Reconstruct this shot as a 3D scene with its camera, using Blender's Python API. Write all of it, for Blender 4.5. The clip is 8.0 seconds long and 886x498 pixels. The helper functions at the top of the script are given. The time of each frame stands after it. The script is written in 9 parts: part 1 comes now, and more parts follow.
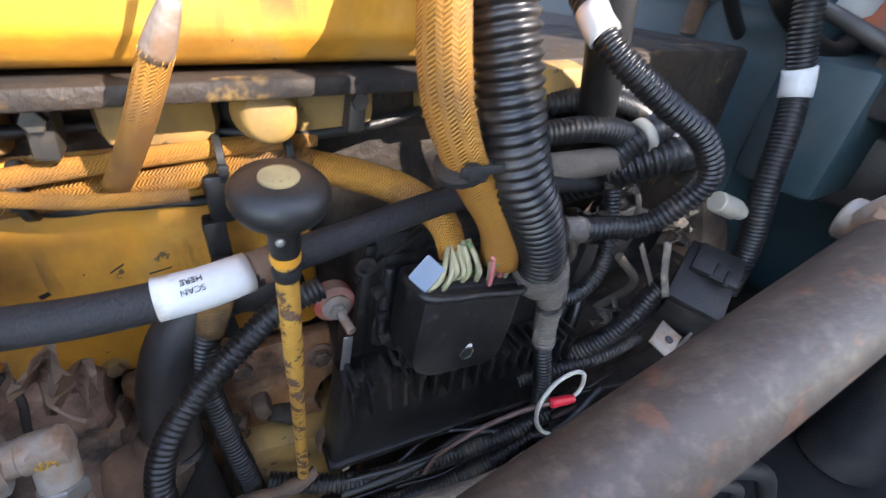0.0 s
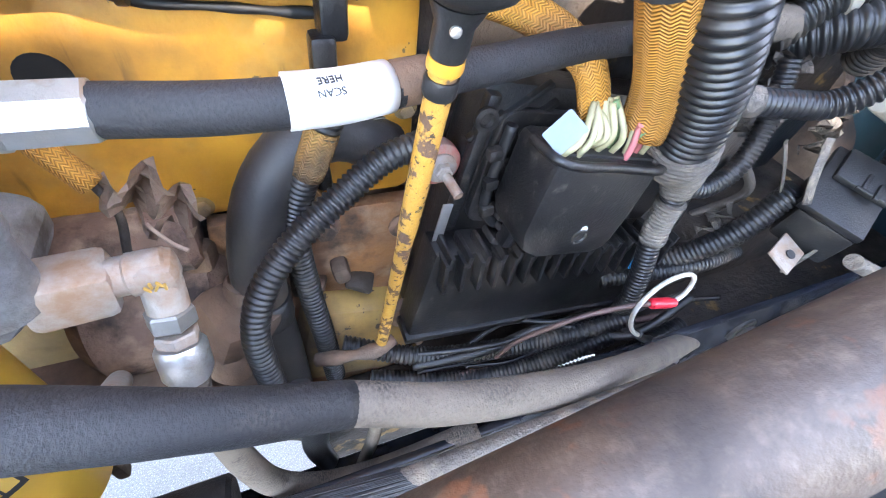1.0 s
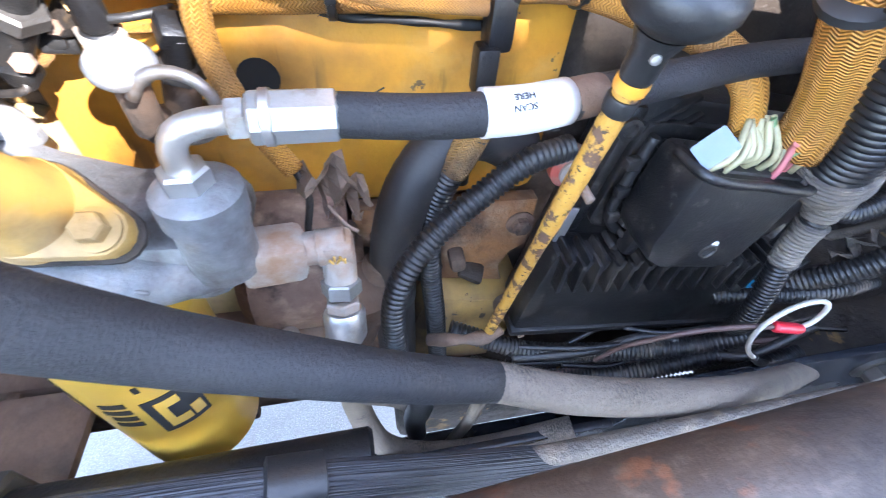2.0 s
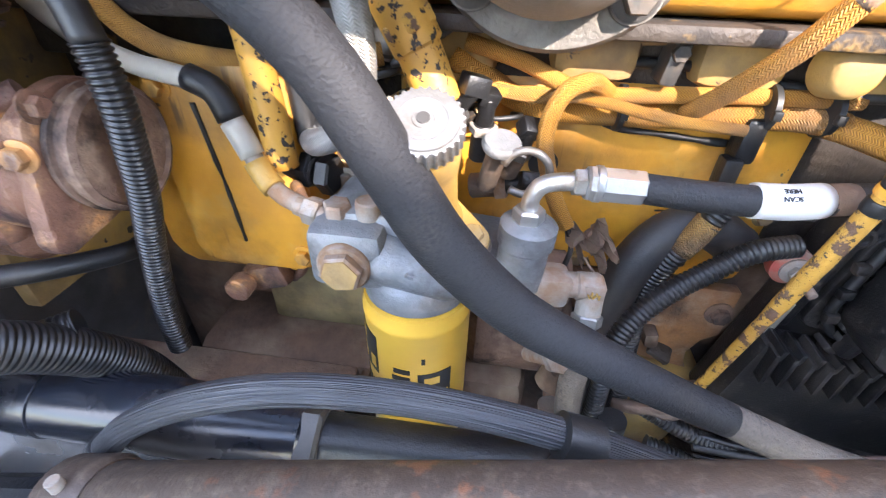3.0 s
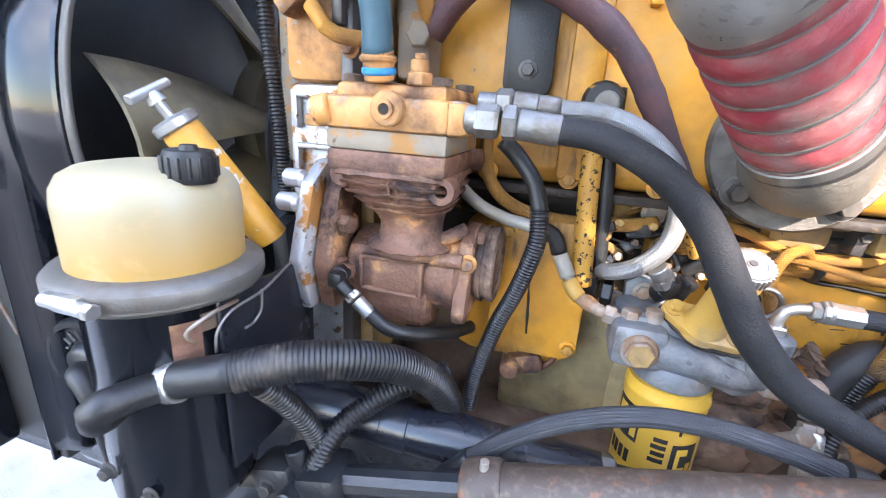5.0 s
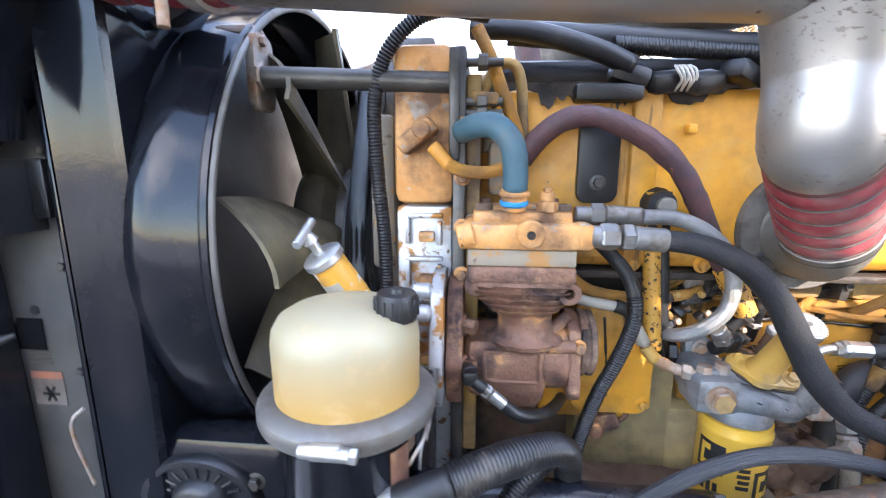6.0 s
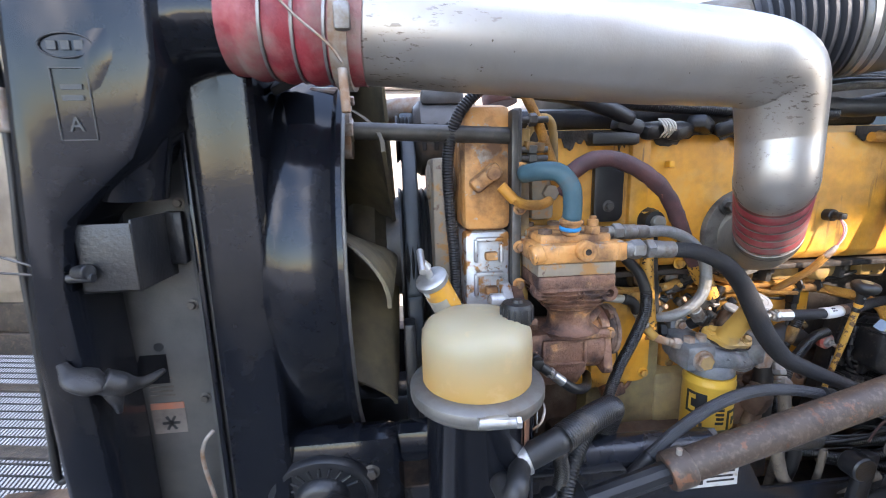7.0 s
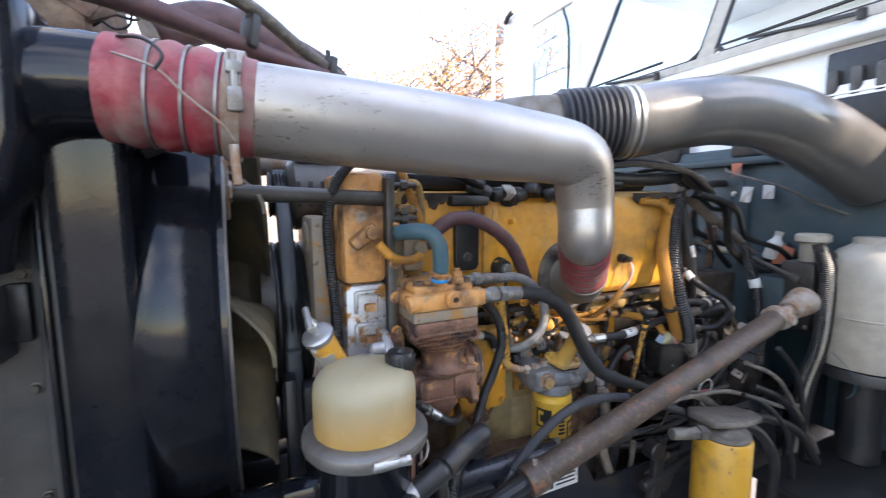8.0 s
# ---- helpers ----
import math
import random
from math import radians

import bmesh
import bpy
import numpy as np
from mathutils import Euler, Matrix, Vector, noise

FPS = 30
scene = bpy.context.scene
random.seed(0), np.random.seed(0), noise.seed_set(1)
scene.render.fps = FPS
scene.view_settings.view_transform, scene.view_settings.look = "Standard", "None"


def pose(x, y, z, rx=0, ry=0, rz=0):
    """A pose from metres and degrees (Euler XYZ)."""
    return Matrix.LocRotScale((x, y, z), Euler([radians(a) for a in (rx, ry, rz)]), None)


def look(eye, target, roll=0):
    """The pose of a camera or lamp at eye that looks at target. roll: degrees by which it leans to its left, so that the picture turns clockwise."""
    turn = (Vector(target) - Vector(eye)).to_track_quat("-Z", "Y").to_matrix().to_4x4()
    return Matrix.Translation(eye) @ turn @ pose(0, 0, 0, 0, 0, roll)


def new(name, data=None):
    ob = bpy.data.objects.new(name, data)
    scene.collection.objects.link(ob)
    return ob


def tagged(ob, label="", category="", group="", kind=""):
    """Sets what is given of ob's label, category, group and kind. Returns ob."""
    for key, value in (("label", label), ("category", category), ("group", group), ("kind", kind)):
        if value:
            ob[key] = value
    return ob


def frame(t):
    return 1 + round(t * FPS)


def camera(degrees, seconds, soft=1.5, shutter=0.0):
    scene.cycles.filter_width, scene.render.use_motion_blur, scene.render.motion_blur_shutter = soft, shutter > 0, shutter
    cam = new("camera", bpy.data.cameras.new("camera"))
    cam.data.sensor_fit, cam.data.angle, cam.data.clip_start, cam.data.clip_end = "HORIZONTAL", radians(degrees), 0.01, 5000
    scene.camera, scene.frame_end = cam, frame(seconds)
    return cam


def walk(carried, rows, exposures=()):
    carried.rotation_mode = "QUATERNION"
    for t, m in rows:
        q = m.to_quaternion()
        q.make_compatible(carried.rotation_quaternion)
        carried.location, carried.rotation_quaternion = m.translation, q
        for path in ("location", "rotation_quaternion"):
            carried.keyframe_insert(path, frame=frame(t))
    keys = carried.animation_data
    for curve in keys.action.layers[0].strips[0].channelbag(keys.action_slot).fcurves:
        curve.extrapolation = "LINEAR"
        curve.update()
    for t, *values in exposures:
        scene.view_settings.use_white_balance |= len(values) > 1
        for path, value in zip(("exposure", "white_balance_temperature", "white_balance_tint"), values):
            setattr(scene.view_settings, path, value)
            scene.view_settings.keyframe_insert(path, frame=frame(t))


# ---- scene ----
cam = camera(91.7, 8.0, soft=1.0, shutter=0.2)
PATH = [
    (0, (-0.004, 0.012, 1.505), (0.851, 1.448, 0.407), 4.9),
    (0.3, (-0.03, 0.039, 1.475), (0.77, 1.4, 0.247), 7.9),
    (0.5, (-0.043, 0.038, 1.466), (0.685, 1.376, 0.17), 8.3),
    (1, (-0.048, 0.047, 1.451), (0.608, 1.28, 0.019), 9.4),
    (1.2, (-0.051, 0.052, 1.447), (0.559, 1.278, -0.01), 8.6),
    (2.3, (-0.116, 0.036, 1.472), (0.024, 1.377, -0.005), 3.4),
    (2.5, (-0.134, 0.012, 1.476), (-0.168, 1.462, 0.099), 1.7),
    (3, (-0.188, -0.037, 1.486), (-0.379, 1.573, 0.316), 1.9),
    (3.5, (-0.221, -0.07, 1.507), (-0.556, 1.643, 0.532), 2.3),
    (4, (-0.268, -0.099, 1.498), (-0.835, 1.644, 0.698), 2.2),
    (4.5, (-0.319, -0.144, 1.496), (-0.939, 1.616, 0.775), 3.9),
    (4.7, (-0.343, -0.184, 1.509), (-0.933, 1.605, 0.835), 3.7),
    (5.8, (-0.517, -0.35, 1.571), (-0.771, 1.583, 1.125), 2.4),
    (6, (-0.582, -0.341, 1.597), (-0.759, 1.612, 1.204), 0.1),
    (6.5, (-0.693, -0.361, 1.629), (-0.592, 1.599, 1.243), -0.9),
    (7, (-0.792, -0.461, 1.647), (-0.591, 1.492, 1.267), -1.4),
    (7.5, (-0.829, -0.498, 1.662), (-0.528, 1.449, 1.322), -1.2),
    (8, (-0.837, -0.514, 1.685), (-0.003, 1.29, 1.462), -0.5),
]
EXPOSURES = [(0.0, 2.91, 6200, 16), (0.5, 4.06, 6150, 16), (1.0, 4.31, 6150, 16), (1.2, 4.26, 6150, 16), (2.3, 4.06, 5500, 16), (2.5, 4.01, 5500, 16), (3.0, 3.61, 6200, 18), (4.0, 3.61, 6250, 18), (4.5, 3.56, 6250, 18), (5.8, 3.41, 6250, 18), (6.0, 3.26, 6250, 18), (6.5, 2.71, 6350, 18), (7.0, 2.76, 6350, 18), (7.5, 2.51, 6450, 18), (8.0, 2.26, 6600, 18)]
walk(cam, [(t, look(eye, target, roll)) for t, eye, target, roll in PATH], EXPOSURES)
# ---- light ----
SUN_FROM = Vector((0.457, -0.703, 0.545)).normalized()
world = bpy.data.worlds.new("sky")
scene.world = world
world.use_nodes = True
wn = world.node_tree
sky = wn.nodes.new("ShaderNodeTexSky")
sky.sky_type, sky.sun_disc = "NISHITA", False
sky.dust_density, sky.ozone_density, sky.air_density = 0.35, 1.6, 1.2
sky.sun_elevation = math.asin(SUN_FROM.z)
sky.sun_rotation = math.atan2(SUN_FROM.x, SUN_FROM.y)
# thin white cloud drifting over the whole sky
sky_at = wn.nodes.new("ShaderNodeTexCoord")
cloud = wn.nodes.new("ShaderNodeTexNoise")
cloud.inputs["Scale"].default_value, cloud.inputs["Detail"].default_value, cloud.inputs["Roughness"].default_value = 2.6, 7.0, 0.55
cloud_at = wn.nodes.new("ShaderNodeMapRange")
cloud_at.inputs["From Min"].default_value, cloud_at.inputs["From Max"].default_value = 0.49, 0.70
cloud_at.inputs["To Min"].default_value = 0.045
cover = wn.nodes.new("ShaderNodeMix")
cover.data_type = "RGBA"
cover.inputs[7].default_value = (7.6, 7.9, 8.4, 1)
wn.links.new(sky_at.outputs["Generated"], cloud.inputs["Vector"])
wn.links.new(cloud.outputs[0], cloud_at.inputs[0])
wn.links.new(cloud_at.outputs[0], cover.inputs[0])
wn.links.new(sky.outputs[0], cover.inputs[6])
wn.links.new(cover.outputs[2], wn.nodes["Background"].inputs[0])
wn.nodes["Background"].inputs[1].default_value = 0.15
sun = new("sun", bpy.data.lights.new("sun", "SUN"))
sun.data.energy, sun.data.angle, sun.data.color = 2.4, radians(0.6), (1.0, 0.90, 0.76)
sun.matrix_world = look(SUN_FROM * 20, (0, 0, 0))


# ---- materials ----
def nodes_of(name):
    m = bpy.data.materials.new(name)
    m.use_nodes = True
    t = m.node_tree
    return m, t, t.nodes["Principled BSDF"]


def link(t, a, b):
    t.links.new(a, b)


def noise_fac(t, coord, scale, low, high, detail=6.0, rough=0.6):
    n = t.nodes.new("ShaderNodeTexNoise")
    n.inputs["Scale"].default_value, n.inputs["Detail"].default_value, n.inputs["Roughness"].default_value = scale, detail, rough
    link(t, coord, n.inputs["Vector"])
    r = t.nodes.new("ShaderNodeMapRange")
    r.inputs["From Min"].default_value, r.inputs["From Max"].default_value = low, high
    link(t, n.outputs[0], r.inputs[0])
    return r.outputs[0]


def mixed(t, fac, a, b):
    m = t.nodes.new("ShaderNodeMix")
    m.data_type = "RGBA"
    for sock, v in ((m.inputs[0], fac), (m.inputs[6], a), (m.inputs[7], b)):
        if isinstance(v, tuple):
            sock.default_value = (*v, 1)
        elif isinstance(v, float):
            sock.default_value = v
        else:
            link(t, v, sock)
    return m.outputs[2]


def surf(name, base, alt, rough=0.5, metal=0.0, scale=30, dirt=(0.09, 0.07, 0.055), dirt_at=(0.52, 0.68), dirt_scale=9,
         chip=None, chip_at=(0.64, 0.66), chip_scale=45, bump=0.15, bump_scale=350, dust=None, dust_at=(0.45, 0.75), dust_scale=14,
         coat=0.0, uv=None, knit=None, streak=None):
    """A worn surface: a colour that varies, with dirt, chips and dust in patches, and a fine relief."""
    m, t, b = nodes_of(name)
    tc = t.nodes.new("ShaderNodeTexCoord")
    co = tc.outputs["Object"]
    col = mixed(t, noise_fac(t, co, scale, 0.35, 0.65), base, alt)
    rough_sock = None
    if chip:
        f = noise_fac(t, co, chip_scale, *chip_at, detail=4.0)
        col = mixed(t, f, col, chip)
    if dust:
        col = mixed(t, noise_fac(t, co, dust_scale, *dust_at), col, dust)
    if dirt:
        f = noise_fac(t, co, dirt_scale, *dirt_at, detail=8.0)
        col = mixed(t, f, col, dirt)
        r = t.nodes.new("ShaderNodeMapRange")
        r.inputs["To Min"].default_value, r.inputs["To Max"].default_value = rough, min(0.95, rough + 0.3)
        link(t, f, r.inputs[0])
        rough_sock = r.outputs[0]
    if streak:
        # long scuffs along one axis, in patches
        scale3, colour = streak
        sm = t.nodes.new("ShaderNodeVectorMath"); sm.operation = "MULTIPLY"; sm.inputs[1].default_value = scale3
        link(t, co, sm.inputs[0])
        fine = noise_fac(t, sm.outputs[0], 1.0, 0.58, 0.63, detail=5.0)
        where = noise_fac(t, co, 9.0, 0.54, 0.66, detail=2.0)
        both = t.nodes.new("ShaderNodeMath"); both.operation = "MULTIPLY"
        link(t, fine, both.inputs[0]); link(t, where, both.inputs[1])
        col = mixed(t, both.outputs[0], col, colour)
    link(t, col, b.inputs["Base Color"])
    b.inputs["Roughness"].default_value = rough
    if rough_sock:
        link(t, rough_sock, b.inputs["Roughness"])
    b.inputs["Metallic"].default_value = metal
    b.inputs["Coat Weight"].default_value = coat
    b.inputs["Coat Roughness"].default_value = 0.08
    hs = noise_fac(t, co, bump_scale, 0.2, 0.8, detail=5.0)
    bp = t.nodes.new("ShaderNodeBump")
    bp.inputs["Strength"].default_value, bp.inputs["Distance"].default_value = bump, 0.002
    if uv:
        # woven sleeve: chevrons round and along the hose
        around, along, depth, dark = uv
        sep = t.nodes.new("ShaderNodeSeparateXYZ")
        link(t, tc.outputs["UV"], sep.inputs[0])
        col_at = t.nodes.new("ShaderNodeMath"); col_at.operation = "MULTIPLY"; col_at.inputs[1].default_value = around * 2
        zig = t.nodes.new("ShaderNodeMath"); zig.operation = "PINGPONG"; zig.inputs[1].default_value = 1.0
        lean = t.nodes.new("ShaderNodeMath"); lean.operation = "MULTIPLY"; lean.inputs[1].default_value = 1.1
        row_at = t.nodes.new("ShaderNodeMath"); row_at.operation = "MULTIPLY"; row_at.inputs[1].default_value = along
        both = t.nodes.new("ShaderNodeMath"); both.operation = "ADD"
        turn = t.nodes.new("ShaderNodeMath"); turn.operation = "MULTIPLY"; turn.inputs[1].default_value = 2 * math.pi
        mul = t.nodes.new("ShaderNodeMath"); mul.operation = "SINE"
        link(t, sep.outputs[0], col_at.inputs[0]); link(t, col_at.outputs[0], zig.inputs[0]); link(t, zig.outputs[0], lean.inputs[0])
        link(t, sep.outputs[1], row_at.inputs[0]); link(t, lean.outputs[0], both.inputs[0]); link(t, row_at.outputs[0], both.inputs[1])
        link(t, both.outputs[0], turn.inputs[0]); link(t, turn.outputs[0], mul.inputs[0])
        half = t.nodes.new("ShaderNodeMapRange")
        half.inputs["From Min"].default_value = -1.0
        link(t, mul.outputs[0], half.inputs[0])
        inv = t.nodes.new("ShaderNodeMapRange")
        inv.inputs["From Min"].default_value, inv.inputs["From Max"].default_value = 0.45, 0.10
        link(t, half.outputs[0], inv.inputs[0])
        fade = t.nodes.new("ShaderNodeMath"); fade.operation = "MULTIPLY"; fade.inputs[1].default_value = dark
        link(t, inv.outputs[0], fade.inputs[0])
        col2 = mixed(t, fade.outputs[0], col, tuple(c * 0.25 for c in base))
        link(t, col2, b.inputs["Base Color"])
        b2 = t.nodes.new("ShaderNodeBump")
        b2.inputs["Strength"].default_value, b2.inputs["Distance"].default_value = depth, 0.0015
        link(t, half.outputs[0], b2.inputs["Height"])
        link(t, b2.outputs[0], bp.inputs["Normal"])
    if knit:
        # fabric cover: short uneven wrinkles running round the hose
        around, along, depth = knit
        sc = t.nodes.new("ShaderNodeVectorMath"); sc.operation = "MULTIPLY"; sc.inputs[1].default_value = (around, along, 1.0)
        link(t, tc.outputs["UV"], sc.inputs[0])
        wr = noise_fac(t, sc.outputs[0], 1.0, 0.36, 0.64, detail=2.5, rough=0.5)
        b3 = t.nodes.new("ShaderNodeBump")
        b3.inputs["Strength"].default_value, b3.inputs["Distance"].default_value = depth, 0.0014
        link(t, wr, b3.inputs["Height"])
        link(t, b3.outputs[0], bp.inputs["Normal"])
        link(t, mixed(t, wr, tuple(c * 0.86 for c in base), col), b.inputs["Base Color"])
    link(t, hs, bp.inputs["Height"])
    link(t, bp.outputs[0], b.inputs["Normal"])
    return m


TAN, SOOT = (0.24, 0.175, 0.12), (0.03, 0.025, 0.022)
M = {
    "yellow": surf("yellow_engine_paint", (0.66, 0.31, 0.025), (0.57, 0.255, 0.025), 0.42, dirt=(0.19, 0.095, 0.025), dirt_at=(0.47, 0.72), chip=(0.06, 0.04, 0.03), chip_at=(0.69, 0.70), dust=(0.5, 0.33, 0.12), dust_at=(0.5, 0.8), streak=((55.0, 55.0, 6.0), (0.10, 0.055, 0.022))),
    "yellow_dirty": surf("grimy_yellow_paint", (0.42, 0.25, 0.06), (0.30, 0.19, 0.07), 0.6, dirt=(0.10, 0.07, 0.045), dirt_at=(0.42, 0.62), dirt_scale=7, chip=(0.04, 0.03, 0.025), chip_at=(0.66, 0.68)),
    "flaked": surf("flaking_yellow_paint", (0.50, 0.27, 0.04), (0.42, 0.22, 0.04), 0.5, dirt=(0.11, 0.06, 0.035), dirt_at=(0.52, 0.56), dirt_scale=85, chip=(0.05, 0.03, 0.02), chip_at=(0.60, 0.63), chip_scale=240, bump=0.4),
    "ochre": surf("dusty_ochre_paint", (0.46, 0.27, 0.055), (0.38, 0.22, 0.05), 0.5, dirt=(0.20, 0.13, 0.06), dirt_at=(0.5, 0.72), dirt_scale=24, dust=(0.44, 0.33, 0.18), dust_at=(0.5, 0.75)),
    "speckled": surf("black_flaked_yellow_paint", (0.50, 0.26, 0.035), (0.43, 0.215, 0.035), 0.5, dirt=(0.025, 0.018, 0.015), dirt_at=(0.56, 0.58), dirt_scale=150, chip=(0.35, 0.18, 0.05), chip_at=(0.62, 0.70), chip_scale=40),
    # filter yellow darkened to stand for shade, with dirt and chips
    "filter_shade": surf("shaded_orange_yellow_can", (0.52, 0.28, 0.025), (0.46, 0.24, 0.025), 0.4, dirt=(0.16, 0.09, 0.03), dirt_at=(0.56, 0.74), dirt_scale=14, chip=(0.05, 0.035, 0.025), chip_at=(0.67, 0.69), chip_scale=60),
    "rubber_dusty": surf("dusty_rubber", (0.018, 0.017, 0.017), (0.034, 0.029, 0.026), 0.55, dirt=(0.12, 0.085, 0.06), dirt_at=(0.50, 0.72), dirt_scale=12),
    # oily dirt, blackened so it also carries the shade under the valve cover
    "grime_shade": surf("grime_and_gap_shade", (0.045, 0.031, 0.020), (0.028, 0.020, 0.015), 0.6, dirt=(0.010, 0.008, 0.007), dirt_at=(0.46, 0.64), dirt_scale=14, chip=(0.26, 0.155, 0.045), chip_at=(0.62, 0.68), chip_scale=30, bump=0.7, bump_scale=120),
    "worn_yellow": surf("worn_yellow_enamel", (0.58, 0.29, 0.03), (0.50, 0.24, 0.03), 0.45, dirt=(0.26, 0.15, 0.07), dirt_at=(0.52, 0.74), dirt_scale=22, chip=(0.52, 0.52, 0.52), chip_at=(0.59, 0.615), chip_scale=38),
    "panel_dusty": surf("road_dusted_black_panel", (0.048, 0.049, 0.050), (0.032, 0.033, 0.035), 0.45, dirt=(0.10, 0.094, 0.084), dirt_at=(0.46, 0.72), dirt_scale=4),
    "olive": surf("olive_brown_grime", (0.42, 0.32, 0.14), (0.30, 0.235, 0.125), 0.55, dirt=(0.07, 0.055, 0.04), dirt_at=(0.52, 0.7), dirt_scale=6),
    "brown": surf("dusty_brown_casting", (0.17, 0.10, 0.06), (0.10, 0.06, 0.04), 0.8, dirt=(0.04, 0.03, 0.025), dirt_at=(0.46, 0.66), dust=TAN, dust_at=(0.48, 0.72), bump=0.4, bump_scale=160),
    "orange": surf("worn_orange_paint", (0.56, 0.25, 0.065), (0.62, 0.33, 0.12), 0.48, dirt=(0.13, 0.065, 0.035), dirt_at=(0.42, 0.64), dirt_scale=20, chip=(0.42, 0.39, 0.35), chip_at=(0.60, 0.64), chip_scale=34, bump=0.3, bump_scale=200, streak=((60.0, 60.0, 12.0), (0.11, 0.055, 0.032))),
    "rust": surf("rusty_cast_iron", (0.155, 0.075, 0.050), (0.215, 0.108, 0.066), 0.50, metal=0.1, dirt=(0.045, 0.026, 0.024), dirt_at=(0.48, 0.64), dirt_scale=20, chip=(0.62, 0.24, 0.055), chip_at=(0.59, 0.65), chip_scale=26, dust=(0.46, 0.27, 0.135), dust_at=(0.51, 0.72), dust_scale=26, bump=0.8, bump_scale=140),
    "greyiron": surf("grey_machined_iron", (0.23, 0.195, 0.155), (0.29, 0.235, 0.17), 0.6, metal=0.2, dirt=(0.40, 0.21, 0.075), dirt_at=(0.54, 0.62), dirt_scale=34, chip=(0.12, 0.07, 0.05), chip_at=(0.62, 0.68), chip_scale=60),
    "alu": surf("weathered_aluminium_tube", (0.46, 0.44, 0.41), (0.40, 0.37, 0.34), 0.38, metal=0.75, scale=8, dirt=(0.16, 0.125, 0.095), dirt_at=(0.60, 0.78), dirt_scale=6, chip=(0.10, 0.08, 0.06), chip_at=(0.70, 0.71), chip_scale=90, streak=((75.0, 240.0, 240.0), (0.17, 0.14, 0.115)), dust=(0.36, 0.31, 0.25), dust_at=(0.45, 0.8), dust_scale=7, bump=0.06),
    "cast_alu": surf("cast_aluminium", (0.17, 0.155, 0.13), (0.215, 0.195, 0.165), 0.5, metal=0.25, dirt=(0.12, 0.09, 0.06), dirt_at=(0.50, 0.74), dirt_scale=14, bump=0.35, bump_scale=220),
    "silver": surf("bare_aluminium_housing", (0.56, 0.57, 0.58), (0.40, 0.40, 0.40), 0.38, metal=0.6, dirt=(0.42, 0.20, 0.06), dirt_at=(0.53, 0.58), dirt_scale=22, chip=(0.16, 0.10, 0.06), chip_at=(0.60, 0.64), chip_scale=60, bump=0.25),
    "zinc": surf("zinc_plated_fitting", (0.52, 0.52, 0.51), (0.42, 0.42, 0.41), 0.36, metal=0.85, dirt=(0.28, 0.22, 0.15), dirt_at=(0.58, 0.72), dirt_scale=30),
    "zinc_worn": surf("worn_zinc_plating", (0.30, 0.295, 0.285), (0.23, 0.22, 0.21), 0.42, metal=0.75, dirt=(0.17, 0.125, 0.085), dirt_at=(0.52, 0.72), dirt_scale=38, bump=0.2),
    "zinc_dusty": surf("dusty_zinc_fitting", (0.28, 0.25, 0.22), (0.34, 0.305, 0.27), 0.55, metal=0.35, dirt=(0.27, 0.165, 0.10), dirt_at=(0.42, 0.62), dirt_scale=34, bump=0.35, bump_scale=200),
    "casting_blue": surf("oily_blue_grey_casting", (0.15, 0.16, 0.17), (0.24, 0.24, 0.245), 0.45, metal=0.25, dirt=(0.08, 0.07, 0.06), dirt_at=(0.5, 0.7), dirt_scale=22, dust=(0.30, 0.24, 0.17), dust_at=(0.58, 0.78), bump=0.4, bump_scale=200),
    "ring_grey": surf("dull_grey_band", (0.135, 0.13, 0.12), (0.18, 0.17, 0.155), 0.42, metal=0.5, dirt=(0.12, 0.10, 0.08), dirt_at=(0.52, 0.72), dirt_scale=14),
    "amber_loom": surf("oil_darkened_sleeve", (0.46, 0.225, 0.035), (0.38, 0.18, 0.03), 0.6, dirt=(0.16, 0.09, 0.04), dirt_at=(0.5, 0.7), dirt_scale=18, uv=(11.0, 470.0, 0.7, 0.65)),
    "steel": surf("dark_steel", (0.10, 0.095, 0.09), (0.07, 0.065, 0.06), 0.45, metal=0.6, dirt=TAN, dirt_at=(0.58, 0.74)),
    "black_gloss": surf("glossy_black_sheet", (0.005, 0.006, 0.009), (0.008, 0.009, 0.012), 0.12, dirt=(0.022, 0.020, 0.018), dirt_at=(0.56, 0.9), dirt_scale=4, bump=0.05, bump_scale=60),
    "black_dusty": surf("dusty_black_paint", (0.009, 0.010, 0.013), (0.015, 0.016, 0.018), 0.34, dirt=(0.036, 0.032, 0.028), dirt_at=(0.50, 0.80), dirt_scale=7, bump=0.25, bump_scale=200),
    "rail": surf("oiled_black_frame_paint", (0.010, 0.012, 0.018), (0.016, 0.017, 0.021), 0.22, dirt=(0.07, 0.06, 0.05), dirt_at=(0.58, 0.8), dirt_scale=6, bump=0.05),
    "plastic": surf("black_plastic", (0.007, 0.007, 0.008), (0.012, 0.012, 0.012), 0.38, dirt=(0.05, 0.042, 0.035), dirt_at=(0.56, 0.78), dirt_scale=14, bump=0.2, bump_scale=500),
    "corrugated": surf("black_corrugated_plastic", (0.008, 0.008, 0.009), (0.013, 0.013, 0.014), 0.32, dirt=(0.085, 0.07, 0.056), dirt_at=(0.57, 0.76), dirt_scale=24, bump=0.05),
    "corrugated_dusty": surf("dusty_corrugated_plastic", (0.010, 0.010, 0.011), (0.016, 0.016, 0.016), 0.36, dirt=(0.085, 0.068, 0.053), dirt_at=(0.54, 0.74), dirt_scale=26, bump=0.05),
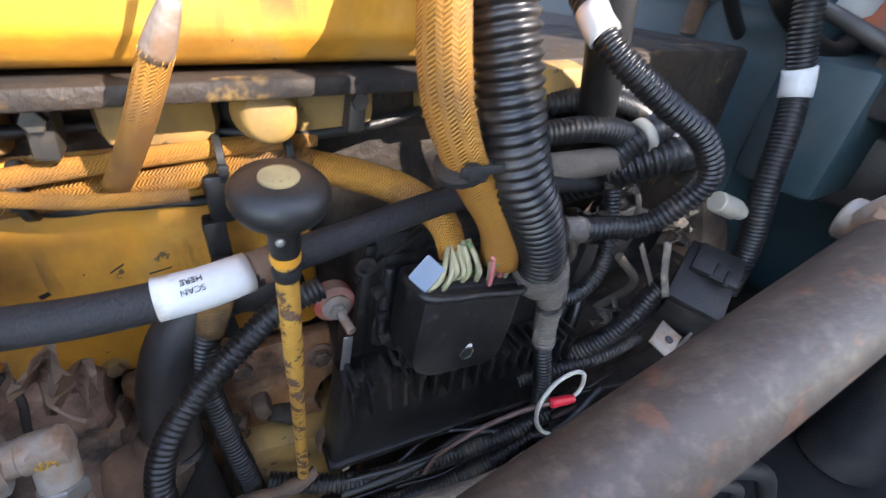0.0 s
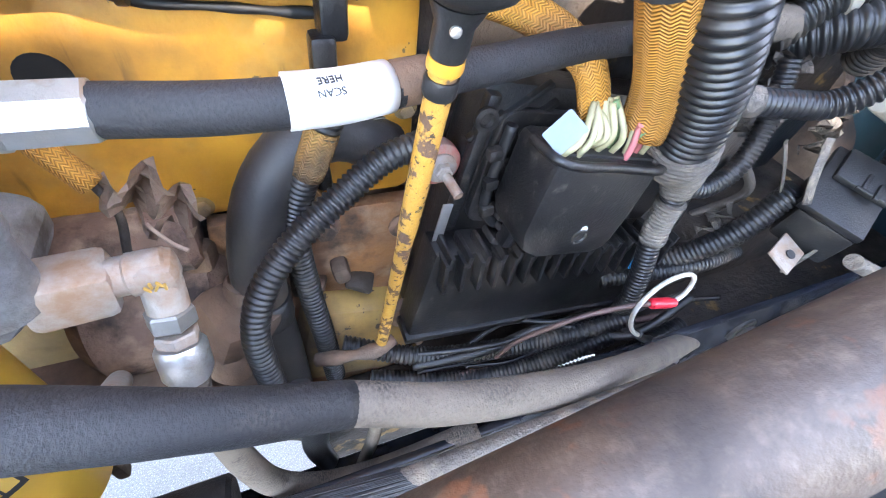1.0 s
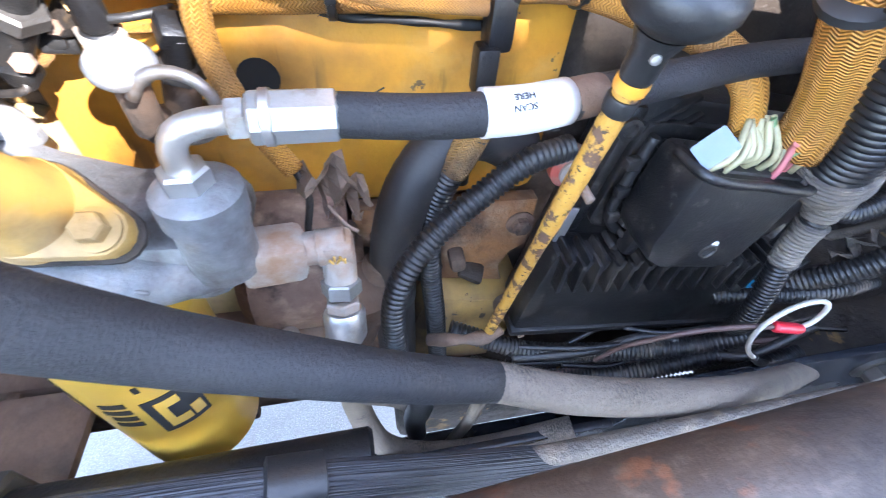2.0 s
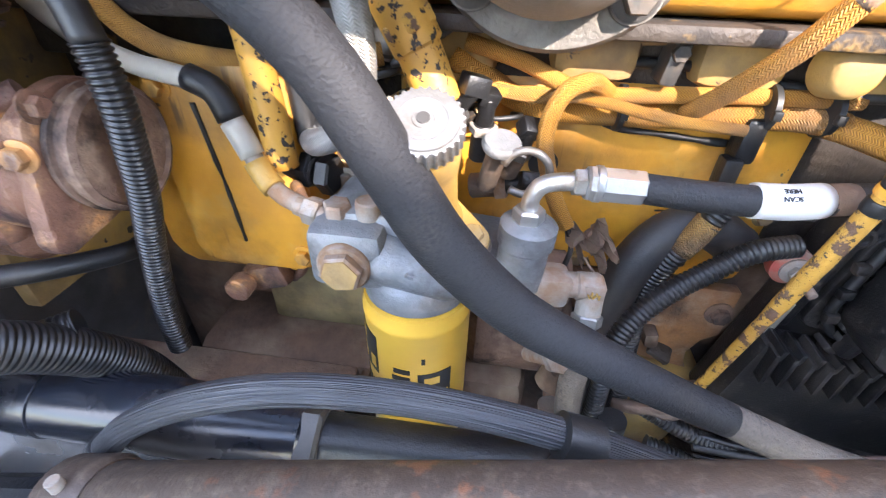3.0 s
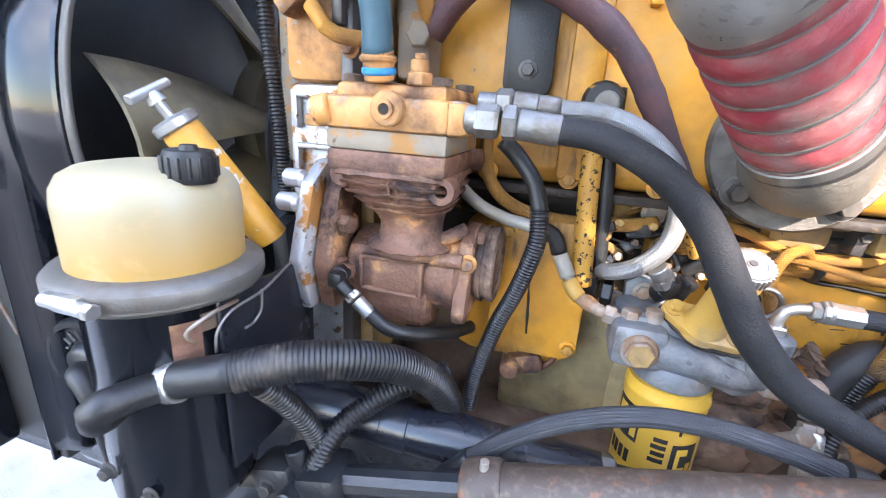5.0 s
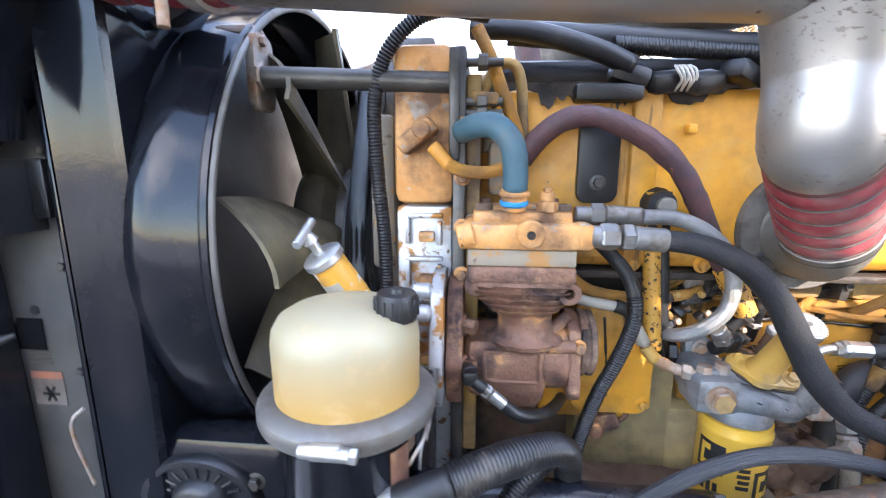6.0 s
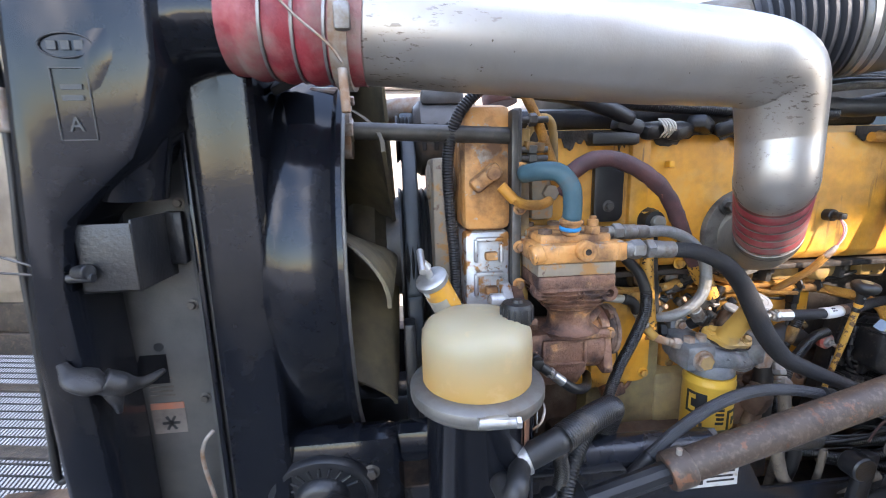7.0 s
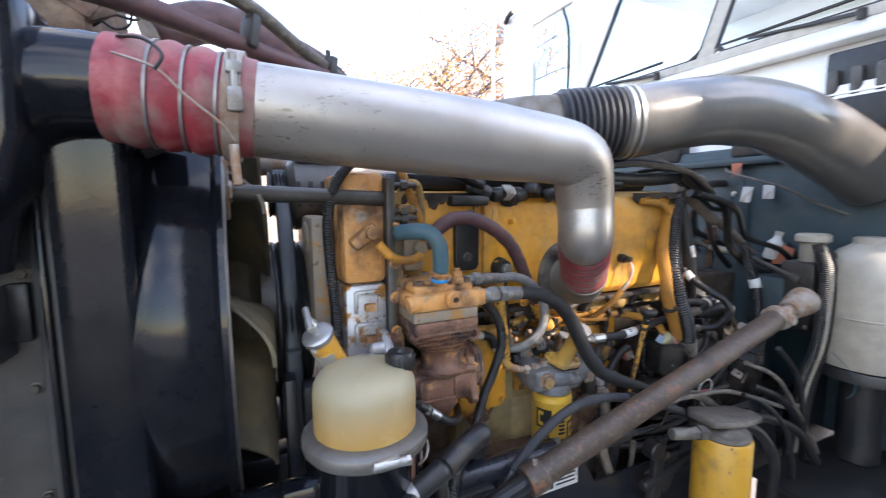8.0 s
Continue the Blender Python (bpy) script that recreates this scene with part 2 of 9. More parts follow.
    "hose": surf("black_fabric_hose", (0.010, 0.010, 0.012), (0.018, 0.017, 0.019), 0.70, dirt=(0.075, 0.062, 0.05), dirt_at=(0.56, 0.82), dirt_scale=20, knit=(30.0, 700.0, 0.2), bump=0.3, bump_scale=420),
    "hose_dusty": surf("dust_covered_hose", (0.17, 0.137, 0.107), (0.085, 0.071, 0.058), 0.85, dirt=(0.028, 0.026, 0.025), dirt_at=(0.50, 0.66), dirt_scale=28, knit=(30.0, 700.0, 0.2), bump=0.3, bump_scale=420),
    "hose_grey": surf("grey_striped_rubber_hose", (0.028, 0.030, 0.036), (0.046, 0.047, 0.052), 0.48, dirt=(0.13, 0.11, 0.09), dirt_at=(0.56, 0.82), dirt_scale=12, knit=(46.0, 9.0, 0.6)),
    "rubber": surf("black_rubber", (0.010, 0.010, 0.011), (0.016, 0.016, 0.016), 0.45, dirt=(0.07, 0.058, 0.046), dirt_at=(0.58, 0.8), dirt_scale=12),
    "steel_braid": surf("braided_steel_sleeve", (0.36, 0.36, 0.355), (0.29, 0.29, 0.285), 0.42, metal=0.6, dirt=(0.19, 0.16, 0.11), dirt_at=(0.54, 0.76), dirt_scale=22, uv=(11.0, 520.0, 0.4, 0.30)),
    "loom": surf("yellow_woven_sleeve", (0.56, 0.255, 0.03), (0.46, 0.20, 0.028), 0.62, dirt=(0.22, 0.12, 0.05), dirt_at=(0.5, 0.7), dirt_scale=13, uv=(11.0, 470.0, 0.7, 0.65)),
    "loom_dirty": surf("oil_soaked_woven_sleeve", (0.36, 0.19, 0.045), (0.24, 0.125, 0.035), 0.6, dirt=(0.08, 0.05, 0.03), dirt_at=(0.48, 0.66), dirt_scale=22, uv=(11.0, 470.0, 0.7, 0.65)),
    "red": surf("faded_red_silicone", (0.29, 0.026, 0.038), (0.19, 0.021, 0.032), 0.46, dirt=(0.24, 0.16, 0.14), dirt_at=(0.47, 0.70), dirt_scale=17, dust=(0.36, 0.10, 0.10), dust_at=(0.45, 0.75), dust_scale=40, bump=0.3),
    "bluehose": surf("faded_blue_hose", (0.035, 0.085, 0.11), (0.05, 0.115, 0.145), 0.55, dirt=(0.10, 0.10, 0.09), dirt_at=(0.55, 0.78), dirt_scale=22),
    "maroon": surf("oily_maroon_hose", (0.105, 0.045, 0.045), (0.065, 0.035, 0.04), 0.55, dirt=(0.05, 0.035, 0.035), dirt_at=(0.48, 0.7), chip=(0.30, 0.12, 0.08), chip_at=(0.70, 0.72), bump=0.3),
    "filter": surf("yellow_filter_can", (0.68, 0.41, 0.05), (0.63, 0.37, 0.05), 0.32, dirt=(0.42, 0.24, 0.04), dirt_at=(0.62, 0.8), bump=0.02),
    "white": surf("white_label", (0.58, 0.575, 0.56), (0.50, 0.50, 0.50), 0.5, dirt=(0.34, 0.26, 0.18), dirt_at=(0.55, 0.70), dirt_scale=40, bump=0.05),
    "duct_grey": surf("dusty_grey_moulded_rubber", (0.108, 0.103, 0.094), (0.086, 0.083, 0.077), 0.30, dirt=(0.16, 0.14, 0.115), dirt_at=(0.5, 0.8), dirt_scale=5, bump=0.06, coat=0.5),
    "ink": surf("black_ink", (0.015, 0.015, 0.015), (0.02, 0.02, 0.02), 0.5, dirt=None, bump=0.0),
    "label_red": surf("orange_red_label", (0.45, 0.12, 0.05), (0.36, 0.10, 0.05), 0.5, dirt=(0.2, 0.13, 0.1), dirt_at=(0.5, 0.7)),
    "label_dim": surf("worn_grey_label", (0.20, 0.17, 0.15), (0.14, 0.12, 0.11), 0.5, dirt=(0.07, 0.06, 0.05), dirt_at=(0.5, 0.7)),
    "redpaint": surf("dusty_red_bushing", (0.40, 0.07, 0.05), (0.33, 0.09, 0.06), 0.6, dirt=(0.30, 0.2, 0.15), dirt_at=(0.45, 0.6), dirt_scale=30),
    "red_plastic": surf("red_wire_splice", (0.60, 0.015, 0.035), (0.5, 0.015, 0.03), 0.35, dirt=None, bump=0.02),
    "blue_plastic": surf("blue_plastic_clip", (0.02, 0.22, 0.5), (0.02, 0.2, 0.42), 0.4, dirt=None, bump=0.02),
    "wire_white": surf("white_wire", (0.50, 0.47, 0.41), (0.44, 0.41, 0.35), 0.45, dirt=None, bump=0.0),
    "wire_cream": surf("cream_wire", (0.36, 0.33, 0.19), (0.30, 0.27, 0.15), 0.45, dirt=(0.14, 0.12, 0.08), dirt_at=(0.55, 0.8), dirt_scale=60, bump=0.0),
    "wire_green": surf("green_wire", (0.13, 0.22, 0.09), (0.12, 0.20, 0.09), 0.45, dirt=None, bump=0.0),
    "wire_pink": surf("pink_wire", (0.42, 0.13, 0.11), (0.40, 0.12, 0.13), 0.45, dirt=None, bump=0.0),
    "wire_brown": surf("brown_wire", (0.12, 0.07, 0.06), (0.10, 0.06, 0.05), 0.5, dirt=None, bump=0.0),
    "tape": surf("dusty_grey_tape", (0.125, 0.108, 0.090), (0.070, 0.062, 0.055), 0.55, dirt=(0.22, 0.18, 0.14), dirt_at=(0.5, 0.68), dirt_scale=60, bump=0.9, bump_scale=150),
    "shaft": surf("rusting_painted_tube", (0.054, 0.037, 0.028), (0.075, 0.052, 0.038), 0.50, metal=0.0, scale=14, dirt=(0.020, 0.016, 0.015), dirt_at=(0.50, 0.66), dirt_scale=10, chip=(0.16, 0.070, 0.036), chip_at=(0.58, 0.64), chip_scale=40, dust=(0.15, 0.112, 0.080), dust_at=(0.50, 0.82), dust_scale=130, bump=0.2, bump_scale=240),
    "fan": surf("dusty_moulded_fan", (0.15, 0.12, 0.065), (0.10, 0.085, 0.052), 0.5, dirt=(0.04, 0.034, 0.03), dirt_at=(0.48, 0.72), dirt_scale=6),
    "belt": surf("ribbed_rubber_belt", (0.05, 0.06, 0.07), (0.04, 0.045, 0.05), 0.5, dirt=None, bump=0.1),
    "firewall": surf("dark_teal_firewall", (0.018, 0.038, 0.048), (0.024, 0.048, 0.058), 0.5, dirt=(0.075, 0.075, 0.068), dirt_at=(0.5, 0.75), dirt_scale=5),
    "cab_white": surf("white_cab_paint", (0.80, 0.79, 0.77), (0.78, 0.77, 0.74), 0.25, dirt=(0.5, 0.45, 0.38), dirt_at=(0.66, 0.85), dirt_scale=3, coat=0.4, bump=0.0),
    "beige": surf("aged_beige_plastic", (0.40, 0.365, 0.30), (0.34, 0.31, 0.255), 0.38, dirt=(0.2, 0.17, 0.13), dirt_at=(0.55, 0.8), dirt_scale=6),
    "concrete": surf("pale_concrete_wall", (0.46, 0.40, 0.33), (0.38, 0.33, 0.28), 0.85, scale=1.2, dirt=(0.27, 0.23, 0.19), dirt_at=(0.5, 0.75), dirt_scale=0.7, bump=0.4, bump_scale=25),
    # kept dim so the added shading building reflects darkly in black paint
    "shade_wall": surf("grey_shade_wall", (0.22, 0.205, 0.19), (0.17, 0.16, 0.15), 0.85, scale=1.2, dirt=(0.11, 0.10, 0.09), dirt_at=(0.5, 0.75), dirt_scale=0.7, bump=0.4, bump_scale=25),
    "asphalt": surf("dark_unseen_ground", (0.055, 0.052, 0.048), (0.085, 0.080, 0.074), 0.85, scale=120, dirt=(0.03, 0.028, 0.026), dirt_at=(0.5, 0.7), dirt_scale=1.2, chip=(0.16, 0.15, 0.14), chip_at=(0.62, 0.68), chip_scale=220, bump=0.8, bump_scale=180),
    "ecm_black": surf("black_moulded_housing", (0.006, 0.006, 0.007), (0.011, 0.011, 0.011), 0.36, dirt=(0.055, 0.045, 0.037), dirt_at=(0.50, 0.78), dirt_scale=22, dust=(0.085, 0.075, 0.065), dust_at=(0.58, 0.80), dust_scale=120, bump=0.2, bump_scale=500),
    "casting": surf("rust_dusted_casting", (0.20, 0.125, 0.088), (0.13, 0.078, 0.055), 0.75, dirt=(0.035, 0.025, 0.022), dirt_at=(0.48, 0.64), dirt_scale=26, dust=(0.36, 0.255, 0.18), dust_at=(0.54, 0.80), dust_scale=40, bump=0.7, bump_scale=130),
    "bell_ochre": surf("rusting_ochre_plate", (0.28, 0.13, 0.048), (0.18, 0.095, 0.052), 0.6, dirt=(0.05, 0.032, 0.024), dirt_at=(0.48, 0.66), dirt_scale=22, dust=(0.32, 0.22, 0.15), dust_at=(0.52, 0.74), dust_scale=34, bump=0.6, bump_scale=140),
    "label_blue": surf("pale_blue_paper", (0.16, 0.205, 0.28), (0.20, 0.24, 0.29), 0.6, dirt=(0.20, 0.22, 0.26), dirt_at=(0.55, 0.75), dirt_scale=40, bump=0.05),
    "foil": surf("torn_brown_wrap", (0.34, 0.24, 0.175), (0.25, 0.17, 0.12), 0.55, dirt=(0.07, 0.05, 0.04), dirt_at=(0.5, 0.7), bump=0.3),
    "flange_grey": surf("dark_grey_flange", (0.115, 0.106, 0.094), (0.165, 0.15, 0.128), 0.5, metal=0.3, dirt=(0.035, 0.028, 0.023), dirt_at=(0.48, 0.68), dirt_scale=18, bump=0.3),
    "ground": surf("gritty_pale_asphalt", (0.36, 0.35, 0.34), (0.24, 0.23, 0.22), 0.9, scale=160, dirt=(0.17, 0.16, 0.15), dirt_at=(0.52, 0.7), dirt_scale=1.5, chip=(0.55, 0.54, 0.52), chip_at=(0.56, 0.62), chip_scale=260, bump=0.8, bump_scale=180),
    "fibreglass": surf("speckled_bare_fibreglass", (0.60, 0.54, 0.43), (0.52, 0.46, 0.36), 0.75, scale=6, dirt=(0.30, 0.24, 0.18), dirt_at=(0.5, 0.8), dirt_scale=2.5, chip=(0.16, 0.13, 0.10), chip_at=(0.70, 0.73), chip_scale=70, bump=0.3),
    "leaf": surf("autumn_leaves", (0.70, 0.33, 0.20), (0.74, 0.45, 0.32), 0.6, scale=2.0, dirt=(0.5, 0.3, 0.1), dirt_at=(0.45, 0.55), dirt_scale=1.5, bump=0.0),
    "bark": surf("grey_brown_bark", (0.13, 0.10, 0.08), (0.09, 0.07, 0.06), 0.9, dirt=None, bump=0.5, bump_scale=30),
}


def ivory_plastic():
    m, t, b = nodes_of("yellowed_translucent_plastic")
    tc = t.nodes.new("ShaderNodeTexCoord")
    grad = t.nodes.new("ShaderNodeSeparateXYZ")
    link(t, tc.outputs["Object"], grad.inputs[0])
    level = t.nodes.new("ShaderNodeMapRange")
    level.inputs["From Min"].default_value, level.inputs["From Max"].default_value = 0.245, 0.30
    link(t, grad.outputs[2], level.inputs[0])
    # the fluid inside shows amber through the wall up to its level
    col = mixed(t, level.outputs[0], (0.40, 0.24, 0.065), (0.33, 0.285, 0.18))
    col = mixed(t, noise_fac(t, tc.outputs["Object"], 28.0, 0.58, 0.8), col, (0.48, 0.33, 0.16))
    link(t, col, b.inputs["Base Color"])
    b.inputs["Roughness"].default_value = 0.42
    b.inputs["Subsurface Weight"].default_value = 0.35
    b.inputs["Subsurface Radius"].default_value = (0.02, 0.012, 0.005)
    b.inputs["Subsurface Scale"].default_value = 0.5
    return m


def glass_mat():
    m, _, b = nodes_of("windshield_glass")
    b.inputs["Base Color"].default_value = (0.75, 0.85, 0.88, 1)
    b.inputs["Roughness"].default_value = 0.02
    b.inputs["Transmission Weight"].default_value = 1.0
    b.inputs["IOR"].default_value = 1.45
    return m


M["ivory"], M["glass"] = ivory_plastic(), glass_mat()
M["black_gloss"].node_tree.nodes["Principled BSDF"].inputs["Specular IOR Level"].default_value = 0.3




# ---- mesh tools ----
ORG = {}


def thing(name, at, label, category, group="", kind=""):
    ob = new(name)
    ob.location = at
    ob.empty_display_size = 0.02
    ORG[ob.name] = Vector(at)
    return tagged(ob, label, category, group, kind)


def part(name, bm, material, parent, label=""):
    """Links a bmesh built in world metres as one mesh under a thing or a part."""
    org = ORG[parent.name]
    bmesh.ops.translate(bm, vec=-org, verts=bm.verts)
    me = bpy.data.meshes.new(name)
    bm.to_mesh(me)
    bm.free()
    me.materials.append(M[material])
    ob = new(name, me)
    ob.parent = parent
    ORG[ob.name] = org
    return tagged(ob, label)


def solo(name, bm, material, label, category, kind="", at=None, group=""):
    """A thing that is one mesh."""
    org = Vector(at) if at else sum((v.co for v in bm.verts), Vector()) / max(1, len(bm.verts))
    bmesh.ops.translate(bm, vec=-org, verts=bm.verts)
    me = bpy.data.meshes.new(name)
    bm.to_mesh(me)
    bm.free()
    me.materials.append(M[material])
    ob = new(name, me)
    ob.location = org
    ORG[ob.name] = org
    return tagged(ob, label, category, group, kind)


def shade(bm, angle=40):
    for f in bm.faces:
        f.smooth = True
    for e in bm.edges:
        if len(e.link_faces) == 2 and e.calc_face_angle(0) > radians(angle):
            e.smooth = False
    return bm


def join(*bms):
    out = bms[0]
    for b in bms[1:]:
        me = bpy.data.meshes.new("tmp")
        b.to_mesh(me)
        b.free()
        out.from_mesh(me)
        bpy.data.meshes.remove(me)
    return out


def box(c, s, bevel=0.003, turn=(0, 0, 0), seg=2):
    """A bevelled box: centre, size, turn in degrees."""
    bm = bmesh.new()
    bmesh.ops.create_cube(bm, size=1, matrix=Matrix.Diagonal((*s, 1)))
    if bevel:
        bmesh.ops.bevel(bm, geom=bm.edges[:], offset=min(bevel, min(s) * 0.45), segments=seg, profile=0.5, affect="EDGES")
    bmesh.ops.transform(bm, matrix=pose(*c, *turn), verts=bm.verts)
    return shade(bm, 28)


def span(a, b, bevel=0.003):
    """A bevelled box between two corners."""
    a, b = Vector(a), Vector(b)
    return box((a + b) / 2, [abs(q - p) for p, q in zip(a, b)], bevel)


def along(axis, at=(0, 0, 0)):
    """A matrix that takes z to the axis."""
    q = Vector((0, 0, 1)).rotation_difference(Vector(axis).normalized())
    return Matrix.Translation(Vector(at)) @ q.to_matrix().to_4x4()


def lathe(rows, at, axis=(0, 0, 1), sides=32, angle=40, spin=0.0):
    """Turns rows of (radius, height) round an axis."""
    bm = bmesh.new()
    rings = []
    for r, h in rows:
        if r < 1e-5:
            rings.append([bm.verts.new((0, 0, h))])
        else:
            rings.append([bm.verts.new((r * math.cos(spin + 2 * math.pi * k / sides), r * math.sin(spin + 2 * math.pi * k / sides), h)) for k in range(sides)])
    for a, b in zip(rings, rings[1:]):
        for k in range(sides):
            n = (k + 1) % sides
            if len(a) == 1 and len(b) == 1:
                continue
            if len(a) == 1:
                bm.faces.new((a[0], b[n], b[k]))
            elif len(b) == 1:
                bm.faces.new((a[k], a[n], b[0]))
            else:
                bm.faces.new((a[k], a[n], b[n], b[k]))
    for ring, flip in ((rings[0], True), (rings[-1], False)):
        if len(ring) > 1:
            bm.faces.new(ring[::-1] if flip else ring)
    bmesh.ops.recalc_face_normals(bm, faces=bm.faces)
    bmesh.ops.transform(bm, matrix=along(axis, at), verts=bm.verts)
    return shade(bm, angle)


def rod(a, b, r, sides=20, soft=0.0):
    a, b = Vector(a), Vector(b)
    h = (b - a).length
    s = min(soft or r * 0.12, h * 0.3)
    return lathe([(r - s, 0), (r, s), (r, h - s), (r - s, h)], a, b - a, sides)


def hexnut(at, axis, r, h, spin=0.0):
    return lathe([(r * 0.9, 0), (r, h * 0.12), (r, h * 0.85), (r * 0.88, h)], at, axis, 6, 25, spin)


def bolt_bm(at, axis, r, h):
    """Washer and hexagon head."""
    ax = Vector(axis).normalized()
    return join(lathe([(r * 1.45, 0), (r * 1.45, h * 0.18), (r * 1.3, h * 0.22)], at, ax, 20), hexnut(Vector(at) + ax * h * 0.2, ax, r, h * 0.8))


def curve(points, step):
    """Points at even steps on a smooth curve through the given ones."""
    p = [Vector(q) for q in points]
    p = [2 * p[0] - p[1]] + p + [2 * p[-1] - p[-2]]
    fine = []
    for i in range(1, len(p) - 2):
        a, b, c, d = p[i - 1], p[i], p[i + 1], p[i + 2]
        for k in range(24):
            t = k / 24
            fine.append(0.5 * (2 * b + (c - a) * t + (2 * a - 5 * b + 4 * c - d) * t * t + (3 * b - 3 * c + d - a) * t ** 3))
    fine.append(p[-2])
    run = [0.0]
    for a, b in zip(fine, fine[1:]):
        run.append(run[-1] + (b - a).length)
    n = max(2, round(run[-1] / step) + 1)
    out, j = [], 0
    for k in range(n):
        want = run[-1] * k / (n - 1)
        while j < len(run) - 2 and run[j + 1] < want:
            j += 1
        f = (want - run[j]) / max(1e-9, run[j + 1] - run[j])
        out.append(fine[j].lerp(fine[j + 1], min(1, f)))
    return out, run[-1]


def sweep(points, radius, sides=14, step=None, ribs=0.0, depth=0.0, radii=None, flat=1.0, wobble=0.0):
    """A hose along a smooth curve, with UVs round and along it. ribs: the pitch of its corrugations; depth: how deep they are."""
    step = ribs / 6 if ribs else (step or max(radius * 0.6, 0.004))
    pts, length = curve(points, step)
    n = len(pts)
    bm = bmesh.new()
    uv = bm.loops.layers.uv.new("uv")
    up = Vector((0, 0, 1))
    rings, prev = [], None
    for i, p in enumerate(pts):
        d = (pts[min(n - 1, i + 1)] - pts[max(0, i - 1)]).normalized()
        if prev is None:
            side = d.cross(up)
            if side.length < 0.1:
                side = d.cross(Vector((1, 0, 0)))
            side.normalize()
        else:
            side = (prev - d * prev.dot(d)).normalized()
        prev = side
        other = d.cross(side)
        s = length * i / (n - 1)
        r = radius
        if radii:
            f = i / (n - 1) * (len(radii) - 1)
            k = min(int(f), len(radii) - 2)
            r = radii[k] + (radii[k + 1] - radii[k]) * (f - k)
        if ribs:
            r += depth * (0.30, 0.36, 0.30, -0.05, -0.36, -0.05)[i % 6]
        if wobble:
            r *= 1 + wobble * noise.noise(p * 60)
        rings.append(([bm.verts.new(p + r * (math.cos(2 * math.pi * k / sides) * side + flat * math.sin(2 * math.pi * k / sides) * other)) for k in range(sides)], s))
    for (a, sa), (b, sb) in zip(rings, rings[1:]):
        for k in range(sides):
            m = (k + 1) % sides
            f = bm.faces.new((a[k], b[k], b[m], a[m]))
            f.smooth = True
            for lp, q in zip(f.loops, ((k / sides, sa), (k / sides, sb), ((k + 1) / sides, sb), ((k + 1) / sides, sa))):
                lp[uv].uv = q
    bm.faces.new(rings[0][0])
    bm.faces.new(rings[-1][0][::-1])
    bmesh.ops.recalc_face_normals(bm, faces=bm.faces)
    return bm


def prism(outline, m, depth, bevel=0.002):
    """A plate: an outline in the plane of the matrix m, extruded by depth along its z."""
    bm = bmesh.new()
    face = bm.faces.new([bm.verts.new((x, y, 0)) for x, y in outline])
    ext = bmesh.ops.extrude_face_region(bm, geom=[face])
    bmesh.ops.translate(bm, vec=(0, 0, depth), verts=[v for v in ext["geom"] if isinstance(v, bmesh.types.BMVert)])
    bmesh.ops.recalc_face_normals(bm, faces=bm.faces)
    if bevel:
        bmesh.ops.bevel(bm, geom=[e for e in bm.edges if len(e.link_faces) == 2 and e.calc_face_angle(0) > 0.5], offset=bevel, segments=2, profile=0.5, affect="EDGES")
    bmesh.ops.transform(bm, matrix=m, verts=bm.verts)
    return shade(bm, 28)


def rounded(w, h, r, n=5, cx=0.0, cy=0.0):
    """The outline of a rounded rectangle."""
    out = []
    for sx, sy, a0 in ((1, 1, 0), (-1, 1, 90), (-1, -1, 180), (1, -1, 270)):
        for k in range(n + 1):
            a = radians(a0 + 90 * k / n)
            out.append((cx + sx * (w / 2 - r) + r * math.cos(a), cy + sy * (h / 2 - r) + r * math.sin(a)))
    return out


SIDE = pose(0, 0, 0, 90, 0, 0)  # local x, y, z to world x, z, -y: a plate on the engine's near side


def on_side(x, y, z, turn=0.0):
    return Matrix.Translation((x, y, z)) @ SIDE @ pose(0, 0, 0, 0, 0, turn)


def patch(cx, cz, y, w, h, d=0.001, turn=0.0):
    """A thin flat piece on the near side."""
    bm = bmesh.new()
    bmesh.ops.create_cube(bm, size=1, matrix=on_side(cx, y, cz, turn) @ Matrix.Diagonal((w, h, d, 1)))
    return bm


def label_ring(c, r, z0, z1, a0, a1, n=12, axis=(0, 0, 1), lift=0.0006):
    """A curved label on a can: a thin shell between two angles (degrees)."""
    bm = bmesh.new()
    inner, outer = [], []
    for k in range(n + 1):
        a = radians(a0 + (a1 - a0) * k / n)
        for rr, lst in ((r + 0.0001, inner), (r + lift, outer)):
            lst.append([bm.verts.new((rr * math.cos(a), rr * math.sin(a), z)) for z in (z0, z1)])
    for k in range(n):
        bm.faces.new((outer[k][0], outer[k + 1][0], outer[k + 1][1], outer[k][1]))
        bm.faces.new((inner[k][0], inner[k][1], inner[k + 1][1], inner[k + 1][0]))
        bm.faces.new((outer[k][1], outer[k + 1][1], inner[k + 1][1], inner[k][1]))
        bm.faces.new((outer[k][0], inner[k][0], inner[k + 1][0], outer[k + 1][0]))
    for k in (0, n):
        bm.faces.new((outer[k][0], outer[k][1], inner[k][1], inner[k][0]))
    bmesh.ops.recalc_face_normals(bm, faces=bm.faces)
    bmesh.ops.transform(bm, matrix=along(axis, c), verts=bm.verts)
    return bm


def words(text, size, m, parent, material="ink", name="lettering"):
    cu = bpy.data.curves.new(name, "FONT")
    cu.body, cu.size, cu.extrude, cu.align_x, cu.align_y = text, size, 0.0003, "CENTER", "CENTER"
    cu.materials.append(M[material])
    ob = new(name, cu)
    ob.parent = parent
    ob.matrix_local = Matrix.Translation(-ORG[parent.name]) @ m
    return ob


